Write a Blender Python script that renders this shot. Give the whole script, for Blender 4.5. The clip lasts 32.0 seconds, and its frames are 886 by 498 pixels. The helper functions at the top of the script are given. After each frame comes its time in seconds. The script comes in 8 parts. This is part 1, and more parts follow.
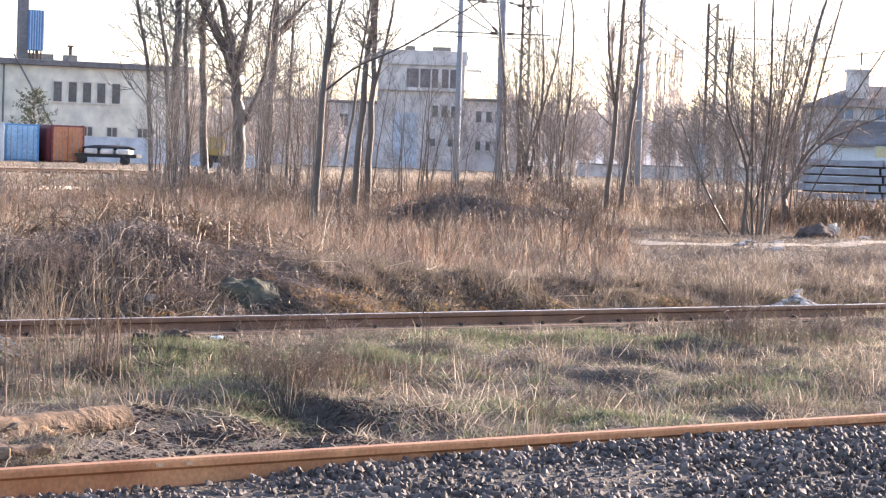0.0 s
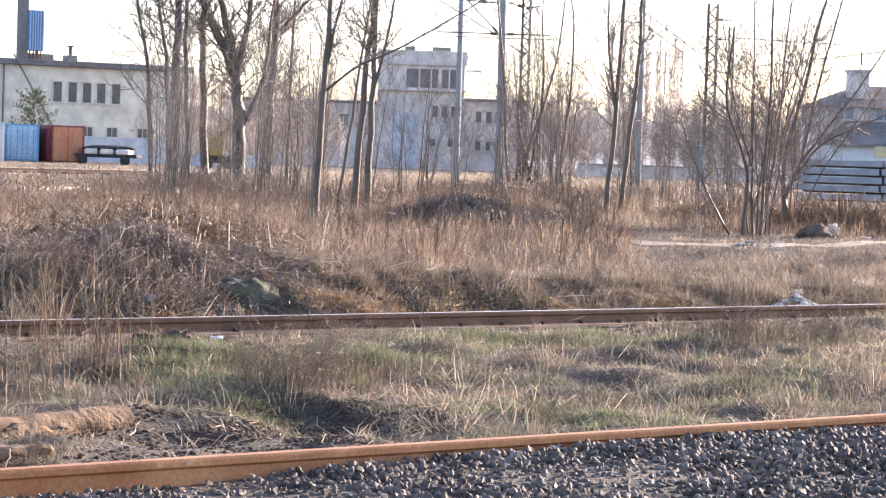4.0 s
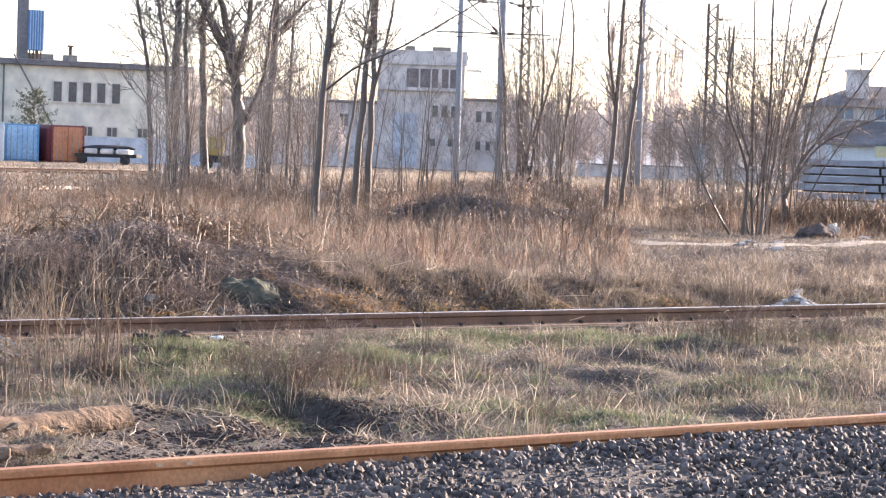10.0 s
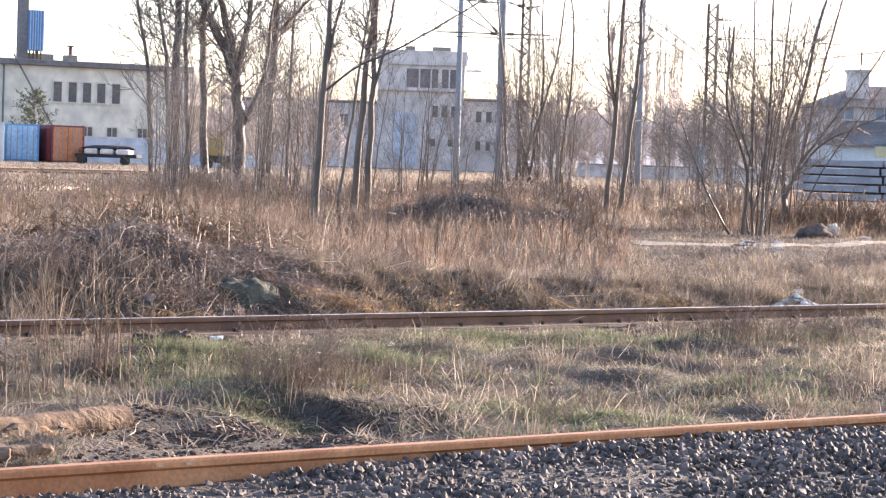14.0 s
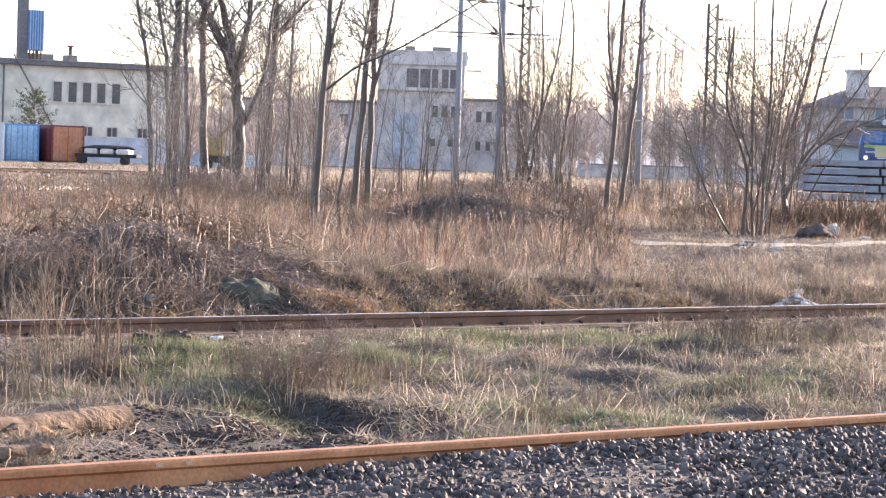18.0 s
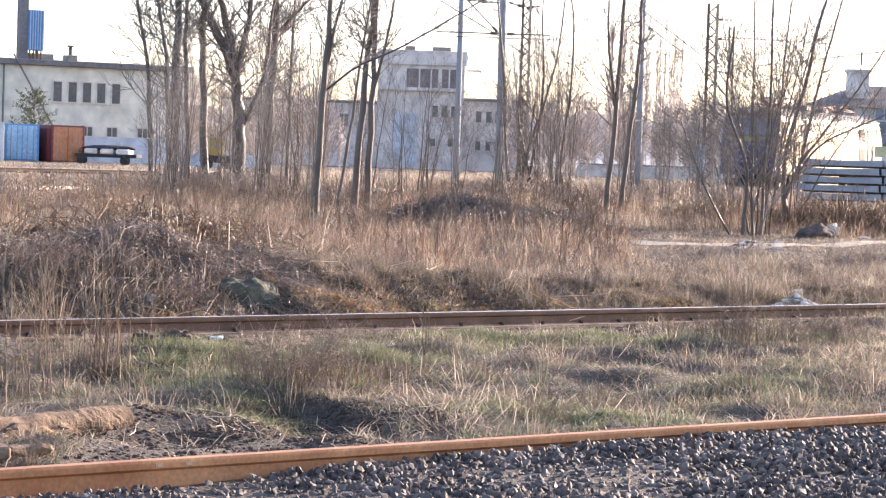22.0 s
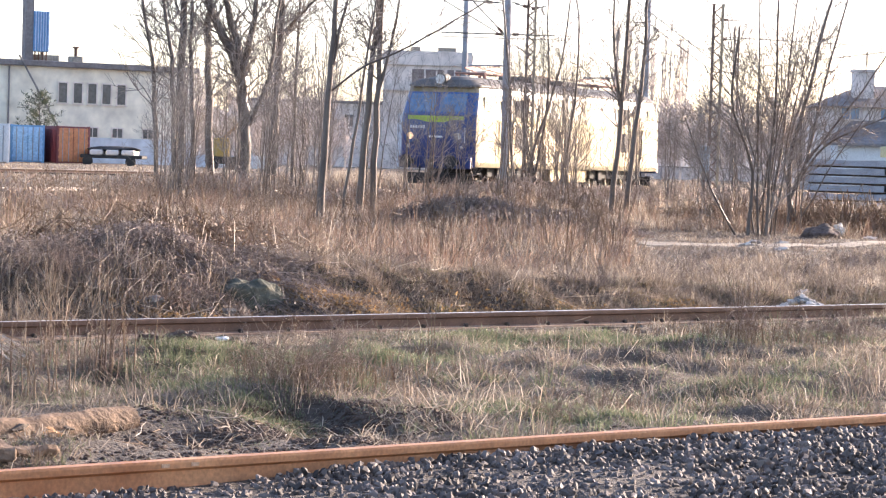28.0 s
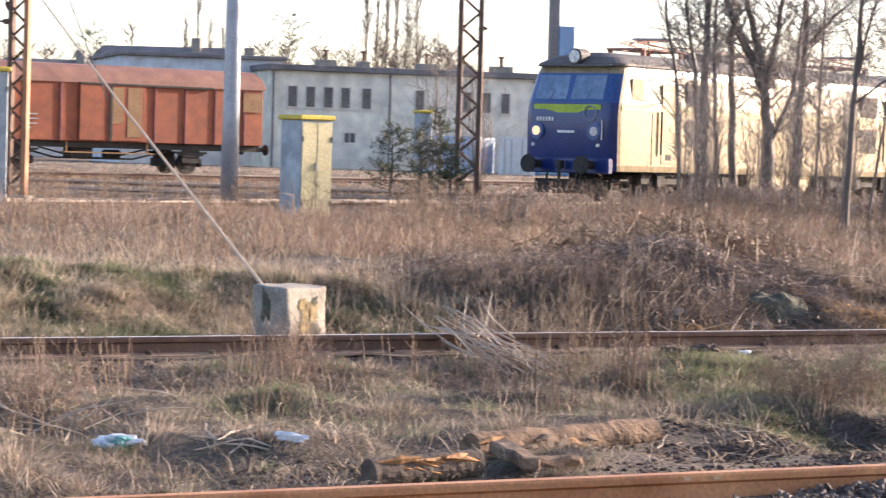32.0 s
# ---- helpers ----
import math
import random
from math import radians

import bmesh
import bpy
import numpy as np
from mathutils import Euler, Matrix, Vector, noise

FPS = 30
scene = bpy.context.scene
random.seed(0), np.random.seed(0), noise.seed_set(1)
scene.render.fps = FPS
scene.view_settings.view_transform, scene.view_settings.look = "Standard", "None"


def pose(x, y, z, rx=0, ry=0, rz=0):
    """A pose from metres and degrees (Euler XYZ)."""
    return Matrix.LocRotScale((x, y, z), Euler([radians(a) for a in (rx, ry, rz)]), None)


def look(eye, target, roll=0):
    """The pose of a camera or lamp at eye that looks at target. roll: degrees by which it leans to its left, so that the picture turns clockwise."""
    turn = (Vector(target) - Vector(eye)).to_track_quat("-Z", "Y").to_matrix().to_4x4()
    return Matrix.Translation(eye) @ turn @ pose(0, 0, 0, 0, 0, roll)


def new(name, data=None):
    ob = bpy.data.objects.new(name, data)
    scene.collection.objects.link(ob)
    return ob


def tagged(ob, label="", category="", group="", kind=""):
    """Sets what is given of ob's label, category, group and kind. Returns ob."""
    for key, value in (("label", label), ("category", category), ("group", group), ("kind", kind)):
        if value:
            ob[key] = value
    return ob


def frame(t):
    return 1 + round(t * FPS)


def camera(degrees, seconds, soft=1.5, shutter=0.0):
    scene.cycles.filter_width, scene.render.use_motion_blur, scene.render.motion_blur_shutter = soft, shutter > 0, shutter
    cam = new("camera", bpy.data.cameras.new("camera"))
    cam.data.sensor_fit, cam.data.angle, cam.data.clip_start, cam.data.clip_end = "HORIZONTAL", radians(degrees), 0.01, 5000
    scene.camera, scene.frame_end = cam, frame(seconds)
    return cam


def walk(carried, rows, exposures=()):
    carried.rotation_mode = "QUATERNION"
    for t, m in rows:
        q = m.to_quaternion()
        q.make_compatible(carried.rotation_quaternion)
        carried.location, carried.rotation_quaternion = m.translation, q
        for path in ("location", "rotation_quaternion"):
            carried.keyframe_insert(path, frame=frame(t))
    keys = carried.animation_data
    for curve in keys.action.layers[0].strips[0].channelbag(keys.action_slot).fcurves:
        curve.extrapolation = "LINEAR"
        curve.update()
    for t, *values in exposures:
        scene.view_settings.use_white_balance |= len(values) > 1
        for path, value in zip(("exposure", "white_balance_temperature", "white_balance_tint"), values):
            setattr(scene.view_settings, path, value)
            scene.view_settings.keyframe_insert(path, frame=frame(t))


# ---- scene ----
# ---- camera and its way: it stands still, then turns to the left ----
EYE = (0.0, 0.0, 1.4)
TURNS = (
    (0.0, 0.0, -2.09, 1.9), (9.0, 0.0, -2.082, 1.9), (10.0, 0.0, -2.09, 1.9), (11.0, 0.0, -2.106, 1.9), (11.5, 0.0, -2.115, 1.9),
    (12.0, 0.0, -2.088, 1.9), (14.5, 0.0, -2.086, 1.9), (20.0, 0.0, -2.088, 1.9), (24.0, 0.0, -2.092, 1.9), (25.0, 0.0, -2.104, 1.9),
    (25.5, 0.001, -2.105, 1.88), (27.5, 0.016, -2.082, 1.84), (28.0, 0.123, -2.078, 1.83), (28.5, 0.186, -2.042, 1.83),
    (28.6, 0.234, -2.051, 1.82), (28.7, 0.45, -2.06, 1.8), (28.8, 1.78, -2.069, 1.78), (28.9, 2.213, -2.083, 1.76),
    (29.0, 2.672, -2.09, 1.72), (29.2, 3.437, -2.08, 1.74), (29.5, 3.857, -2.096, 1.77), (29.6, 4.15, -2.098, 1.78),
    (29.9, 6.0, -2.102, 1.78), (30.0, 6.397, -2.104, 1.78), (30.3, 6.45, -2.12, 1.76), (30.5, 6.847, -2.128, 1.75),
    (31.0, 7.674, -2.129, 1.74), (31.2, 7.72, -2.134, 1.7), (31.5, 9.097, -2.143, 1.65), (31.7, 10.3, -2.143, 1.64), (32.0, 11.875, -2.139, 1.64),
)


def aim(yaw, pitch, lean):
    a, b = radians(yaw), radians(pitch)
    way = Vector((-math.sin(a) * math.cos(b), math.cos(a) * math.cos(b), math.sin(b)))
    return look(EYE, Vector(EYE) + way * 10, lean)


cam = camera(19.774, 32.0, soft=1.25, shutter=0.3)
walk(cam, [(t, aim(a, b, c)) for t, a, b, c in TURNS], exposures=[(0.0, 1.64, 6250, 20), (28.3, 1.64, 6250, 20), (29.3, 1.38, 6300, 20), (30.5, 1.32, 6350, 20), (32.0, 1.38, 6500, 22)])

# ---- daylight: a low sun ahead and to the right ----
SUN_AZ, SUN_EL = 48.5, 15.0
world = bpy.data.worlds.new("sky")
scene.world = world
world.use_nodes = True
wn = world.node_tree
sky = wn.nodes.new("ShaderNodeTexSky")
sky.sky_type, sky.sun_disc = "NISHITA", False
sky.sun_elevation, sky.sun_rotation = radians(SUN_EL), radians(SUN_AZ)
sky.air_density, sky.dust_density, sky.ozone_density = 0.8, 1.4, 1.0
wn.links.new(sky.outputs[0], wn.nodes["Background"].inputs[0])
wn.nodes["Background"].inputs[1].default_value = 0.15
sun = new("sun", bpy.data.lights.new("sun", "SUN"))
sun.data.energy, sun.data.angle, sun.data.color = 5.0, radians(0.6), (1.0, 0.84, 0.64)
az, el = radians(SUN_AZ), radians(SUN_EL)
sun.matrix_world = look((0, 0, 60), Vector((0, 0, 60)) - Vector((math.sin(az) * math.cos(el), math.cos(az) * math.cos(el), math.sin(el))))


# ---- materials ----
def mat(name, c1, c2, scale=4.0, rough=0.75, metal=0.0, bump=0.25, fine=40.0, dist=0.01, spread=0.5, rand=0.0, coat=0.0, stretch=(1, 1, 1)):
    """Two colours mottled by coarse noise, broken by fine grain that also gives relief."""
    m = bpy.data.materials.new(name)
    m.use_nodes = True
    t = m.node_tree
    n, l = t.nodes, t.links
    b = n["Principled BSDF"]
    tc = n.new("ShaderNodeTexCoord")
    mp = n.new("ShaderNodeMapping")
    mp.inputs["Scale"].default_value = stretch
    l.new(tc.outputs["Object"], mp.inputs[0])
    n1, n2 = n.new("ShaderNodeTexNoise"), n.new("ShaderNodeTexNoise")
    for k, s, d in ((n1, scale, 4.0), (n2, fine, 6.0)):
        k.inputs["Scale"].default_value, k.inputs["Detail"].default_value = s, d
        l.new(mp.outputs[0], k.inputs["Vector"])
    ramp = n.new("ShaderNodeValToRGB")
    ramp.color_ramp.elements[0].position, ramp.color_ramp.elements[1].position = 0.5 - spread * 0.4, 0.5 + spread * 0.4
    ramp.color_ramp.elements[0].color, ramp.color_ramp.elements[1].color = (*c1, 1), (*c2, 1)
    l.new(n1.outputs[0], ramp.inputs[0])
    mul = n.new("ShaderNodeMixRGB")
    mul.blend_type = "MULTIPLY"
    mul.inputs[0].default_value = 1.0
    rg = n.new("ShaderNodeMapRange")
    rg.inputs[1].default_value, rg.inputs[2].default_value, rg.inputs[3].default_value, rg.inputs[4].default_value = 0.3, 0.7, 0.72, 1.15
    l.new(n2.outputs[0], rg.inputs[0])
    l.new(ramp.outputs[0], mul.inputs[1])
    l.new(rg.outputs[0], mul.inputs[2])
    out = mul.outputs[0]
    if rand:
        oi = n.new("ShaderNodeObjectInfo")
        hs = n.new("ShaderNodeHueSaturation")
        r2 = n.new("ShaderNodeMapRange")
        r2.inputs[3].default_value, r2.inputs[4].default_value = 1 - rand, 1 + rand
        l.new(oi.outputs["Random"], r2.inputs[0])
        l.new(r2.outputs[0], hs.inputs["Value"])
        l.new(out, hs.inputs["Color"])
        out = hs.outputs[0]
    l.new(out, b.inputs["Base Color"])
    r3 = n.new("ShaderNodeMapRange")
    r3.inputs[3].default_value, r3.inputs[4].default_value = max(0.03, rough - 0.12), min(1, rough + 0.12)
    l.new(n2.outputs[0], r3.inputs[0])
    l.new(r3.outputs[0], b.inputs["Roughness"])
    b.inputs["Metallic"].default_value = metal
    b.inputs["Coat Weight"].default_value = coat
    if bump:
        bp = n.new("ShaderNodeBump")
        bp.inputs["Strength"].default_value, bp.inputs["Distance"].default_value = bump, dist
        l.new(n2.outputs[0], bp.inputs["Height"])
        l.new(bp.outputs[0], b.inputs["Normal"])
    return m


def blades_mat(name, colours, through_light=0.35, rough=0.6, clump=2.6):
    """Dry or green blades: each blade takes its own colour, and light comes through."""
    m = bpy.data.materials.new(name)
    m.use_nodes = True
    n, l = m.node_tree.nodes, m.node_tree.links
    b = n["Principled BSDF"]
    g = n.new("ShaderNodeNewGeometry")
    ramp = n.new("ShaderNodeValToRGB")
    e = ramp.color_ramp.elements
    e[0].color, e[1].color = (*colours[0], 1), (*colours[-1], 1)
    for i, c in enumerate(colours[1:-1], 1):
        e.new(i / (len(colours) - 1)).color = (*c, 1)
    l.new(g.outputs["Random Per Island"], ramp.inputs[0])
    # clumps: lighter and darker stretches of growth
    pos = n.new("ShaderNodeTexCoord")
    cl = n.new("ShaderNodeTexNoise")
    cl.inputs["Scale"].default_value, cl.inputs["Detail"].default_value = clump, 4.0
    l.new(pos.outputs["Object"], cl.inputs["Vector"])
    rg = n.new("ShaderNodeMapRange")
    rg.inputs[1].default_value, rg.inputs[2].default_value, rg.inputs[3].default_value, rg.inputs[4].default_value = 0.36, 0.66, 0.68, 1.35
    l.new(cl.outputs[0], rg.inputs[0])
    mul = n.new("ShaderNodeMixRGB")
    mul.blend_type = "MULTIPLY"
    mul.inputs[0].default_value = 1.0
    l.new(ramp.outputs[0], mul.inputs[1])
    l.new(rg.outputs[0], mul.inputs[2])
    l.new(mul.outputs[0], b.inputs["Base Color"])
    b.inputs["Roughness"].default_value = rough
    b.inputs["Specular IOR Level"].default_value = 0.3
    tr = n.new("ShaderNodeBsdfTranslucent")
    l.new(mul.outputs[0], tr.inputs[0])
    mx = n.new("ShaderNodeMixShader")
    mx.inputs[0].default_value = through_light
    l.new(b.outputs[0], mx.inputs[1])
    l.new(tr.outputs[0], mx.inputs[2])
    l.new(mx.outputs[0], n["Material Output"].inputs[0])
    return m


def glow_mat(name, colour, strength):
    m = bpy.data.materials.new(name)
    m.use_nodes = True
    b = m.node_tree.nodes["Principled BSDF"]
    b.inputs["Base Color"].default_value = (*colour, 1)
    b.inputs["Emission Color"].default_value = (*colour, 1)
    b.inputs["Emission Strength"].default_value = strength
    return m


M_GROUND = mat("earth_litter", (0.055, 0.042, 0.033), (0.18, 0.142, 0.11), 2.2, 0.95, 0, 1.0, 35, 0.05, 0.7)
M_SAND = mat("pale_sand", (0.26, 0.215, 0.165), (0.4, 0.34, 0.27), 2, 0.95, 0, 0.5, 25, 0.02)
M_BALLAST = mat("ballast_rock", (0.064, 0.051, 0.046), (0.165, 0.133, 0.118), 9, 0.7, 0, 0.4, 60, 0.004, 0.7, 0.45)
M_DAB = mat("rubbed_paint_dab", (0.46, 0.3, 0.19), (0.58, 0.4, 0.27), 40, 0.7, 0, 0.0, 90)
M_RUST = mat("rusty_rail", (0.36, 0.142, 0.056), (0.53, 0.262, 0.12), 3, 0.6, 0.0, 0.35, 50, 0.002)
M_RUSTDARK = mat("dark_rail", (0.1, 0.054, 0.035), (0.19, 0.105, 0.07), 4, 0.65, 0.1, 0.35, 60, 0.002)
M_POLISH = mat("worn_rail_top", (0.6, 0.52, 0.48), (0.75, 0.7, 0.67), 6, 0.34, 0.5, 0.1, 60, 0.001)
M_DRY = blades_mat("dry_grass", ((0.15, 0.11, 0.08), (0.3, 0.235, 0.17), (0.43, 0.35, 0.265), (0.2, 0.15, 0.115), (0.54, 0.47, 0.365)))
M_LITTER = blades_mat("dead_litter", ((0.1, 0.076, 0.062), (0.22, 0.174, 0.135), (0.34, 0.272, 0.215), (0.145, 0.11, 0.086)), 0.3)
M_RED = blades_mat("rust_brown_grass", ((0.16, 0.095, 0.07), (0.3, 0.19, 0.135), (0.26, 0.195, 0.15), (0.46, 0.345, 0.25)))
M_GREEN = blades_mat("spring_grass", ((0.085, 0.1, 0.06), (0.135, 0.162, 0.088), (0.19, 0.21, 0.12), (0.28, 0.26, 0.175)), 0.45)
M_DRYBUSH = blades_mat("red_brown_bush", ((0.16, 0.11, 0.085), (0.28, 0.2, 0.155), (0.4, 0.3, 0.23), (0.21, 0.15, 0.115)), 0.25)
M_PALEWOOD = mat("bleached_wood", (0.4, 0.32, 0.24), (0.62, 0.53, 0.42), 12, 0.7, 0, 0.3, 60, 0.002)
M_LEAF = blades_mat("fallen_leaves", ((0.16, 0.095, 0.05), (0.32, 0.19, 0.08), (0.46, 0.3, 0.13), (0.24, 0.15, 0.08), (0.5, 0.4, 0.28)), 0.35)
M_MOSS = blades_mat("moss", ((0.14, 0.12, 0.055), (0.27, 0.21, 0.085), (0.13, 0.13, 0.065), (0.38, 0.27, 0.11)), 0.4)
# Pale head sides stand in for sky glinting on the yard rails.
M_RAILGLINT = mat("yard_rail_glint", (0.26, 0.2, 0.16), (0.4, 0.33, 0.28), 1.5, 0.5, 0.2, 0.1, 20, 0.002)
M_SOIL = mat("dark_soil", (0.045, 0.027, 0.019), (0.12, 0.078, 0.055), 9, 0.95, 0, 0.8, 50, 0.01, 0.6)
M_STRAW = blades_mat("bleached_straw", ((0.34, 0.265, 0.185), (0.5, 0.41, 0.31), (0.64, 0.55, 0.44), (0.4, 0.3, 0.21)), 0.4)
M_SIDESTRIPE = mat("faded_side_stripe", (0.42, 0.4, 0.14), (0.5, 0.47, 0.2), 1, 0.4, 0, 0.0, 8)
# Cream for the steel stay rod, with the sunlight put into its colour.
M_RODLIT = mat("sunlit_rod_cream", (0.55, 0.4, 0.26), (0.68, 0.52, 0.36), 40, 0.7, 0, 0.0, 90)
M_STALK = blades_mat("dry_stalk", ((0.16, 0.1, 0.07), (0.24, 0.16, 0.1), (0.32, 0.23, 0.15)), 0.1)
M_BRAMBLE = blades_mat("bramble", ((0.11, 0.082, 0.072), (0.22, 0.168, 0.143), (0.38, 0.305, 0.25), (0.16, 0.12, 0.105)), 0.25)
# Greyer, lighter copy of bramble: distance haze is put into its colour.
M_BRUSH = blades_mat("grey_brush", ((0.28, 0.22, 0.18), (0.42, 0.34, 0.28), (0.54, 0.46, 0.39), (0.34, 0.265, 0.22)), 0.4, 0.6, 0.9)
M_BARK = mat("grey_bark", (0.072, 0.052, 0.04), (0.185, 0.14, 0.108), 5, 0.45, 0, 0.5, 30, 0.015, 0.6, stretch=(1, 1, 0.3))
M_TWIG = mat("twigs", (0.23, 0.19, 0.158), (0.37, 0.312, 0.262), 3, 0.8, 0, 0.0, 20)
# Far twigs far paler than bark: the haze is put into their colour.
M_HAZETWIG = blades_mat("hazed_far_twigs", ((0.5, 0.455, 0.43), (0.62, 0.57, 0.54), (0.7, 0.65, 0.62), (0.56, 0.51, 0.485)), 0.5, 0.8, 0.1)
M_NEEDLE = blades_mat("pine_needles", ((0.06, 0.075, 0.045), (0.1, 0.115, 0.065), (0.14, 0.14, 0.09)), 0.3)
M_LOG = mat("log_wood", (0.075, 0.045, 0.028), (0.31, 0.2, 0.125), 9, 0.9, 0, 0.9, 55, 0.01, 0.45)
M_ROT = mat("split_wood", (0.22, 0.09, 0.03), (0.5, 0.28, 0.11), 8, 0.8, 0, 0.8, 40, 0.01)
M_DARKWOOD = mat("rotten_wood", (0.06, 0.045, 0.035), (0.16, 0.12, 0.09), 6, 0.9, 0, 0.8, 40, 0.01)
M_STONE = mat("field_stone", (0.2, 0.2, 0.19), (0.34, 0.33, 0.31), 5, 0.9, 0, 0.6, 30, 0.01)
# Lighter rust on the rail foot stands in for the sun it catches.
M_FOOTLIT = mat("sunlit_rail_foot", (0.24, 0.15, 0.105), (0.4, 0.28, 0.2), 4, 0.85, 0, 0.2, 40, 0.002)
M_BROWNEARTH = mat("brown_earth", (0.085, 0.06, 0.05), (0.18, 0.132, 0.108), 6, 0.95, 0, 1.0, 25, 0.03)
M_LICHEN = mat("ochre_lichen", (0.2, 0.15, 0.08), (0.34, 0.26, 0.13), 12, 0.95, 0, 0.8, 60, 0.006)
M_MOSSROCK = mat("mossy_rock", (0.036, 0.041, 0.027), (0.15, 0.14, 0.1), 8, 0.9, 0, 0.8, 25, 0.02)
M_CHALK = mat("white_rubble", (0.56, 0.48, 0.41), (0.74, 0.67, 0.59), 6, 0.9, 0, 0.4, 40, 0.01)
M_CONC = mat("weathered_concrete", (0.17, 0.155, 0.13), (0.44, 0.4, 0.34), 5, 0.9, 0, 0.6, 45, 0.006, 0.8)
M_CONCPOLE = mat("concrete_pole", (0.3, 0.3, 0.31), (0.42, 0.42, 0.43), 2, 0.85, 0, 0.3, 30, 0.004)
M_GALV = mat("galvanised_steel", (0.36, 0.38, 0.41), (0.48, 0.5, 0.53), 3, 0.5, 0.5, 0.15, 30, 0.003)
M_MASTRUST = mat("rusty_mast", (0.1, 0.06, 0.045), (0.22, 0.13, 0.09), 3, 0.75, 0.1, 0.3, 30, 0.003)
# Sunlight on a mast's right leg, put into the colour of rusty steel.
M_MASTSUN = mat("mast_leg_sun_tint", (0.4, 0.3, 0.18), (0.52, 0.42, 0.28), 3, 0.7, 0, 0.3, 30, 0.003)
M_WIRE = mat("wire", (0.1, 0.1, 0.1), (0.16, 0.15, 0.14), 3, 0.6, 0.4, 0.0, 10)
M_CABGREY = mat("cabinet_grey", (0.3, 0.35, 0.38), (0.38, 0.43, 0.45), 2, 0.6, 0, 0.1, 4, 0.002)
M_CABYEL = mat("cabinet_cream", (0.52, 0.47, 0.26), (0.62, 0.57, 0.34), 1.5, 0.55, 0, 0.1, 25, 0.002)
M_YELLOW = mat("yellow_paint", (0.62, 0.47, 0.05), (0.7, 0.55, 0.08), 2, 0.5, 0, 0.1, 25, 0.002)
M_ORANGE = mat("wagon_orange", (0.21, 0.05, 0.022), (0.36, 0.095, 0.035), 0.9, 0.65, 0, 0.1, 3, 0.003, 0.8)
M_WROOF = mat("wagon_roof", (0.2, 0.092, 0.068), (0.27, 0.135, 0.1), 0.7, 0.7, 0, 0.1, 2, 0.004)
M_MUSTARD = mat("ochre_panel", (0.22, 0.115, 0.05), (0.32, 0.19, 0.085), 1, 0.7, 0, 0.2, 12, 0.003)
M_BLACK = mat("grimy_black", (0.018, 0.017, 0.017), (0.05, 0.045, 0.04), 3, 0.8, 0, 0.4, 25, 0.005)
M_BLUE = mat("deep_blue_paint", (0.008, 0.026, 0.13), (0.014, 0.04, 0.18), 1.2, 0.32, 0, 0.05, 18, 0.002, coat=0.3)
M_BLUEUP = mat("mid_blue_paint", (0.02, 0.075, 0.24), (0.03, 0.1, 0.3), 1.2, 0.32, 0, 0.05, 18, 0.002, coat=0.3)
M_CREAM = mat("cream_paint", (0.25, 0.195, 0.1), (0.34, 0.27, 0.155), 0.7, 0.5, 0, 0.1, 6, 0.001, 0.8, coat=0.75)
cb = M_CREAM.node_tree.nodes["Principled BSDF"]
cb.inputs["Coat Roughness"].default_value, cb.inputs["Coat IOR"].default_value, cb.inputs["IOR"].default_value = 0.23, 1.5, 1.45
cb.inputs["Specular IOR Level"].default_value = 0.2
M_STRIPE = mat("lime_yellow_stripe", (0.36, 0.5, 0.03), (0.45, 0.58, 0.05), 2, 0.4, 0, 0.0, 18)
M_LROOF = mat("loco_roof", (0.09, 0.085, 0.08), (0.17, 0.155, 0.14), 1, 0.7, 0, 0.3, 12, 0.005)
M_PANTO = mat("pantograph_red", (0.3, 0.13, 0.09), (0.42, 0.22, 0.16), 4, 0.6, 0.1, 0.1, 20)
M_STEEL = mat("steel", (0.3, 0.3, 0.31), (0.45, 0.45, 0.46), 5, 0.4, 0.7, 0.1, 30, 0.002)
# Blue in the base colour stands in for sky reflected by the glass.
M_GLASS = mat("glass_with_sky_tint", (0.12, 0.2, 0.32), (0.2, 0.3, 0.42), 0.8, 0.12, 0, 0.0, 5, coat=0.6)
M_DARKGLASS = mat("dark_glass", (0.08, 0.08, 0.08), (0.16, 0.155, 0.15), 0.8, 0.15, 0, 0.0, 5)
M_LOADYEL = mat("loader_yellow", (0.42, 0.25, 0.05), (0.55, 0.36, 0.08), 2, 0.5, 0, 0.1, 25, 0.002)
M_BROWNGLASS = mat("curtained_glass", (0.14, 0.1, 0.1), (0.26, 0.2, 0.19), 0.8, 0.25, 0, 0.0, 5)
M_GRILLE = mat("brown_grille", (0.03, 0.02, 0.015), (0.06, 0.042, 0.03), 4, 0.75, 0.0, 0.2, 30)
M_LAMP = glow_mat("lamp_lens_lit", (1.0, 0.62, 0.32), 0.45)
M_LENS = mat("lamp_lens", (0.6, 0.6, 0.58), (0.75, 0.75, 0.72), 5, 0.15, 0, 0.0, 10)
M_WHITE = mat("white_paint", (0.7, 0.7, 0.68), (0.8, 0.8, 0.78), 2, 0.6, 0, 0.1, 15)
M_WALL = mat("pale_render_wall", (0.8, 0.73, 0.58), (0.9, 0.84, 0.7), 0.25, 0.9, 0, 0.0, 0.9, 0.01, 0.9)
M_WALLBLUE = mat("pale_blue_wall", (0.56, 0.6, 0.64), (0.66, 0.69, 0.72), 0.4, 0.85, 0, 0.0, 1.2, 0.01)
M_WALLGREY = mat("grey_render_wall", (0.72, 0.62, 0.55), (0.83, 0.74, 0.66), 0.25, 0.9, 0, 0.0, 0.9, 0.01, 0.9)
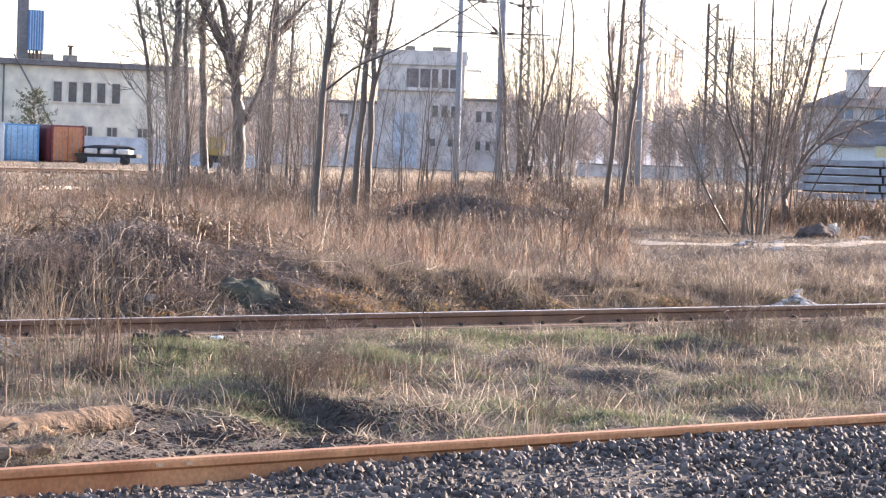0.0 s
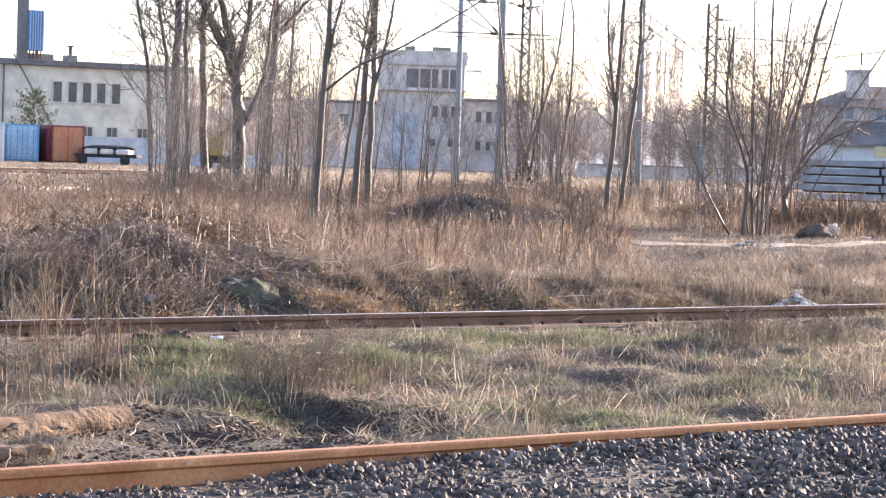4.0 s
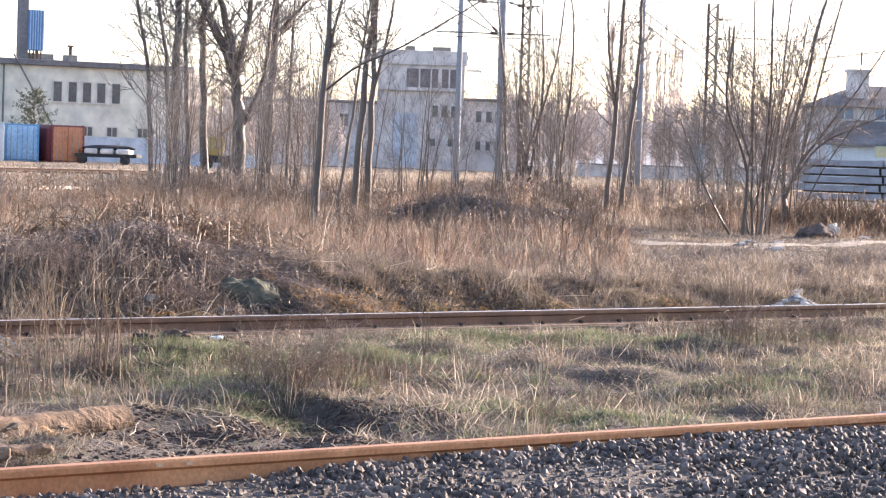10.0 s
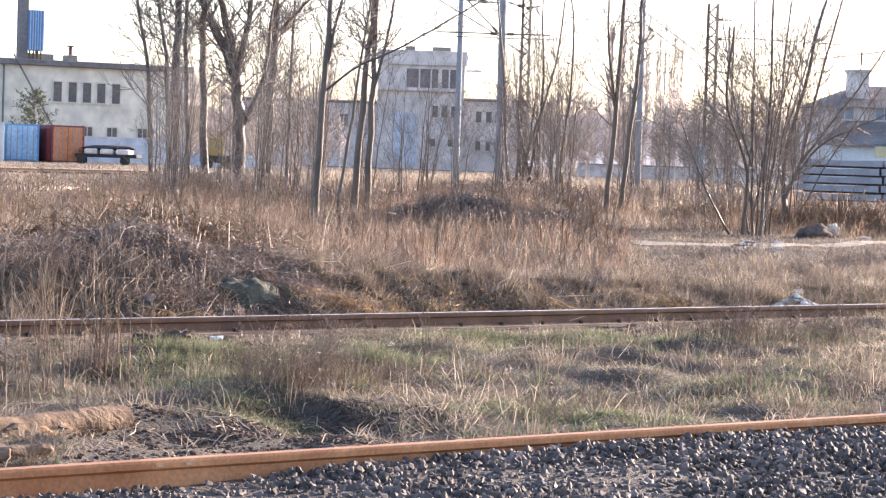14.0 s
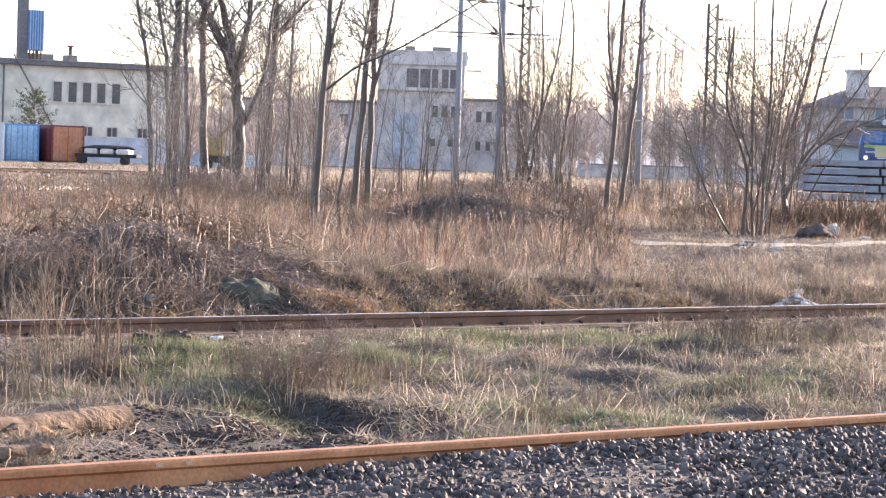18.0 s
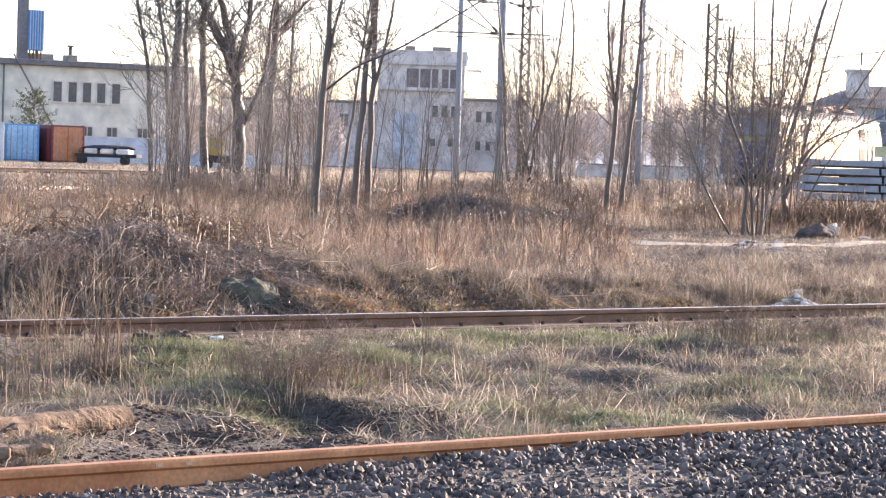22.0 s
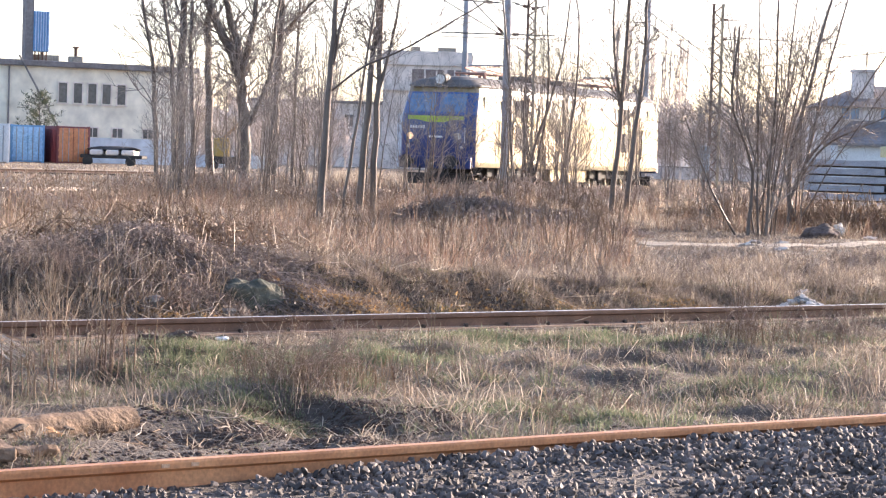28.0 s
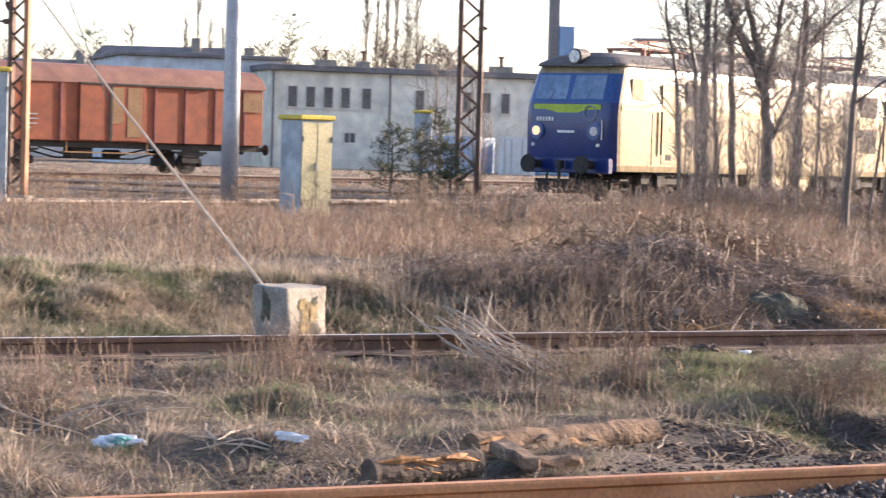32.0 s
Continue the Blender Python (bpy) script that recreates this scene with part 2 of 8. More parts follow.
M_ROOF = mat("roof_felt", (0.17, 0.155, 0.15), (0.26, 0.24, 0.235), 0.6, 0.9, 0, 0.3, 5, 0.01)
M_CBLUE = mat("container_blue", (0.08, 0.24, 0.48), (0.16, 0.36, 0.6), 0.9, 0.55, 0, 0.1, 8, 0.003, 0.8)
M_CDOOR = mat("container_door_blue", (0.22, 0.42, 0.66), (0.34, 0.55, 0.76), 0.9, 0.55, 0, 0.1, 8, 0.003)
M_CPALE = mat("container_pale_blue", (0.42, 0.55, 0.72), (0.5, 0.62, 0.78), 0.9, 0.55, 0, 0.1, 8, 0.003)
# Red container: dark red paints its shaded side, orange its sunlit door end.
M_CRED = mat("container_dark_red", (0.17, 0.04, 0.045), (0.24, 0.06, 0.06), 0.9, 0.55, 0, 0.1, 8, 0.003)
M_CREDLIT = mat("container_red_sunlit", (0.6, 0.22, 0.09), (0.7, 0.3, 0.14), 0.9, 0.55, 0, 0.1, 8, 0.003)
M_PLASTIC = mat("white_plastic", (0.62, 0.66, 0.68), (0.78, 0.8, 0.8), 9, 0.4, 0, 0.3, 30, 0.01)
M_TEAL = mat("teal_print", (0.08, 0.3, 0.28), (0.14, 0.4, 0.36), 9, 0.4, 0, 0.2, 30, 0.01)


# ---- mesh helpers ----
def mesh_np(name, v, quads=(), tris=(), material=None, smooth=False):
    me = bpy.data.meshes.new(name)
    v = np.asarray(v, dtype=np.float32).reshape(-1, 3)
    quads = np.asarray(quads, dtype=np.int32).reshape(-1, 4)
    tris = np.asarray(tris, dtype=np.int32).reshape(-1, 3)
    nq, nt = len(quads), len(tris)
    me.vertices.add(len(v))
    me.vertices.foreach_set("co", v.ravel())
    me.loops.add(nq * 4 + nt * 3)
    me.loops.foreach_set("vertex_index", np.concatenate([quads.ravel(), tris.ravel()]).astype(np.int32))
    me.polygons.add(nq + nt)
    starts = np.concatenate([np.arange(nq) * 4, nq * 4 + np.arange(nt) * 3]).astype(np.int32)
    me.polygons.foreach_set("loop_start", starts)
    me.polygons.foreach_set("use_smooth", np.full(nq + nt, smooth))
    me.update(calc_edges=True)
    if material:
        me.materials.append(material)
    return me


class Acc:
    """Gathers tubes and faces, and makes one mesh of them."""

    def __init__(self):
        self.v, self.q, self.t, self.n, self.pend = [], [], [], 0, {}

    def add(self, v, q=None, t=None):
        self.v.append(np.asarray(v, dtype=np.float64))
        if q is not None and len(q):
            self.q.append(np.asarray(q) + self.n)
        if t is not None and len(t):
            self.t.append(np.asarray(t) + self.n)
        self.n += len(v)

    def tube(self, pts, radii, sides=5, cap=False):
        pts = np.asarray(pts, dtype=np.float64)
        radii = np.broadcast_to(np.asarray(radii, dtype=np.float64), (len(pts),))
        tan = np.gradient(pts, axis=0)
        tan /= np.linalg.norm(tan, axis=1)[:, None] + 1e-9
        ref = np.array([0.0, 1.0, 0.0]) if abs(tan[0][1]) < 0.8 else np.array([1.0, 0.0, 0.0])
        a = np.cross(tan, ref)
        a /= np.linalg.norm(a, axis=1)[:, None] + 1e-9
        b = np.cross(tan, a)
        ang = np.arange(sides) * 2 * np.pi / sides
        ring = a[:, None, :] * np.cos(ang)[None, :, None] + b[:, None, :] * np.sin(ang)[None, :, None]
        v = (pts[:, None, :] + ring * radii[:, None, None]).reshape(-1, 3)
        i, j = np.meshgrid(np.arange(len(pts) - 1), np.arange(sides), indexing="ij")
        k = (j + 1) % sides
        q = np.stack([i * sides + j, i * sides + k, (i + 1) * sides + k, (i + 1) * sides + j], -1).reshape(-1, 4)
        t = None
        if cap:
            m = len(v)
            v = np.vstack([v, pts[:1], pts[-1:]])
            e = (len(pts) - 1) * sides
            t = [(m, (s + 1) % sides, s) for s in range(sides)] + [(m + 1, e + s, e + (s + 1) % sides) for s in range(sides)]
        self.add(v, q, t)

    def later(self, pts, radii):
        """A three-sided tube, made together with all others of as many points."""
        self.pend.setdefault(len(pts), []).append((pts, radii))

    def flush(self):
        for n, items in self.pend.items():
            p = np.array([a for a, _ in items], dtype=np.float64)
            r = np.array([b for _, b in items], dtype=np.float64)
            tan = np.gradient(p, axis=1)
            tan /= np.linalg.norm(tan, axis=2)[..., None] + 1e-9
            ref = np.where(np.abs(tan[:, :1, 1:2]) < 0.8, np.array([0.0, 1.0, 0.0]), np.array([1.0, 0.0, 0.0]))
            a = np.cross(tan, np.broadcast_to(ref, tan.shape))
            a /= np.linalg.norm(a, axis=2)[..., None] + 1e-9
            b = np.cross(tan, a)
            ang = np.arange(3) * 2 * np.pi / 3
            v = p[:, :, None] + (a[:, :, None] * np.cos(ang)[:, None] + b[:, :, None] * np.sin(ang)[:, None]) * r[:, :, None, None]
            i, j = np.meshgrid(np.arange(n - 1), np.arange(3), indexing="ij")
            k = (j + 1) % 3
            q = np.stack([i * 3 + j, i * 3 + k, (i + 1) * 3 + k, (i + 1) * 3 + j], -1).reshape(-1, 4)
            q = (q[None] + (np.arange(len(p)) * n * 3)[:, None, None]).reshape(-1, 4)
            self.add(v.reshape(-1, 3), q)
        self.pend = {}

    def mesh(self, name, material, smooth=False):
        self.flush()
        return mesh_np(name, np.vstack(self.v), np.vstack(self.q) if self.q else (), np.vstack(self.t) if self.t else (), material, smooth)


def part(name, shape, material, parent, label=""):
    """One mesh object under a thing; shape is a bmesh, a mesh or an Acc."""
    if isinstance(shape, Acc):
        me = shape.mesh(name, material)
    elif isinstance(shape, bmesh.types.BMesh):
        me = bpy.data.meshes.new(name)
        shape.to_mesh(me)
        shape.free()
        me.materials.append(material)
    else:
        me = shape
    ob = new(name, me)
    ob.parent = parent
    if label:
        ob["label"] = label
    return ob


def thing(name, m, label, category, group="", kind=""):
    ob = new(name)
    ob.empty_display_size = 0.2
    ob.matrix_basis = m
    return tagged(ob, label, category, group, kind)


def boxes(*specs, bevel=0.0, seg=1):
    """A bmesh of boxes, each (x0, y0, z0, x1, y1, z1)."""
    bm = bmesh.new()
    for x0, y0, z0, x1, y1, z1 in specs:
        r = bmesh.ops.create_cube(bm, size=1.0)
        bmesh.ops.scale(bm, vec=(x1 - x0, y1 - y0, z1 - z0), verts=r["verts"])
        bmesh.ops.translate(bm, vec=((x0 + x1) / 2, (y0 + y1) / 2, (z0 + z1) / 2), verts=r["verts"])
    if bevel:
        bmesh.ops.bevel(bm, geom=list(bm.edges), offset=bevel, segments=seg, affect="EDGES", profile=0.6)
    return bm


def disc(centre, axis, radius, length, sides=18, bevel=0.0):
    """A bmesh cylinder whose middle is at centre, along axis."""
    bm = bmesh.new()
    bmesh.ops.create_cone(bm, cap_ends=True, segments=sides, radius1=radius, radius2=radius, depth=length)
    if bevel:
        bmesh.ops.bevel(bm, geom=[e for e in bm.edges if abs(e.verts[0].co.z - e.verts[1].co.z) < 1e-6], offset=bevel, segments=2, affect="EDGES")
    q = Vector(axis).to_track_quat("Z", "Y").to_matrix().to_4x4()
    bmesh.ops.transform(bm, matrix=Matrix.Translation(centre) @ q, verts=bm.verts)
    return bm


def rods(lines, radius, sides=6):
    a = Acc()
    for p0, p1 in lines:
        a.tube([p0, p1], radius, sides, True)
    return a


def blob(radius, seed, flat=(1, 1, 1), rough=0.25, sub=2):
    """A bmesh lump, for stones and heaps."""
    bm = bmesh.new()
    bmesh.ops.create_icosphere(bm, subdivisions=sub, radius=radius)
    for v in bm.verts:
        d = 1 + rough * noise.noise(v.co / radius * 1.3 + Vector((seed * 7.1, seed * 3.3, 0))) + 0.5 * rough * noise.noise(v.co / radius * 3.1 + Vector((0, seed * 5.7, 0)))
        v.co = Vector((v.co.x * flat[0], v.co.y * flat[1], v.co.z * flat[2])) * d
    return bm


RNG = np.random.default_rng(7)
_LATTICE = np.random.default_rng(3).random((256, 256))


def value_noise(x, y, scale):
    """Smooth noise from 0 to 1; scale is the size of its lumps in metres."""
    u, v = np.asarray(x) / scale + 1000.0, np.asarray(y) / scale + 1000.0
    i, j = np.floor(u).astype(int), np.floor(v).astype(int)
    fu, fv = u - i, v - j
    fu, fv = fu * fu * (3 - 2 * fu), fv * fv * (3 - 2 * fv)
    g = lambda a, b: _LATTICE[a % 256, b % 256]
    return (g(i, j) * (1 - fu) + g(i + 1, j) * fu) * (1 - fv) + (g(i, j + 1) * (1 - fu) + g(i + 1, j + 1) * fu) * fv


def smooth(a, b, v):
    t = np.clip((np.asarray(v) - a) / (b - a), 0, 1)
    return t * t * (3 - 2 * t)


# ---- the plan: the two near tracks run along ALONG; the yard tracks along YARD ----
ALONG, ACROSS = np.array([0.7615, 0.648]), np.array([-0.648, 0.7615])
RAIL_NEAR, RAIL_MID = 9.46, 17.38
YARD = np.array([0.425, 0.905])
LOCO_AT, LOCO_SPEED = np.array([1.0, 91.0]), 6.6


def pq(x, y):
    return x * ALONG[0] + y * ALONG[1], x * ACROSS[0] + y * ACROSS[1]


def xy(p, q):
    return p * ALONG[0] + q * ACROSS[0], p * ALONG[1] + q * ACROSS[1]


def scarp(x, y):
    """Along and across the little earth scarp dug beside the near rail."""
    return (x + 0.77) * 0.357 - (y - 15.89) * 0.934, (x + 0.77) * 0.934 + (y - 15.89) * 0.357


def ground_z(x, y):
    x, y = np.asarray(x, dtype=float), np.asarray(y, dtype=float)
    p, q = pq(x, y)
    rough_n = value_noise(x, y, 0.7) - 0.5
    fine_n = value_noise(x, y, 0.25) - 0.5
    z = -0.15 + 0.075 * smooth(5.0, 9.0, p) + 0 * x
    mid = -0.21 + 0.07 * smooth(8, 11, p) + 0.15 * rough_n + 0.09 * (value_noise(x + 40, y, 1.7) - 0.5) + 0.07 * fine_n - 0.03 * smooth(8.5, 7.0, p) * smooth(11.3, 10.6, q)
    u, w = scarp(x, y)
    wall = smooth(0.04, -0.1, w) * smooth(-1.0, -0.25, w) * smooth(-0.15, 0.35, u) * smooth(2.0, 1.3, u)
    mid = mid - 0.1 * wall + 0.04 * np.exp(-(((w - 0.25) / 0.35) ** 2 + ((u - 0.35) / 0.8) ** 2))
    mid = mid + 0.15 * np.exp(-(((x + 1.35) / 0.5) ** 2 + ((y - 15.9) / 0.6) ** 2))
    mid = mid + 0.03 * np.exp(-(((x + 1.9) / 0.5) ** 2 + ((y - 18.0) / 0.7) ** 2)) + 0.1 * np.exp(-(((x - 2.1) / 0.9) ** 2 + ((y - 20.2) / 0.6) ** 2))
    z = z + (mid - z) * smooth(9.52, 10.1, q)
    z = z + (-0.172 + 0.02 * fine_n - z) * smooth(16.2, 17.0, q)
    shift = 1.0 * smooth(10.5, 8.5, p) + (0.5 * (value_noise(p, 3.3 + 0 * p, 0.9) - 0.5) + 0.3 * (value_noise(p, 8.8 + 0 * p, 0.35) - 0.5)) * smooth(9, 12, p) * smooth(26, 20, p)
    bank = np.interp(p, (0, 5, 7.5, 10.5, 12.8, 14.2, 16, 19.5, 23, 60), (0.3, 0.34, 0.31, 0.14, 0.28, 0.26, 0.24, 0.08, 0.03, 0.03))
    bank = bank + (0.16 * rough_n + 0.1 * fine_n) * smooth(24, 12, p) + 0.05 * fine_n
    z = z + (bank - z) * smooth(17.95 - 0.35 * smooth(10, 8, p), 19.45 + 0.35 * smooth(10, 8, p), q - shift)
    z = z + 0.16 * np.exp(-(((p - 12.9) / 1.6) ** 2 + ((q - 20.0) / 0.9) ** 2))
    flat = np.where(x > 2.5, 0.12, np.where((x < -8) & (y > 42), 0.14, 0.22)) + 0.1 * (value_noise(x, y, 2.5) - 0.5) + 0.05 * rough_n
    z = z + (flat - z) * smooth(20.2, 27, q)
    z = z + 0.15 * np.exp(-(((x - 0.3) / 0.9) ** 2 + ((y - 42) / 0.9) ** 2)) + 0.1 * np.exp(-(((x - 1.9) / 0.8) ** 2 + ((y - 42.6) / 0.9) ** 2))
    along = (x - LOCO_AT[0]) * -YARD[1] + (y - LOCO_AT[1]) * YARD[0]
    yard = np.where(x < -14, 0.08, 0.02)
    z = z + (yard - z) * np.maximum(smooth(66, 80, y), smooth(6, 3, np.abs(along + 0.7)) * smooth(40, 50, y))
    return z


def gz(x, y):
    return float(ground_z(x, y))


# ---- the ground: one sheet out to the horizon ----
def lines(fine0, fine1, step, far0, far1, grow=1.22):
    a = list(np.arange(fine0, fine1 + 1e-6, step))
    s = step
    while a[-1] < far1:
        s *= grow
        a.append(a[-1] + s)
    s, lo = step, [a[0]]
    while lo[-1] > far0:
        s *= grow
        lo.append(lo[-1] - s)
    return np.array(lo[:0:-1] + a)


near_x, near_y = lines(-6, 4, 0.06, -16, 12, 1.03), np.arange(12.0, 28, 0.06)
gx = np.unique(np.round(np.concatenate([lines(-17.5, -17.1, 0.2, -2600, -17), near_x, lines(13.2, 13.6, 0.2, 13.3, 2600)]), 3))
gy = np.unique(np.round(np.concatenate([lines(5, 11.9, 0.14, -2600, 11), near_y, lines(28, 50, 0.14, 28.1, 3600)]), 3))
X, Y = np.meshgrid(gx, gy)
nx, ny = len(gx), len(gy)
i, j = np.meshgrid(np.arange(ny - 1), np.arange(nx - 1), indexing="ij")
quads = np.stack([i * nx + j, i * nx + j + 1, (i + 1) * nx + j + 1, (i + 1) * nx + j], -1).reshape(-1, 4)
ground = new("ground", mesh_np("ground", np.stack([X, Y, ground_z(X, Y)], -1).reshape(-1, 3), quads, (), M_GROUND, True))
tagged(ground, "rough brown earth with dead grass litter beside railway tracks", "ground", kind="structure")


# ---- rails ----
RAIL_SECTION = ((-0.033, 0.0), (-0.035, -0.012), (-0.034, -0.038), (-0.008, -0.052), (-0.007, -0.12), (-0.062, -0.137), (-0.062, -0.149),
                (0.062, -0.149), (0.062, -0.137), (0.007, -0.12), (0.008, -0.052), (0.034, -0.038), (0.035, -0.012), (0.033, 0.0))


def rail_mesh(name, x0, y0, x1, y1, z, material, step=0.5, sway=0.0, top=None, foot=None, head=None):
    """A flat-bottomed rail from one point to another, with a little sway."""
    length = math.hypot(x1 - x0, y1 - y0)
    n = max(2, int(length / step))
    s = np.linspace(0, length, n + 1)
    d = np.array([(x1 - x0) / length, (y1 - y0) / length])
    nrm = np.array([-d[1], d[0]])
    w = sway * (np.sin(s * 0.21) + 0.5 * np.sin(s * 0.47 + 1))
    sec = np.array(RAIL_SECTION)
    k = len(sec)
    cx, cy = x0 + d[0] * s + nrm[0] * w, y0 + d[1] * s + nrm[1] * w
    v = np.zeros((n + 1, k, 3))
    v[:, :, 0] = cx[:, None] + nrm[0] * sec[None, :, 0]
    v[:, :, 1] = cy[:, None] + nrm[1] * sec[None, :, 0]
    v[:, :, 2] = z + sec[None, :, 1]
    a, b = np.meshgrid(np.arange(n), np.arange(k), indexing="ij")
    c = (b + 1) % k
    q = np.stack([a * k + b, (a + 1) * k + b, (a + 1) * k + c, a * k + c], -1).reshape(-1, 4)
    me = mesh_np(name, v.reshape(-1, 3), q, (), material)
    if top:
        me.materials.append(top)
        idx = np.zeros(len(q), dtype=np.int32)
        idx[(b == k - 1).ravel()] = 1
        if foot:
            me.materials.append(foot)
            idx[((b == 4) | (b == 5)).ravel()] = 2
        if head:
            me.materials.append(head)
            idx[((b < 2) | (b == 11) | (b == 12)).ravel()] = len(me.materials) - 1
        me.polygons.foreach_set("material_index", idx)
    return me


def straight_rail(label, q, p0, p1, material, top, foot=None):
    a, b = xy(p0, q), xy(p1, q)
    t = thing("rail", Matrix(), label, "rail", "rails")
    part("rail_bar", rail_mesh("rail_bar", *a, *b, 0.0, material, sway=0.008, top=top, foot=foot), material, t)
    return t


near_rail = straight_rail("rust-orange steel rail bedded in dark ballast", RAIL_NEAR, -4, 60, M_RUST, M_RUST)
mid_rail = straight_rail("brown rail with a worn bright head in weeds", RAIL_MID, -6, 90, M_RUSTDARK, M_POLISH, M_FOOTLIT)
for s_ in (6.4, 6.56):
    mk = part("paint_mark", boxes((-0.022, -0.0362, -0.03, 0.022, -0.034, -0.013)), M_DAB, near_rail, "pale paint dab")
    mk.matrix_basis = pose(*xy(s_, RAIL_NEAR), 0.0, 0, 0, math.degrees(math.atan2(ALONG[1], ALONG[0])))
clip = boxes((-0.02, -0.05, -0.14, 0.02, -0.012, -0.098), bevel=0.008)
clip_me = bpy.data.meshes.new("rail_clip")
clip.to_mesh(clip_me)
clip.free()
clip_me.materials.append(M_GRILLE)
for k in range(44):
    c = new("rail_clip", clip_me)
    c.parent = mid_rail
    c.matrix_basis = pose(*xy(4 + k * 0.5, RAIL_MID), 0.0, 0, 0, math.degrees(math.atan2(ALONG[1], ALONG[0])))


# ---- the yard tracks ----
def yard_track(label, a, b, z):
    a, b = np.array(a), np.array(b)
    d = (b - a) / np.linalg.norm(b - a)
    n = np.array([-d[1], d[0]]) * 0.7525
    t = thing("railway_track", Matrix(), label, "track", "yard tracks")
    for s in (1, -1):
        part("rail_bar", rail_mesh("rail_bar", *(a + n * s), *(b + n * s), z, M_RUSTDARK, 2.0, 0, M_POLISH, None, M_RAILGLINT), M_RUSTDARK, t)
    sl = boxes((-0.13, -1.3, -0.36, 0.13, 1.3, -0.165), bevel=0.02)
    me = bpy.data.meshes.new("sleeper")
    sl.to_mesh(me)
    sl.free()
    me.materials.append(M_DARKWOOD)
    for k in range(int(np.linalg.norm(b - a) / 1.3)):
        o = new("sleeper", me)
        o.parent = t
        c = a + d * (0.6 + k * 1.3)
        o.matrix_basis = pose(c[0], c[1], z, 0, 0, math.degrees(math.atan2(d[1], d[0])))
    return t


LEFT_SIDE = np.array([0.905, -0.425])
centre = LOCO_AT - 1.5 * LEFT_SIDE
yard_track("yard track curving in behind trees, rusty rails on sleepers", centre - YARD * 52, centre + YARD * 210, 0.2)
yard_track("rusty yard track in dry grass beyond the bushes", (-44, 66.5), (-11.5, 66.0), 0.2)
yard_track("rusty yard track with worn rails in brown weeds", (-46, 80.5), (-14, 78.0), 0.2)
WAGON_DIR = np.array([0.64, 0.768])
WAGON_END = np.array([-28.4, 99.0])
WAGON_MID = WAGON_END + 1.4 * np.array([-0.768, 0.64])
yard_track("siding track under the parked goods wagon", WAGON_MID - WAGON_DIR * 34, WAGON_MID + WAGON_DIR * 30, 0.3)


# ---- the electric locomotive ----
def outline(half, back, front_x, rear_x, radius, n=5):
    """Half of a rounded plan, from the middle of the front round to the middle of the rear (left side)."""
    pts = [(front_x, 0.0), (front_x, half * 0.45)]
    for k in range(n + 1):
        a = k / n * math.pi / 2
        pts.append((front_x - radius + radius * math.cos(a), half - radius + radius * math.sin(a)))
    for s in (0.2, 0.4, 0.6, 0.8):
        pts.append((front_x + (rear_x - front_x) * s, half))
    for k in range(n + 1):
        a = math.pi / 2 + k / n * math.pi / 2
        pts.append((rear_x + radius + radius * math.cos(a), half - radius + radius * math.sin(a)))
    pts += [(rear_x, half * 0.45), (rear_x, 0.0)]
    return pts


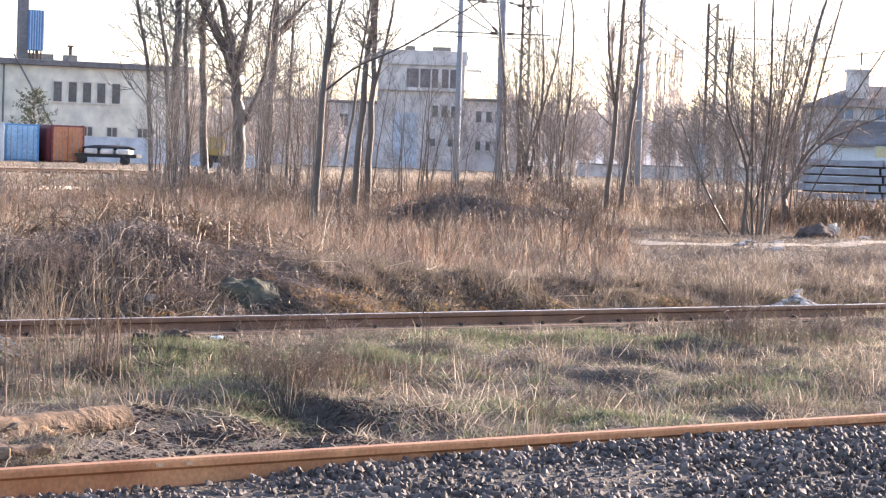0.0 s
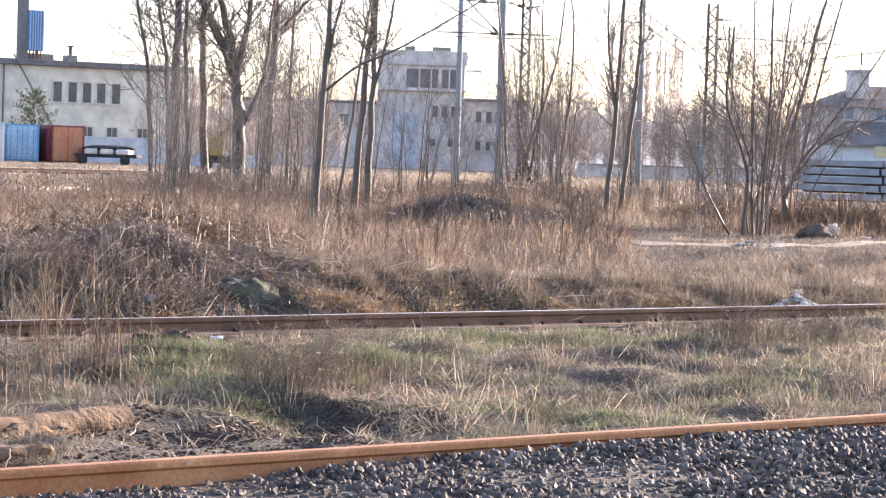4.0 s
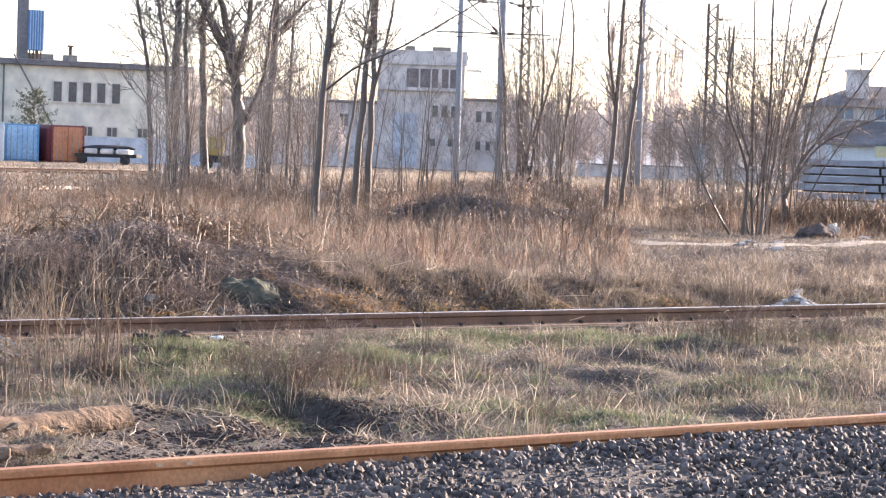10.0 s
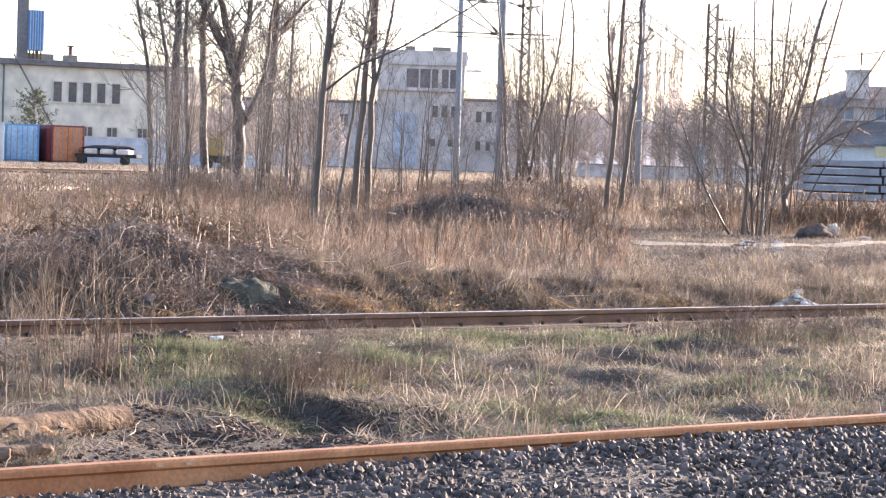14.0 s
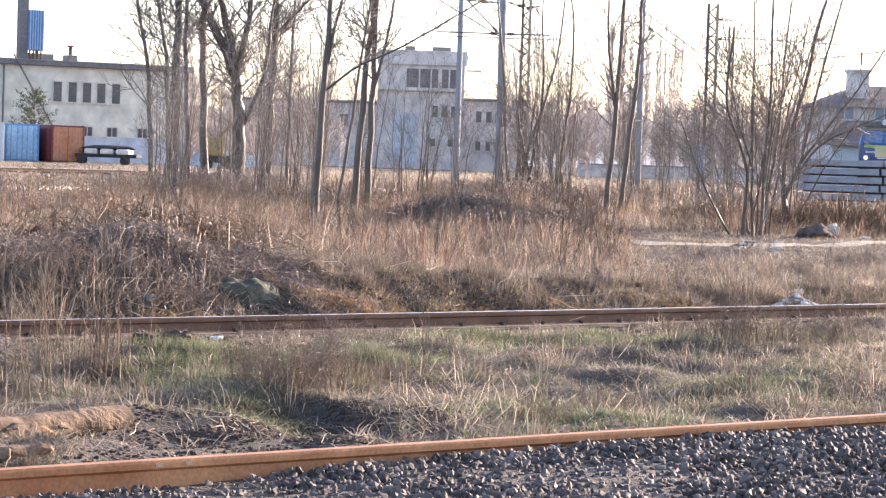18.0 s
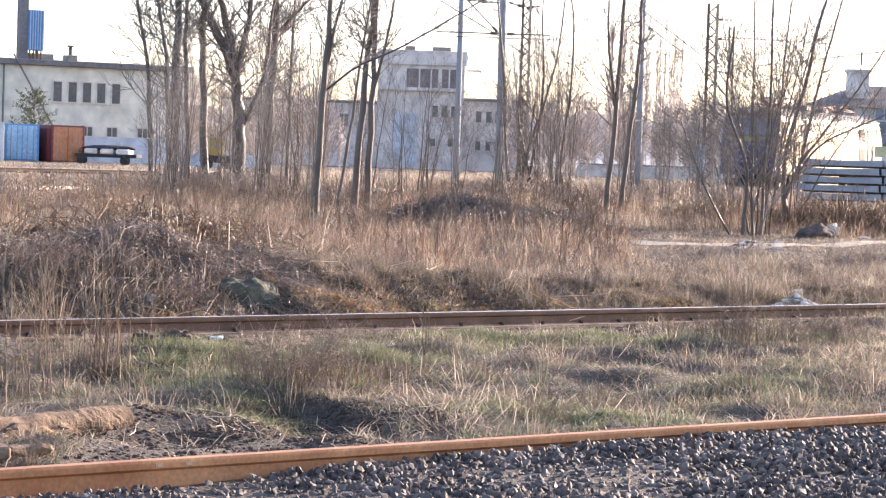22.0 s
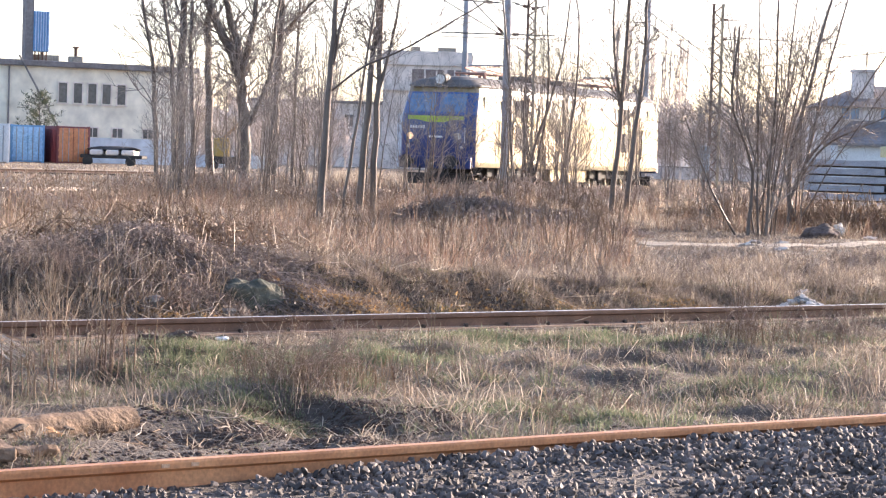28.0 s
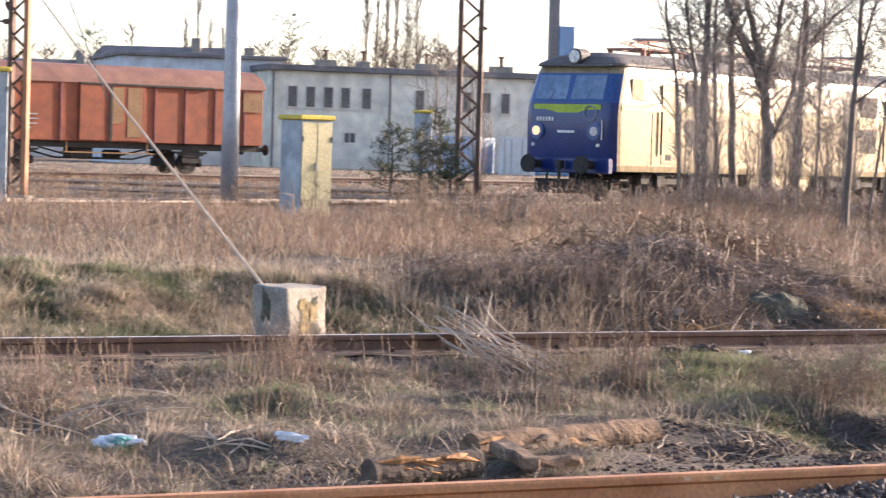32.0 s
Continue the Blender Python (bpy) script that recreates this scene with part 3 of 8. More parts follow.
def locomotive():
    L, HW = 19.0, 1.5
    lo = thing("electric_locomotive", Matrix(), "electric locomotive, blue cab front with lime stripe, cream sides", "locomotive")
    levels = ((0.86, 0.06, HW - 0.02), (1.02, 0.02, HW), (2.3, 0.0, HW), (2.52, 0.02, HW), (2.72, 0.05, HW), (3.52, 0.34, HW - 0.075), (3.74, 0.46, HW - 0.12))
    rings = []
    for z, back, half in levels:
        h = outline(half, 0, -back, -L + back, 0.42)
        full = h + [(x, -y) for x, y in h[-2:0:-1]]
        rings.append([(x, y, z) for x, y in full])
    n = len(rings[0])
    v = np.array(rings).reshape(-1, 3)
    groups = {"front_low": [], "front_top": [], "side": []}
    for a in range(len(levels) - 1):
        for b in range(n):
            c = (b + 1) % n
            q = (a * n + b, a * n + c, (a + 1) * n + c, (a + 1) * n + b)
            mx = np.mean([v[k][0] for k in (a * n + b, a * n + c)])
            end = mx > -0.3 or mx < -L + 0.3
            groups["side" if not end else ("front_low" if a < 4 else "front_top")].append(q)

    def sub(qs):
        qs = np.array(qs)
        u, inv = np.unique(qs, return_inverse=True)
        return v[u], inv.reshape(qs.shape)
    for ahead in (True, False):
        pick = lambda qs: [f for f in qs if (v[f[0]][0] > -L / 2) == ahead]
        a, q = sub(pick(groups["front_low"]))
        part("cab_front", mesh_np("cab_front", a, q, (), M_BLUE, True), M_BLUE, lo, "deep blue lower cab front")
        a, q = sub(pick(groups["front_top"]))
        part("windscreen_surround", mesh_np("windscreen_surround", a, q, (), M_BLUEUP, True), M_BLUEUP, lo, "lighter blue windscreen surround")
    a, q = sub(groups["side"])
    part("body_side", mesh_np("body_side", a, q, (), M_CREAM, False), M_CREAM, lo, "glossy cream side panels")
    # roof: a rounded cap
    rr = []
    for z, back, half in ((3.74, 0.40, HW - 0.05), (3.8, 0.42, HW - 0.06), (3.98, 0.65, HW - 0.35), (4.1, 1.0, HW - 0.75), (4.14, 1.4, 0.3)):
        h = outline(half, 0, -back, -L + back, min(0.42, half * 0.9))
        rr.append([(x, y, z) for x, y in h + [(x, -y) for x, y in h[-2:0:-1]]])
    vv = np.array(rr).reshape(-1, 3)
    q = [(a * n + b, a * n + (b + 1) % n, (a + 1) * n + (b + 1) % n, (a + 1) * n + b) for a in range(4) for b in range(n)]
    me = bpy.data.meshes.new("roof")
    me.from_pydata([tuple(c) for c in vv], [], [tuple(x) for x in q] + [tuple(range(4 * n, 5 * n))])
    me.materials.append(M_LROOF)
    part("roof", me, M_LROOF, lo, "dark grimy rounded roof")
    part("floor_pan", boxes((-L + 0.3, -1.35, 0.84, -0.3, 1.35, 0.9)), M_BLACK, lo)
    for end, s in ((0.0, 1), (-L, -1)):
        # two windscreens on the raked front
        for y0, y1 in ((-1.12, -0.07), (0.07, 1.12)):
            bm = bmesh.new()
            f = lambda z: end - s * (0.05 + (z - 2.72) / 0.8 * 0.29) + s * 0.012
            c = [bm.verts.new((f(z), y, z)) for y, z in ((y0, 2.8), (y1, 2.8), (y1 - 0.02, 3.46), (y0 + 0.02, 3.46))]
            c2 = [bm.verts.new((k.co.x - s * 0.03, k.co.y, k.co.z)) for k in c]
            bm.faces.new(c)
            for k in range(4):
                bm.faces.new((c[k], c[(k + 1) % 4], c2[(k + 1) % 4], c2[k]))
            w = part("windscreen", bm, M_GLASS, lo, "windscreen pane tinted blue for reflected sky")
            part("wiper", rods([((f(2.8) + s * 0.02, (y0 + y1) / 2, 2.78), (f(3.3) + s * 0.02, (y0 + y1) / 2 + 0.15, 3.2))], 0.007), M_BLACK, w)
        part("gutter_lip", boxes((end - s * 0.5 - 0.08, -1.2, 3.7, end - s * 0.36 + 0.08, 1.2, 3.76), bevel=0.02), M_LROOF, lo)
        # stripe round the front, dipping in the middle
        bm = bmesh.new()
        row = []
        for k in range(13):
            y = -1.1 + 2.2 * k / 12
            dip = 0.16 * max(0.0, 1 - abs(y) / 0.7)
            row.append([bm.verts.new((end + s * 0.008 - s * (0.02 if zz < 2.7 else 0.045), y, zz)) for zz in (2.52 - dip, 2.66)])
        for k in range(12):
            bm.faces.new((row[k][0], row[k + 1][0], row[k + 1][1], row[k][1]))
        part("front_stripe", bm, M_STRIPE, lo, "lime yellow stripe")
        for y in (-0.95, 0.95):
            r = part("headlamp_ring", disc((end + s * 0.02, y, 1.93), (s, 0, 0), 0.24, 0.1, 22, 0.03), M_BLUEUP, lo)
            lit = s > 0 and y < 0
            part("lens", disc((end + s * 0.075, y, 1.93), (s, 0, 0), 0.125, 0.03, 18), M_LAMP if lit else M_LENS, r, "lit warm white lamp" if lit else "")
            part("tail_lamp", disc((end + s * 0.03, y * 1.12, 1.55), (s, 0, 0), 0.05, 0.06, 12), M_LENS, lo)
        b = part("roof_lamp_housing", disc((end - s * 0.55, 0, 3.98), (s, 0, 0), 0.22, 0.5, 18, 0.03), M_LROOF, lo)
        part("lens", disc((end - s * 0.29, 0, 3.98), (s, 0, 0), 0.175, 0.03, 18), M_LENS, b, "clear roof headlamp lens")
        part("number_bar", boxes(*[(end + s * 0.015 - 0.01, -0.98 + k * 0.1, 2.2, end + s * 0.015 + 0.01, -0.92 + k * 0.1, 2.31) for k in range(6)]), M_WHITE, lo, "white painted characters")
        part("maker_plate", boxes((end + s * 0.015 - 0.01, -0.28, 1.88, end + s * 0.015 + 0.01, 0.28, 1.95)), M_WHITE, lo)
        ring = [(end + s * 0.012, 0.78 + 0.2 * math.cos(k * math.pi / 9), 2.42 + 0.2 * math.sin(k * math.pi / 9)) for k in range(19)]
        part("emblem", rods([(ring[k], ring[k + 1]) for k in range(18)], 0.02, 4), M_GALV, lo, "faded round badge outline below the stripe")
        part("handrail", rods([((end + s * 0.06, 1.2, 1.7), (end + s * 0.06, 1.2, 2.25))], 0.018), M_WHITE, lo)
        part("buffer_beam", boxes((end - s * 0.1 - 0.12, -1.42, 0.78, end - s * 0.1 + 0.12, 1.42, 1.22), bevel=0.03), M_BLUE, lo)
        for y in (-0.875, 0.875):
            bf = part("buffer", disc((end + s * 0.25, y, 1.02), (s, 0, 0), 0.11, 0.5, 14), M_BLACK, lo)
            part("buffer_head", disc((end + s * 0.52, y, 1.02), (s, 0, 0), 0.25, 0.06, 20, 0.015), M_BLACK, bf)
        part("coupling_hook", boxes((end - 0.05 + s * 0.18, -0.07, 0.9, end + 0.05 + s * 0.3, 0.07, 1.12), (end - 0.03 + s * 0.28, -0.04, 0.6, end + 0.03 + s * 0.28, 0.04, 0.95), bevel=0.015), M_BLACK, lo)
        for y in (-0.5, 0.45, 0.6):
            part("air_hose", rods([((end + s * 0.1, y, 0.85), (end + s * 0.2, y, 0.45))], 0.03), M_BLACK, lo)
        part("snow_plough", boxes((end - s * 0.3 - 0.04, -1.2, 0.22, end - s * 0.3 + 0.04, 1.2, 0.62), bevel=0.02), M_BLACK, lo)
        part("step", boxes((end - s * 0.75 - 0.2, 1.2, 0.35, end - s * 0.75 + 0.2, 1.45, 0.4), (end - s * 0.75 - 0.2, 1.2, 0.6, end - s * 0.75 + 0.2, 1.45, 0.65)), M_BLACK, lo)
        # cab side: window, door and rails
        for y in (HW, -HW):
            o = 0.012 if y > 0 else -0.012
            part("cab_window", boxes((end - s * 1.25 - 0.3, y - 0.06 + o, 2.72, end - s * 1.25 + 0.3, y + o - (0.02 if y > 0 else -0.02), 3.4), bevel=0.01), M_DARKGLASS, lo)
            dr = part("cab_door", boxes((end - s * 2.85 - 0.36, y - 0.03 + o, 1.1, end - s * 2.85 + 0.36, y + 0.0 + o, 3.3), bevel=0.008), M_CREAM, lo)
            for dx in (2.4, 3.35):
                part("door_rail", rods([((end - s * dx, y + o * 5, 1.35), (end - s * dx, y + o * 5, 2.55))], 0.03), M_BLACK, dr)
            up = part("side_vent", boxes((end - s * 4.3 - 0.55, y - 0.05 + o, 2.72, end - s * 4.3 + 0.55, y + o, 3.36), bevel=0.01), M_GRILLE, lo, "brown ventilation grille")
            part("vent_slat", boxes(*[(end - s * 4.3 - 0.5, y - 0.01 + 2 * o, 2.76 + 0.085 * k, end - s * 4.3 + 0.5, y + 2 * o, 2.8 + 0.085 * k) for k in range(7)]), M_GRILLE, up)
            dn = part("side_vent", boxes((end - s * 4.3 - 0.55, y - 0.05 + o, 1.6, end - s * 4.3 + 0.55, y + o, 2.36), bevel=0.01), M_GRILLE, lo, "dark ventilation grille")
            part("vent_slat", boxes(*[(end - s * 4.3 - 0.5, y - 0.01 + 2 * o, 1.64 + 0.085 * k, end - s * 4.3 + 0.5, y + 2 * o, 1.68 + 0.085 * k) for k in range(8)]), M_GRILLE, dn)
            part("builder_plate", boxes((end - s * 2.85 - 0.16, y - 0.02 + o, 1.2, end - s * 2.85 + 0.16, y + o + 0.002, 1.36)), M_BLACK, lo)
        # a folded pantograph
        px = end - s * 3.9
        pg = part("pantograph_base", rods([((px - 1.1, y, 4.3), (px + 1.1, y, 4.3)) for y in (-0.55, 0.55)] + [((px + d, -0.6, 4.3), (px + d, 0.6, 4.3)) for d in (-1.1, 0, 1.1)], 0.035), M_PANTO, lo)
        part("pantograph_arm", rods([((px - 1.0, y, 4.34), (px + 0.9, y * 0.6, 4.5)) for y in (-0.5, 0.5)] + [((px + 0.9, y * 0.6, 4.5), (px - 0.7, y * 0.8, 4.62)) for y in (-0.5, 0.5)], 0.028), M_PANTO, pg)
        part("collector_bow", rods([((px - 0.7, -0.75, 4.66), (px - 0.7, 0.75, 4.66)), ((px - 0.45, -0.75, 4.66), (px - 0.45, 0.75, 4.66)), ((px - 0.7, 0.75, 4.66), (px - 0.6, 0.98, 4.5)), ((px - 0.7, -0.75, 4.66), (px - 0.6, -0.98, 4.5))], 0.03), M_STEEL, pg)
        for dx in (-1.0, 1.0):
            for y in (-0.55, 0.55):
                part("insulator", disc((px + dx, y, 4.2), (0, 0, 1), 0.07, 0.24, 10, 0.02), M_PANTO, lo)
        # bogie with three wheelsets
        bx = end - s * 4.55
        bg = part("bogie_frame", boxes(*[(bx - 2.6, y - 0.09, 0.5, bx + 2.6, y + 0.09, 0.86) for y in (-1.12, 1.12)], (bx - 2.5, -1.1, 0.6, bx - 2.3, 1.1, 0.8), (bx + 2.3, -1.1, 0.6, bx + 2.5, 1.1, 0.8), bevel=0.03), M_BLACK, lo)
        for dx in (-1.75, 0, 1.75):
            for y in (-1.2, 1.2):
                part("axle_box", boxes((bx + dx - 0.2, y - 0.12, 0.42, bx + dx + 0.2, y + 0.12, 0.85), bevel=0.04), M_BLACK, bg)
            ws = part("wheelset", disc((0, 0, 0), (0, 1, 0), 0.09, 1.7, 12), M_STEEL, lo)
            ws.location = (bx + dx, 0, 0.625)
            WHEELS.append(ws)
            for y in (-0.76, 0.76):
                w = disc((0, y, 0), (0, 1, 0), 0.625, 0.13, 28, 0.02)
                part("wheel", w, M_BLACK, ws)
            part("crank_mark", boxes((-0.05, 0.83, -0.55, 0.05, 0.845, 0.55)), M_STEEL, ws)
    for y in (HW + 0.006, -HW - 0.006):
        part("side_stripe", boxes((-L + 0.45, y - 0.006, 2.52, -0.45, y + 0.006, 2.62)), M_SIDESTRIPE, lo)
        part("side_seam", boxes(*[(-2.0 - k * 1.46 - 0.012, y - 0.004, 1.06, -2.0 - k * 1.46 + 0.012, y + 0.004, 2.48) for k in range(11)]), M_GRILLE, lo)
    part("underframe_box", boxes((-11.2, -1.3, 0.35, -7.6, 1.3, 0.86), (-12.0, -1.1, 0.5, -11.3, 1.1, 0.86), bevel=0.03), M_CREAM, lo)
    part("roof_gear", boxes((-8.6, -0.7, 4.1, -6.9, 0.7, 4.36), (-11.8, -0.6, 4.1, -10.2, 0.6, 4.32), (-9.6, -0.3, 4.1, -9.1, 0.3, 4.45), bevel=0.05), M_LROOF, lo)
    part("roof_line", rods([((-5.6, 0.3, 4.42), (-13.2, 0.3, 4.42)), ((-6.2, -0.4, 4.36), (-12.5, -0.4, 4.36))], 0.025), M_PANTO, lo)
    return lo


WHEELS = []
loco = locomotive()


# ---- goods wagon ----
def goods_wagon():
    L, HW = 14.0, 1.4
    m = Matrix.Translation((WAGON_MID[0], WAGON_MID[1], 0.3)) @ pose(0, 0, 0, 0, 0, math.degrees(math.atan2(WAGON_DIR[1], WAGON_DIR[0])))
    w = thing("goods_wagon", m, "orange covered goods wagon with faded red roof on a siding", "wagon")
    part("body", boxes((-L, -HW, 1.2, 0, HW, 3.5), bevel=0.02), M_ORANGE, w)
    prof = [(-HW - 0.06, 3.44), (-HW - 0.02, 3.62), (-HW * 0.8, 3.92), (-HW * 0.4, 4.14), (0, 4.2), (HW * 0.4, 4.14), (HW * 0.8, 3.92), (HW + 0.02, 3.62), (HW + 0.06, 3.44)]
    bm = bmesh.new()
    a = [bm.verts.new((-L - 0.08, y, z)) for y, z in prof]
    b = [bm.verts.new((0.08, y, z)) for y, z in prof]
    for k in range(len(prof) - 1):
        bm.faces.new((a[k], b[k], b[k + 1], a[k + 1]))
    bm.faces.new(a)
    bm.faces.new(b[::-1])
    bm.faces.new((a[0], a[-1], b[-1], b[0]))
    part("roof", bm, M_WROOF, w, "faded red curved roof")
    for k in range(10):
        x = -0.9 - k * 1.4
        for y in (-HW, HW):
            part("side_rib", boxes((x - 0.045, y - 0.05, 1.2, x + 0.045, y + 0.05, 3.44), bevel=0.01), M_CRED, w)
    for y in (-HW - 0.05, HW + 0.05):
        d = part("sliding_door", boxes((-8.5, y - 0.04, 1.25, -5.6, y + 0.04, 3.4), bevel=0.01), M_ORANGE, w)
        part("door_panel", boxes((-6.4, y - 0.055, 1.4, -5.75, y + 0.055, 3.3), bevel=0.01), M_MUSTARD, d, "ochre repainted panel")
        part("door_panel", boxes((-7.15, y - 0.055, 1.9, -6.6, y + 0.055, 3.3), bevel=0.01), M_MUSTARD, d, "ochre repainted panel")
        part("door_bar", boxes((-7.2, y - 0.075, 1.2, -7.08, y + 0.075, 3.42), (-8.5, y - 0.07, 3.38, -2.5, y + 0.07, 3.46)), M_BLACK, d)
        for lx, lz, lw in ((-10.75, 2.16, 0.4), (-10.85, 1.98, 0.55), (-10.85, 1.8, 0.5), (-10.8, 1.64, 0.2), (-12.2, 2.3, 0.35), (-12.25, 2.1, 0.45)):
            part("lettering_bar", boxes((lx, y - 0.046, lz, lx + lw, y + 0.046, lz + 0.05)), M_CONCPOLE, w, "pale painted characters")
        part("faded_panel", boxes((-1.0, y - 0.01, 2.55, -0.1, y + 0.01, 3.3)), M_MUSTARD, w)
    part("sole_bar", boxes((-L, -1.2, 0.95, 0, -1.05, 1.2), (-L, 1.05, 0.95, 0, 1.2, 1.2), (-L, -1.2, 0.98, -L + 0.15, 1.2, 1.2), (-0.15, -1.2, 0.98, 0, 1.2, 1.2)), M_BLACK, w)
    for x in (-3.2, -L + 3.2):
        ws = part("wheelset", disc((x, 0, 0.46), (0, 1, 0), 0.08, 1.9, 10), M_BLACK, w)
        for y in (-0.76, 0.76):
            part("wheel", disc((x, y, 0.46), (0, 1, 0), 0.46, 0.13, 24, 0.02), M_BLACK, ws)
            part("wheel_rim", disc((x, y * 1.1, 0.46), (0, 1, 0), 0.22, 0.06, 20), M_GRILLE, ws)
        for y in (-1.05, 1.05):
            part("axle_guard", boxes((x - 0.4, y - 0.05, 0.45, x + 0.4, y + 0.05, 1.0), (x - 0.75, y - 0.06, 0.82, x + 0.75, y + 0.06, 0.9)), M_BLACK, w)
    for x, s in ((0, 1), (-L, -1)):
        for y in (-0.87, 0.87):
            bf = part("buffer", disc((x + s * 0.25, y, 1.05), (1, 0, 0), 0.09, 0.5, 12), M_BLACK, w)
            part("buffer_head", disc((x + s * 0.52, y, 1.05), (1, 0, 0), 0.22, 0.05, 16), M_BLACK, bf)
    part("brake_cylinder", disc((-6.4, -0.35, 0.72), (1, 0, 0), 0.18, 0.7, 14, 0.02), M_BLACK, w)
    part("tool_box", boxes((-8.6, -1.0, 0.55, -7.6, -0.4, 0.95), bevel=0.03), M_BLACK, w)
    for y in (-0.95, 0.95):
        part("truss_rod", rods([((-10.0, y, 0.95), (-8.2, y, 0.55)), ((-8.2, y, 0.55), (-5.8, y, 0.55)), ((-5.8, y, 0.55), (-4.0, y, 0.95))], 0.035), M_BLACK, w)
    for x in (-3.2, -L + 3.2):
        for y in (-1.08, 1.08):
            part("leaf_spring", boxes((x - 0.6, y - 0.06, 0.74, x + 0.6, y + 0.06, 0.86), (x - 0.4, y - 0.06, 0.68, x + 0.4, y + 0.06, 0.74), bevel=0.02), M_BLACK, w)
        for dx in (-0.62, 0.62):
            part("brake_shoe", boxes((x + dx - 0.07, -0.85, 0.3, x + dx + 0.07, 0.85, 0.62), bevel=0.03), M_BLACK, w)
    part("step_board", boxes((-9.2, -1.55, 0.75, -5.2, -1.3, 0.8), (-9.0, -1.35, 0.75, -8.95, -1.3, 1.2), (-5.4, -1.35, 0.75, -5.35, -1.3, 1.2)), M_MUSTARD, w)
    return w


goods_wagon()


# ---- masts and poles ----
MASTS = []


def round_pole(label, x, y, z0, height, r0, r1, material, lean=0.0, arm=None):
    t = thing("mast", pose(x, y, z0), label, "mast", "catenary masts")
    a = Acc()
    a.tube([(lean * s * height, 0, s * height) for s in (0, 0.3, 0.6, 1.0)], [r0 + (r1 - r0) * s for s in (0, 0.3, 0.6, 1.0)], 14, True)
    part("shaft", a.mesh("shaft", material, True), material, t)
    part("footing", boxes((-r0 * 1.5, -r0 * 1.5, -0.3, r0 * 1.5, r0 * 1.5, 0.12), bevel=0.03), M_CONC, t)
    if arm:
        [part("cantilever", rods([r], 0.022), M_WIRE, t) for r in arm]
        for p0, p1 in arm:
            part("insulator", disc(tuple((np.array(p0) * 0.85 + np.array(p1) * 0.15)), tuple(np.array(p1) - np.array(p0)), 0.05, 0.22, 10, 0.015), M_MASTRUST, t)
    return t


def lattice_mast(label, x, y, z0, height, wide, leg, rz, mat_a, mat_b, arm=None):
    """Two legs of channel steel joined by zigzag lacing."""
    t = thing("lattice_mast", pose(x, y, z0, 0, 0, rz), label, "mast", "catenary masts")
    h = wide / 2
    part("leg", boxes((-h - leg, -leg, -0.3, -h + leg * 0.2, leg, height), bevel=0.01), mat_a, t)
    # mat_b can be a lighter copy that stands in for sun on this leg
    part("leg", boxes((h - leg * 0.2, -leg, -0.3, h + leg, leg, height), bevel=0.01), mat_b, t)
    n = int(height / (wide * 0.9))
    zs = [0.1 + k * (height - 0.2) / n for k in range(n + 1)]
    for k in range(n):
        s = 1 if k % 2 else -1
        part("lacing_bar", rods([((-h * s, 0, zs[k]), (h * s, 0, zs[k + 1]))], leg * 0.33, 4), mat_a, t)
    part("footing", boxes((-h - 0.2, -0.25, -0.4, h + 0.2, 0.25, 0.15), bevel=0.03), M_CONC, t)
    if arm:
        [part("cantilever", rods([r], 0.022), M_WIRE, t) for r in arm]
        for p0, p1 in arm:
            part("insulator", disc(tuple((np.array(p0) * 0.8 + np.array(p1) * 0.2)), tuple(np.array(p1) - np.array(p0)), 0.06, 0.25, 10, 0.015), M_MASTRUST, t)
    return t


MASTS.append(round_pole("pale round concrete mast rising behind the trees", 0.42, 105, -0.1, 9.4, 0.14, 0.1, M_CONCPOLE, arm=[((0, 0, 8.35), (-3.5, 0, 8.55)), ((0, 0, 8.2), (2.2, 0, 7.9))]))
MASTS.append(round_pole("pale grey concrete mast at the edge of the trees", 1.74, 83, 0.0, 8.3, 0.13, 0.11, M_CONCPOLE, -0.008, arm=[((0, 0, 6.45), (-4.4, 0, 6.65)), ((0, 0, 5.3), (-1.9, 0, 7.2)), ((0, 0, 5.45), (1.5, 0, 5.45)), ((0, 0, 5.45), (-2.2, 0, 5.45))]))
MASTS.append(round_pole("pale round mast beside young trees", 8.9, 118, -0.1, 10.2, 0.16, 0.12, M_CONCPOLE, arm=[((0, 0, 8.0), (2.7, 0, 6.1)), ((0, 0, 8.0), (-1.2, 0, 8.0))]))
MASTS.append(lattice_mast("rusty lattice mast with one sunlit leg among saplings", 2.62, 88, 0.0, 8.6, 0.2, 0.07, 0, M_MASTRUST, M_MASTSUN, arm=[((0, 0, 6.6), (0.5, 0, 6.7)), ((0, 0, 5.0), (-0.6, 0, 5.35)), ((-0.1, 0, 6.65), (-0.6, 0, 6.75))]))
MASTS.append(lattice_mast("rusty lattice mast with bracket and insulators", 10.8, 105, -0.1, 8.15, 0.3, 0.09, 0, M_MASTRUST, M_MASTSUN, arm=[((0.1, 0, 6.7), (0.9, 0, 6.7)), ((0.1, 0, 7.5), (0.9, 0, 7.5)), ((-0.1, 0, 5.0), (-0.5, 0, 5.6))]))
MASTS.append(lattice_mast("slim rusty mast with small insulators", 11.93, 108, -0.1, 7.4, 0.16, 0.05, 0, M_MASTRUST, M_MASTRUST, arm=[((0, 0, 6.3), (-0.6, 0, 6.5)), ((0, 0, 5.4), (-0.6, 0, 5.5))]))
MASTS.append(round_pole("thick galvanised steel mast standing in dry grass", -16.82, 56, 0.05, 7.5, 0.21, 0.15, M_GALV))
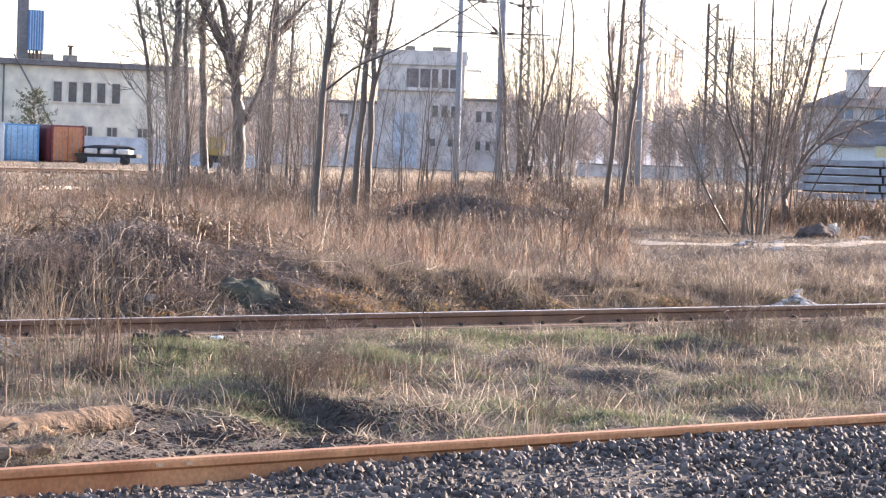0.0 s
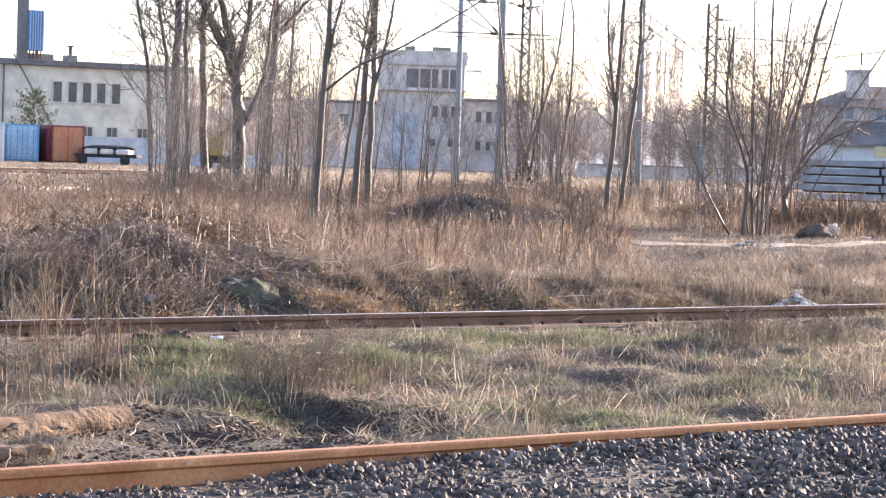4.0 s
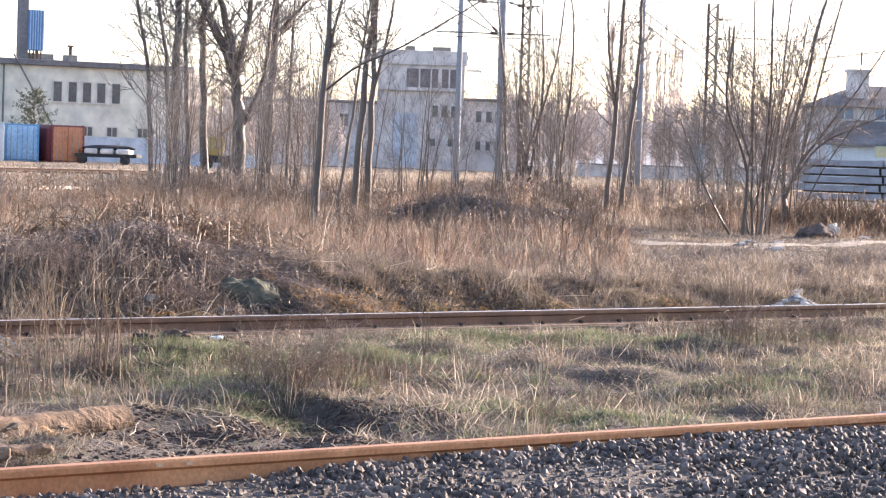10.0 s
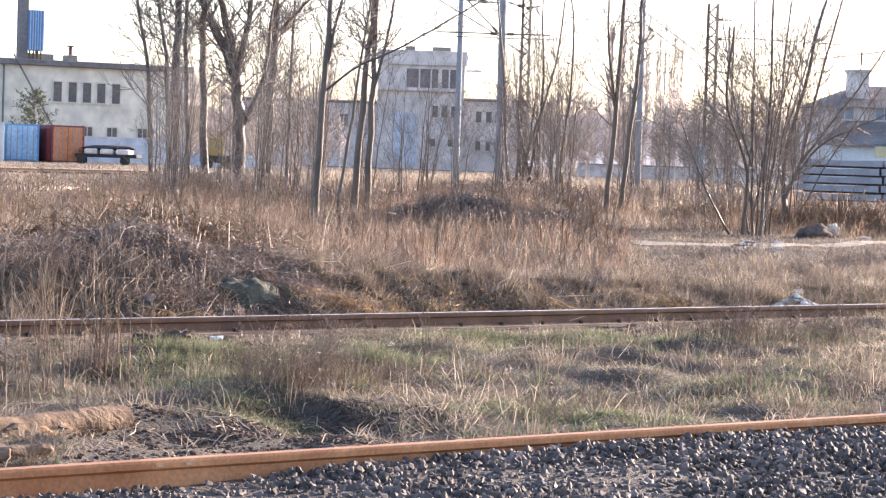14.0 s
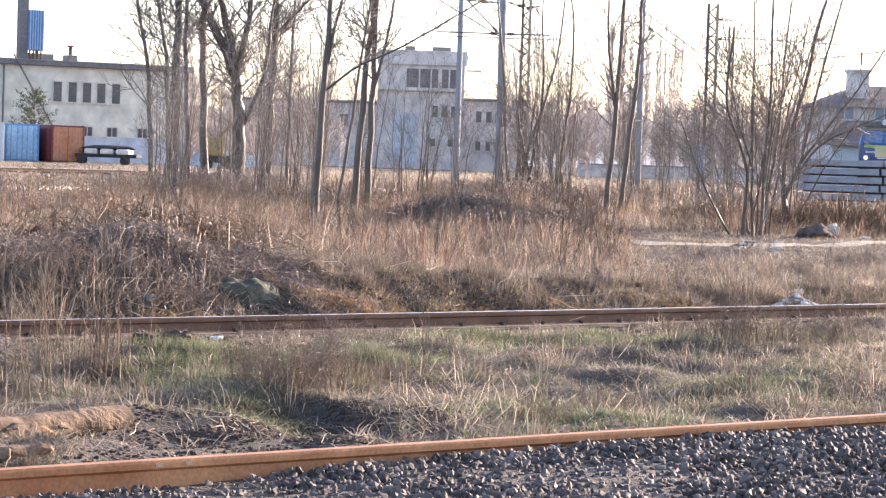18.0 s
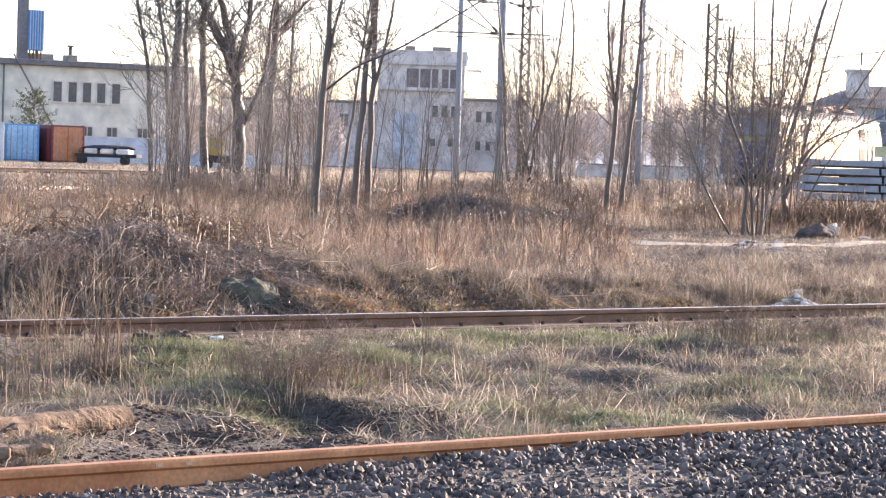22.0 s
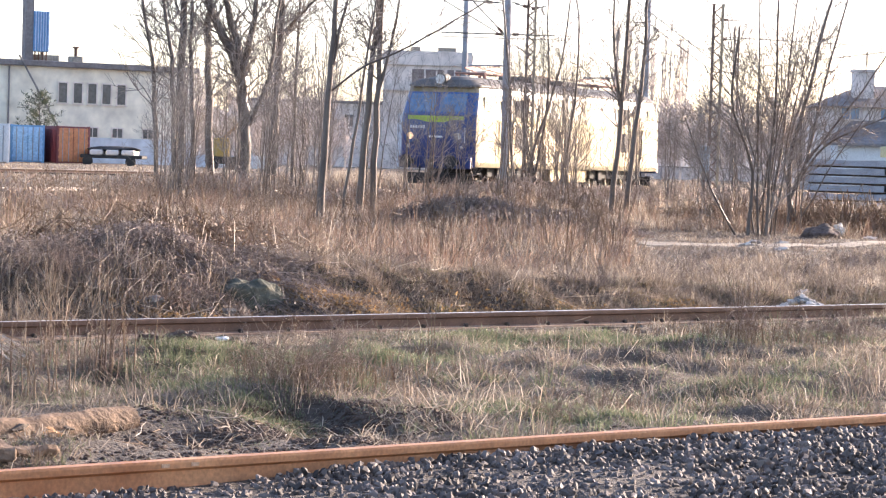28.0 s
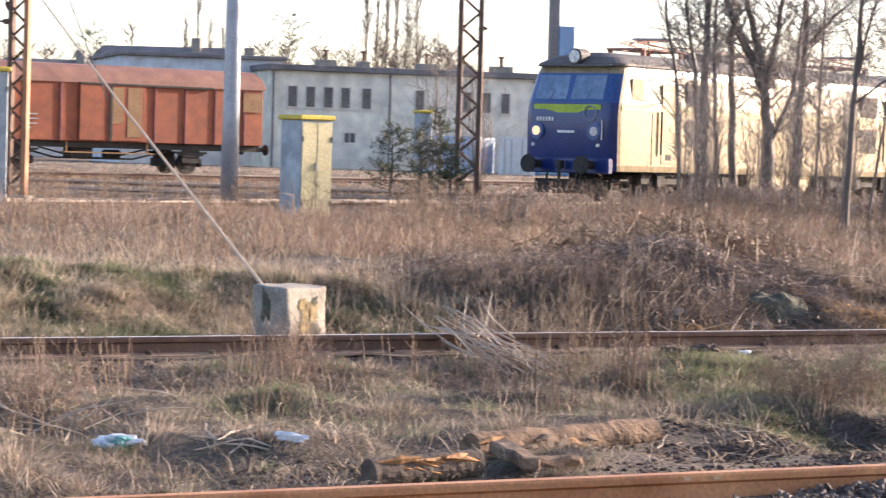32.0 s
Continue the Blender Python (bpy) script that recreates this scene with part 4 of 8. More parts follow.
MASTS.append(lattice_mast("dark purple-brown lattice mast with zigzag lacing", -15.1, 75, 0.0, 9.0, 0.52, 0.12, 6, M_MASTRUST, M_MASTRUST, arm=[((0.3, 0, 5.2), (0.5, 0, 5.2))]))
# Orange rail rust on the right leg stands in for sunlight.
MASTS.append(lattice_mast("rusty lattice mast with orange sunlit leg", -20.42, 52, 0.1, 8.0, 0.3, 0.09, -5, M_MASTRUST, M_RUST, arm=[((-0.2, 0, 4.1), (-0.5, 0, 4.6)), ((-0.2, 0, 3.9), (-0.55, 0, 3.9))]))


def wire(mast, pts, radius):
    a, b = np.array(pts[0], float), np.array(pts[-1], float)
    k = np.linspace(0, 1, 17)[:, None]
    acc = Acc()
    acc.tube(a + (b - a) * k - np.array(mast.location), radius, 5)
    part("overhead_wire", acc, M_WIRE, mast)


wire(MASTS[1], ((-7.0, 88, 7.1), (1.7, 83, 6.62)), 0.016)
wire(MASTS[1], ((-1.2, 84, 7.0), (1.72, 83, 5.3)), 0.02)
wire(MASTS[3], ((-0.5, 90, 5.65), (3.8, 87, 5.5)), 0.016)
wire(MASTS[4], ((10.8, 105, 6.7), (21, 118, 7.1)), 0.022)
wire(MASTS[4], ((7.2, 113, 9.1), (10.8, 105, 5.6)), 0.022)
wire(MASTS[5], ((11.93, 108, 5.5), (19, 88, 6.1)), 0.02)
wire(MASTS[8], ((-20.3, 52, 6.8), (-17.4, 50, 2.3)), 0.012)


# ---- concrete block with its stay rod ----
def stay_block():
    t = thing("anchor_block", pose(-5.3, 19.35, -0.25, 0, 0, -24), "weathered concrete anchor block with lichen beside the rail", "block")
    bm = boxes((-0.19, -0.25, 0, 0.19, 0.25, 0.58), bevel=0.03, seg=2)
    bmesh.ops.subdivide_edges(bm, edges=list(bm.edges), cuts=3, use_grid_fill=True)
    for v in bm.verts:
        v.co += Vector((noise.noise(v.co * 6), noise.noise(v.co * 6 + Vector((5, 0, 0))), noise.noise(v.co * 6 + Vector((0, 5, 0))))) * 0.022
    part("concrete_body", bm, M_CONC, t)
    for lx, lz, lr, ls, lm in ((0.08, 0.36, 0.075, 4, M_LICHEN), (0.02, 0.24, 0.06, 5, M_LICHEN), (0.11, 0.2, 0.07, 6, M_MOSSROCK), (-0.02, 0.44, 0.04, 7, M_LICHEN), (0.04, 0.12, 0.06, 8, M_MOSSROCK), (0.13, 0.46, 0.03, 9, M_MOSSROCK)):
        part("lichen_patch", blob(lr, ls, (0.1, 1.0, 1.15), 1.1, 3), lm, t).location = (0.193, lx - 0.04, lz)
    part("damp_stain", blob(0.05, 14, (0.7, 0.1, 2.2), 0.9, 3), M_MOSSROCK, t, "dark damp streak").location = (-0.03, -0.252, 0.42)
    part("anchor_eye", rods([((-0.15, -0.1, 0.56), (-0.17, -0.1, 0.61))], 0.016), M_MASTRUST, t)
    o = Acc()
    o.tube([(-5.48, 19.25, 0.32), (-10.5, 30.0, 1.98), (-15.32, 40, 3.76), (-20.1, 50, 5.53)], 0.015, 7, True)
    tagged(new("stay_rod", o.mesh("stay_rod", M_RODLIT)), "thin pale steel stay rod running from the concrete block", "stay rod")


stay_block()


# ---- trackside cabinets ----
def cabinet(label, x, y, z, wx, wy, h, rz, front, side):
    t = thing("relay_cabinet", pose(x, y, z, 0, 0, rz), label, "cabinet", "trackside cabinets")
    part("body", boxes((-wx / 2, -wy / 2, 0.0, wx / 2, wy / 2, h), bevel=0.015), side, t)
    part("roof", boxes((-wx / 2 - 0.04, -wy / 2 - 0.05, h, wx / 2 + 0.04, wy / 2 + 0.05, h + 0.09), bevel=0.02), M_YELLOW, t, "yellow painted cap")
    part("plinth", boxes((-wx / 2 + 0.03, -wy / 2 + 0.03, -0.3, wx / 2 - 0.03, wy / 2 - 0.03, 0.0)), M_CONC, t)
    for s, x0, x1 in ((1, 0.012, wx / 2 - 0.02), (-1, -wx / 2 + 0.02, -0.012)):
        d = part("door", boxes((x0, -wy / 2 - 0.02, 0.06, x1, -wy / 2 - 0.004, h - 0.05), bevel=0.006), front, t)
        for zz in (0.25, h - 0.4):
            part("hinge", boxes((x1 - 0.03 if s > 0 else x0, -wy / 2 - 0.035, zz, x1 if s > 0 else x0 + 0.03, -wy / 2 - 0.02, zz + 0.1)), M_BLACK, d)
    part("door_handle", boxes((-0.03, -wy / 2 - 0.05, h * 0.5, 0.0, -wy / 2 - 0.02, h * 0.5 + 0.14)), M_STEEL, t)
    return t


# Cream doors and grey sides put this cabinet's sun and shade into colour.
cabinet("trackside cabinet with yellow cap, sunlit doors painted cream, shaded sides grey", -12.1, 45.1, 0.12, 0.72, 0.62, 1.83, 52, M_CABYEL, M_CABGREY)
cabinet("small blue-grey trackside cabinet with yellow cap by a mast", -17.6, 80, 1.2, 0.42, 0.42, 1.5, 40, M_CABGREY, M_CABGREY)
cabinet("blue-grey trackside cabinet with yellow cap beside rusty mast", -19.4, 48, 0.1, 0.5, 0.5, 2.7, 40, M_CABGREY, M_CABGREY)
t = thing("signal_box", pose(10.35, 104, -0.1), "small grey electrical box on a post beside the mast", "box")
part("post", boxes((-0.05, -0.05, 0, 0.05, 0.05, 1.3)), M_MASTRUST, t)
part("case", boxes((-0.2, -0.15, 1.2, 0.2, 0.15, 2.3), bevel=0.03), M_CABGREY, t)


# ---- buildings ----
def window_part(parent, x, z, w, h, y=0.0, glass=None, sill=True, mull=True):
    """A recessed window on a wall whose face is at y, looking towards -y."""
    o = part("window", boxes((x - w / 2, y - 0.03, z, x + w / 2, y + 0.12, z + h)), glass or M_DARKGLASS, parent)
    fr = [(x - w / 2 - 0.05, y - 0.07, z - 0.05, x - w / 2 + 0.03, y - 0.02, z + h + 0.05), (x + w / 2 - 0.03, y - 0.07, z - 0.05, x + w / 2 + 0.05, y - 0.02, z + h + 0.05),
          (x - w / 2, y - 0.07, z + h - 0.03, x + w / 2, y - 0.02, z + h + 0.05)]
    if mull:
        fr.append((x - 0.03, y - 0.06, z, x + 0.03, y - 0.02, z + h))
    part("window_frame", boxes(*fr), M_WALLGREY, o)
    if sill:
        part("window_sill", boxes((x - w / 2 - 0.1, y - 0.16, z - 0.12, x + w / 2 + 0.1, y - 0.02, z - 0.05)), M_WALLGREY, o)
    return o


def yard_building():
    """Long two-storey workshop; its front runs from the left corner, slightly away to the right."""
    a, b = np.array([-50.5, 178.0]), np.array([-20.0, 195.5])
    L = float(np.linalg.norm(b - a))
    t = thing("workshop_building", pose(a[0], a[1], 0, 0, 0, math.degrees(math.atan2(b[1] - a[1], b[0] - a[0]))), "long two-storey pale rendered workshop with flat felt roof", "building")
    part("wall", boxes((0, 0, -0.5, L, 12, 7.15)), M_WALL, t)
    part("blue_plinth_wall", boxes((23.0, -0.04, -0.4, L + 0.04, 0.02, 2.0)), M_WALLBLUE, t, "pale blue lower wall band")
    part("roof", boxes((-0.3, -0.5, 7.15, L + 0.3, 12.4, 7.6), bevel=0.05), M_ROOF, t)
    xs = (1.6, 2.95, 4.3, 5.6, 7.2, 11.3, 15.0, 16.5, 18.0, 24.56, 25.75, 26.9, 28.05, 29.25)
    for x in xs:
        window_part(t, x, 4.55, 0.72, 1.5, mull=False)
    for x in (27.0, 29.0, 31.5, 3.0, 6.0):
        window_part(t, x, 2.05, 0.85, 0.7, sill=False)
    for x in (0.15, 9.0, 20.3):
        part("downpipe", rods([((x, -0.1, 0), (x, -0.1, 7.1))], 0.07), M_ROOF, t)
    for x, w in ((4.6, 1.4), (7.5, 0.8), (12.4, 1.5), (15.3, 1.2), (18.3, 1.6), (23.6, 2.4), (26.3, 0.8)):
        c = part("roof_vent", boxes((x - w / 2, 1.5, 7.6, x + w / 2, 2.6, 8.1), bevel=0.04), M_CONC, t)
        part("vent_pipe", rods([((x, 2, 8.1), (x, 2, 8.75))], 0.14, 8), M_MASTRUST, c)
        part("vent_cowl", disc((x, 2, 8.78), (0, 0, 1), 0.26, 0.12, 10), M_MASTRUST, c)
    ch = part("roof_flue", boxes((21.9, 1.0, 7.6, 22.55, 1.8, 16.0), bevel=0.04), M_ROOF, t, "tall dark flue")
    tank = part("flue_casing", boxes((22.5, 0.9, 8.3, 23.75, 1.9, 11.3), bevel=0.03), M_CBLUE, t, "blue corrugated casing")
    part("casing_rib", boxes(*[(22.6 + k * 0.2, 0.84, 8.35, 22.68 + k * 0.2, 0.9, 11.25) for k in range(6)]), M_CPALE, tank)
    part("casing_leg", rods([((22.7 + k * 0.3, 1.1, 7.6), (22.7 + k * 0.3, 1.1, 8.3)) for k in range(4)], 0.06), M_MASTRUST, tank)
    part("drain_pole", rods([((20.9, -0.5, 7.9), (25.6, -0.6, 0.1))], 0.07), M_ROOF, t)
    return t


yard_building()
t = thing("workshop_hall", pose(-62, 178, 0, 0, 0, 28), "pale blue sheet-clad hall beside the workshop", "building")
part("wall", boxes((0, 0, -0.5, 12.2, 14, 8.0)), M_WALLBLUE, t)
part("lower_wall", boxes((-0.02, -0.06, -0.5, 12.22, 0.0, 4.2)), M_WALLGREY, t)
part("roof", boxes((-0.3, -0.4, 8.0, 12.5, 14.3, 8.3), bevel=0.05), M_ROOF, t)
part("fire_stair", rods([((11.9, -0.4, 0.2), (11.9, -0.4, 4.8)), ((12.6, -0.4, 0.2), (12.6, -0.4, 4.8))] + [((11.9, -0.4, 0.6 + k * 0.4), (12.6, -0.4, 0.6 + k * 0.4)) for k in range(11)], 0.05), M_ROOF, t)


def control_tower():
    t = thing("signal_tower", pose(-7.25, 262, 0.2), "grey rendered signal tower with glazed top floor", "building")
    part("wall", boxes((0, 0, -0.6, 8.9, 9, 11.2)), M_WALLGREY, t)
    part("side_annex", boxes((8.9, 2.0, -0.6, 15.5, 11, 7.0)), M_WALLGREY, t)
    part("left_annex", boxes((-16.0, 2.5, -0.6, 0, 12, 6.4)), M_WALLGREY, t)
    part("roof", boxes((-0.2, -0.02, 11.2, 9.2, 9.2, 11.7), (-16.3, 2.2, 6.4, -0.02, 12.2, 6.7), (8.92, 1.7, 7.0, 15.8, 11.2, 7.3), bevel=0.05), M_ROOF, t)
    part("parapet", boxes((-0.1, -0.3, 10.5, 9.1, -0.02, 12.0), bevel=0.03), M_WALLGREY, t)
    part("balcony_ledge", boxes((0, -0.55, 7.85, 9.0, -0.02, 8.05), (9.02, -0.3, 10.0, 10.6, 1.5, 10.15)), M_WALLGREY, t)
    for x, w in ((3.55, 1.3), (4.85, 1.1), (5.85, 0.7), (6.9, 0.75), (7.9, 1.05)):
        window_part(t, x, 8.2, w, 1.95, -0.002, M_BROWNGLASS, False, False)
    for x in (5.97, 6.95, 7.9):
        window_part(t, x, 5.2, 0.62, 1.2, -0.002, mull=False)
    part("wall_sign", boxes((6.2, -0.12, 3.9, 7.5, -0.02, 4.6), bevel=0.03), M_WHITE, t, "white box sign on the wall")
    for x in (5.8, 7.65):
        window_part(t, x, 2.2, 0.6, 0.8, -0.002, mull=False)
    for x in (10.5, 11.55, 12.5, 13.6, 14.6):
        window_part(t, x, 4.85, 0.62, 1.15, 1.998, mull=False)
        window_part(t, x, 1.95, 0.55, 0.95, 1.998, mull=False)
    for x in (-13.5, -11, -8.5, -6, -3.5):
        window_part(t, x, 4.0, 0.9, 1.3, 2.498)
    part("blue_panel", boxes((1.6, -0.05, 0, 4.2, 0.0, 5.5)), M_WALLBLUE, t, "faded bluish render")
    for x in (3.2, 6.0, 6.9):
        part("roof_vent", boxes((x - 0.5, 2, 11.75, x + 0.5, 3, 12.5), bevel=0.04), M_CONC, t)
    return t


control_tower()


def house():
    t = thing("yard_house", pose(24.6, 168, 0, 0, 0, 0), "pale rendered house with dark roofs and chimney", "building")
    part("wall", boxes((0, 0, -0.5, 13, 9, 5.6)), M_WALLGREY, t)
    part("porch_wall", boxes((0.4, -3.0, -0.5, 13, 0, 3.0)), M_WHITE, t)
    bm = bmesh.new()
    c = [bm.verts.new(v) for v in ((-0.6, -3.5, 2.95), (13.4, -3.5, 2.95), (13.4, 0.02, 4.5), (1.8, 0.02, 4.5), (-0.6, -3.5, 3.12), (13.4, -3.5, 3.12), (13.4, 0.02, 4.68), (1.8, 0.02, 4.68))]
    for f in ((0, 1, 2, 3), (4, 7, 6, 5), (0, 4, 5, 1), (3, 2, 6, 7), (0, 3, 7, 4), (1, 5, 6, 2)):
        bm.faces.new([c[k] for k in f])
    part("porch_roof", bm, M_ROOF, t, "dark sloping lean-to roof")
    bm = bmesh.new()
    c = [bm.verts.new(v) for v in ((-0.5, -0.5, 5.55), (13.5, -0.5, 5.55), (13.5, 9.5, 5.55), (-0.5, 9.5, 5.55), (3.0, 4.5, 7.1), (10.5, 4.5, 7.1))]
    for f in ((0, 1, 5, 4), (1, 2, 5), (2, 3, 4, 5), (3, 0, 4), (3, 2, 1, 0)):
        bm.faces.new([c[k] for k in f])
    part("roof", bm, M_ROOF, t)
    part("chimney", boxes((2.0, 1.5, 6.0, 3.4, 2.6, 7.9), (1.9, 1.4, 7.9, 3.5, 2.7, 8.1), bevel=0.03), M_WALLGREY, t)
    part("antenna", rods([((2.9, 2, 8.4), (2.9, 2, 9.3))], 0.06), M_BLACK, t)
    for x in (1.6, 4.2, 6.5):
        window_part(t, x, 4.75, 1.2, 0.75, -0.002, M_GLASS)
    return t


house()


def far_house(label, x, y, wide, deep, eaves, ridge, rz):
    """A gabled house far behind the yard."""
    t = thing("far_house", pose(x, y, 0, 0, 0, rz), label, "house", "far houses")
    part("wall", boxes((-wide / 2, 0, -0.5, wide / 2, deep, eaves)), M_WALLGREY, t)
    bm = bmesh.new()
    c = [bm.verts.new(v) for v in ((-wide / 2 - 0.4, -0.5, eaves), (wide / 2 + 0.4, -0.5, eaves), (wide / 2 + 0.4, deep + 0.5, eaves), (-wide / 2 - 0.4, deep + 0.5, eaves), (-wide / 2 + 1.2, deep / 2, ridge), (wide / 2 - 1.2, deep / 2, ridge))]
    for f in ((0, 1, 5, 4), (1, 2, 5), (2, 3, 4, 5), (3, 0, 4), (3, 2, 1, 0)):
        bm.faces.new([c[k] for k in f])
    part("roof", bm, M_ROOF, t)
    part("chimney", boxes((wide * 0.18, deep * 0.4, ridge - 1.2, wide * 0.18 + 0.9, deep * 0.4 + 0.9, ridge + 0.9), bevel=0.04), M_CONC, t)
    for k in range(3):
        window_part(t, -wide * 0.3 + k * wide * 0.3, eaves - 1.9, 0.9, 1.2, -0.002)


for x, y, w, e, r, a in ((-86, 226, 12, 7.2, 9.4, 12), (-78.5, 236, 15, 8.2, 11.2, 8), (-70.5, 232, 12, 7.6, 10.2, 20)):
    far_house("far grey house with a dark hipped roof", x, y, w, 9, e, r, a)


def container(label, x, y, rz, body, ends, length=6.06):
    t = thing("shipping_container", pose(x, y, gz(x, y), 0, 0, rz), label, "container", "shipping containers")
    h, w = 2.59, 2.44
    bd = part("body", boxes((-w / 2, 0, 0.05, w / 2, length, h)), body, t)
    rib = bpy.data.meshes.new("rib")
    rb = boxes((-0.03, 0, 0.2, 0.03, 0.12, h - 0.2))
    rb.to_mesh(rib)
    rb.free()
    rib.materials.append(body)
    for s in (-1, 1):
        for k in range(20):
            o = new("rib", rib)
            o.parent = bd
            o.location = (s * w / 2, 0.3 + k * 0.28, 0)
    for x0, x1 in ((-w / 2 + 0.08, -0.02), (0.02, w / 2 - 0.08)):
        d = part("door", boxes((x0, -0.05, 0.15, x1, 0.0, h - 0.12), bevel=0.012), ends, t)
        part("lock_rod", rods([((x0 + (x1 - x0) * f, -0.09, 0.15), (x0 + (x1 - x0) * f, -0.09, h - 0.12)) for f in (0.3, 0.7)], 0.03), M_STEEL, d)
        part("door_rib", boxes(*[(x0 + 0.05, -0.08, 0.4 + k * 0.5, x1 - 0.05, -0.045, 0.55 + k * 0.5) for k in range(4)]), ends, d)
    for sx in (-1, 1):
        part("corner_post", boxes((sx * (w / 2 - 0.08) - 0.08, -0.06, 0.0, sx * (w / 2 - 0.08) + 0.08, 0.12, h + 0.02), bevel=0.01), body, t)
    return t


container("pale blue shipping container with closed doors in the yard", -37.6, 176, -2, M_CPALE, M_CPALE)
container("pale blue shipping container, doors closed, by the workshop", -35.6, 173.5, -2, M_CPALE, M_CPALE)
container("white shipping container standing between blue ones", -30.5, 168.2, 10, M_WHITE, M_WHITE)
container("blue shipping container with lighter door leaves", -29.2, 175.0, 28, M_CBLUE, M_CDOOR)
container("red shipping container, shaded side painted dark red, sunlit door end orange", -26.2, 176.0, 30, M_CRED, M_CREDLIT)


def yard_vehicle():
    """A dark flat trailer with pale bundles beside the containers."""
    t = thing("trailer", pose(-23.6, 176, 0.0, 0, 0, -4), "dark flat trailer with pale bundles parked in yard", "trailer")
    part("chassis", boxes((-1.9, -1.0, 0.55, 2.4, 1.0, 0.8), bevel=0.04), M_BLACK, t)
    part("dark_cover", blob(0.55, 3, (3.6, 1.6, 0.35), 0.3), M_BLACK, t).location = (0.2, 0, 1.2)
    for x in (-0.8, 0.3, 1.4):
        part("load_pack", boxes((x - 0.45, -1.05, 0.75, x + 0.45, 0.9, 1.15), bevel=0.1), M_WALLGREY, t)
    for x in (-1.4, 1.6):
        part("wheel", disc((x, -0.9, 0.35), (0, 1, 0), 0.36, 0.25, 16, 0.04), M_BLACK, t)
    e = thing("yard_loader", pose(-15.6, 172, 0.0, 0, 0, 10), "small yellow loader parked behind the trees", "loader")
    part("cab", boxes((-0.45, -0.8, 0.9, 0.55, 0.8, 2.2), bevel=0.08), M_LOADYEL, e)
    part("cab_window", boxes((-0.25, -0.72, 1.5, 0.35, -0.69, 2.1)), M_DARKGLASS, e)
    part("chassis", boxes((-1.0, -0.8, 0.45, 1.1, 0.8, 0.95), bevel=0.05), M_BLACK, e)
    part("boom", rods([((0.2, 0, 2.2), (1.2, 0, 3.2)), ((1.2, 0, 3.2), (1.9, 0, 2.2))], 0.1), M_MUSTARD, e)
    for x in (-0.6, 0.7):
        part("wheel", disc((x, -0.8, 0.4), (0, 1, 0), 0.4, 0.3, 16, 0.04), M_BLACK, e)
    b = thing("yard_hoarding", pose(-19.0, 182, 0.0, 0, 0, -4), "low white and blue hoarding in the yard", "fence")
    for k in range(4):
        part("panel", boxes((k * 1.5, -0.04, 0.1, k * 1.5 + 1.45, 0.04, 1.0), bevel=0.01), M_WHITE if k % 2 else M_WALLBLUE, b)
    w = thing("yard_wall", pose(12.0, 232, 0.0), "low pale concrete wall beyond the yard", "wall")
    part("wall_panel", boxes((0, 0, 0, 30, 0.3, 1.1)), M_WALLGREY, w)
    part("coping", boxes((0, -0.08, 1.1, 30, 0.38, 1.2), bevel=0.02), M_CONC, w)


yard_vehicle()


def sleeper_stack():
    """Concrete sleepers laid in courses with spacers; added dark strips shade the gaps."""
    sl = bmesh.new()
    prof = ((-0.15, 0), (0.15, 0), (0.11, 0.22), (-0.11, 0.22))
    for y0, y1 in ((0, 2.6),):
        a = [sl.verts.new((x, y0, z)) for x, z in prof]
        m1 = [sl.verts.new((x * 0.8, 1.1, z * 0.82)) for x, z in prof]
        m2 = [sl.verts.new((x * 0.8, 1.5, z * 0.82)) for x, z in prof]
        b = [sl.verts.new((x, y1, z)) for x, z in prof]
        for r, s in ((a, m1), (m1, m2), (m2, b)):
            for k in range(4):
                sl.faces.new((r[k], r[(k + 1) % 4], s[(k + 1) % 4], s[k]))
        sl.faces.new(a[::-1])
        sl.faces.new(b)
    me = bpy.data.meshes.new("sleeper")
    sl.to_mesh(me)
    sl.free()
    me.materials.append(M_CONCPOLE)
    st = thing("sleeper_stack", pose(12.0, 85.5, 0.1, 0, 0, 0), "stack of pale grey concrete sleepers in five courses", "stack")
    rows_n = 6
    for c in range(rows_n):
        for k in range(5):
            o = new("sleeper", me)
            o.parent = st
            o.matrix_basis = pose(2.6 * 0 + (0.05 if c % 2 else -0.05), k * 0.33, c * 0.285, 0, 0, -90)
            o2 = new("sleeper", me)
            o2.parent = st
            o2.matrix_basis = pose(2.68 + (0.05 if c % 2 else -0.05), k * 0.33, c * 0.285, 0, 0, -90)
        if c:
            for x in (0.5, 2.1, 3.2, 4.8):
                part("spacer", boxes((x - 0.05, 0.2, c * 0.285 - 0.064, x + 0.05, 1.4, c * 0.285 - 0.002)), M_DARKWOOD, st)
        # dark strip along each gap, added to stand in for shade
        part("gap_shade_strip", boxes((0.04, 0.1, c * 0.285 - 0.064, 5.22, 0.18, c * 0.285 - 0.002)), M_DARKWOOD, st)
    for x in (0.5, 4.8):
        part("spacer", boxes((x, -0.1, -0.3, x + 0.1, 1.1, 0.0)), M_DARKWOOD, st)
    part("marker_board", boxes((2.45, 0.2, 1.75, 2.85, 0.3, 2.12), bevel=0.02), M_CABYEL, st, "small yellow wooden block on top")


sleeper_stack()


# ---- trees ----
def spline(pts, n):
    p = np.array(pts, float)
    s = np.linspace(0, 1, len(p))
    u = np.linspace(0, 1, n)
    out = np.stack([np.interp(u, s, p[:, k]) for k in range(3)], -1)
    for _ in range(2):
        out[1:-1] = (out[:-2] + 2 * out[1:-1] + out[2:]) / 4
    return out


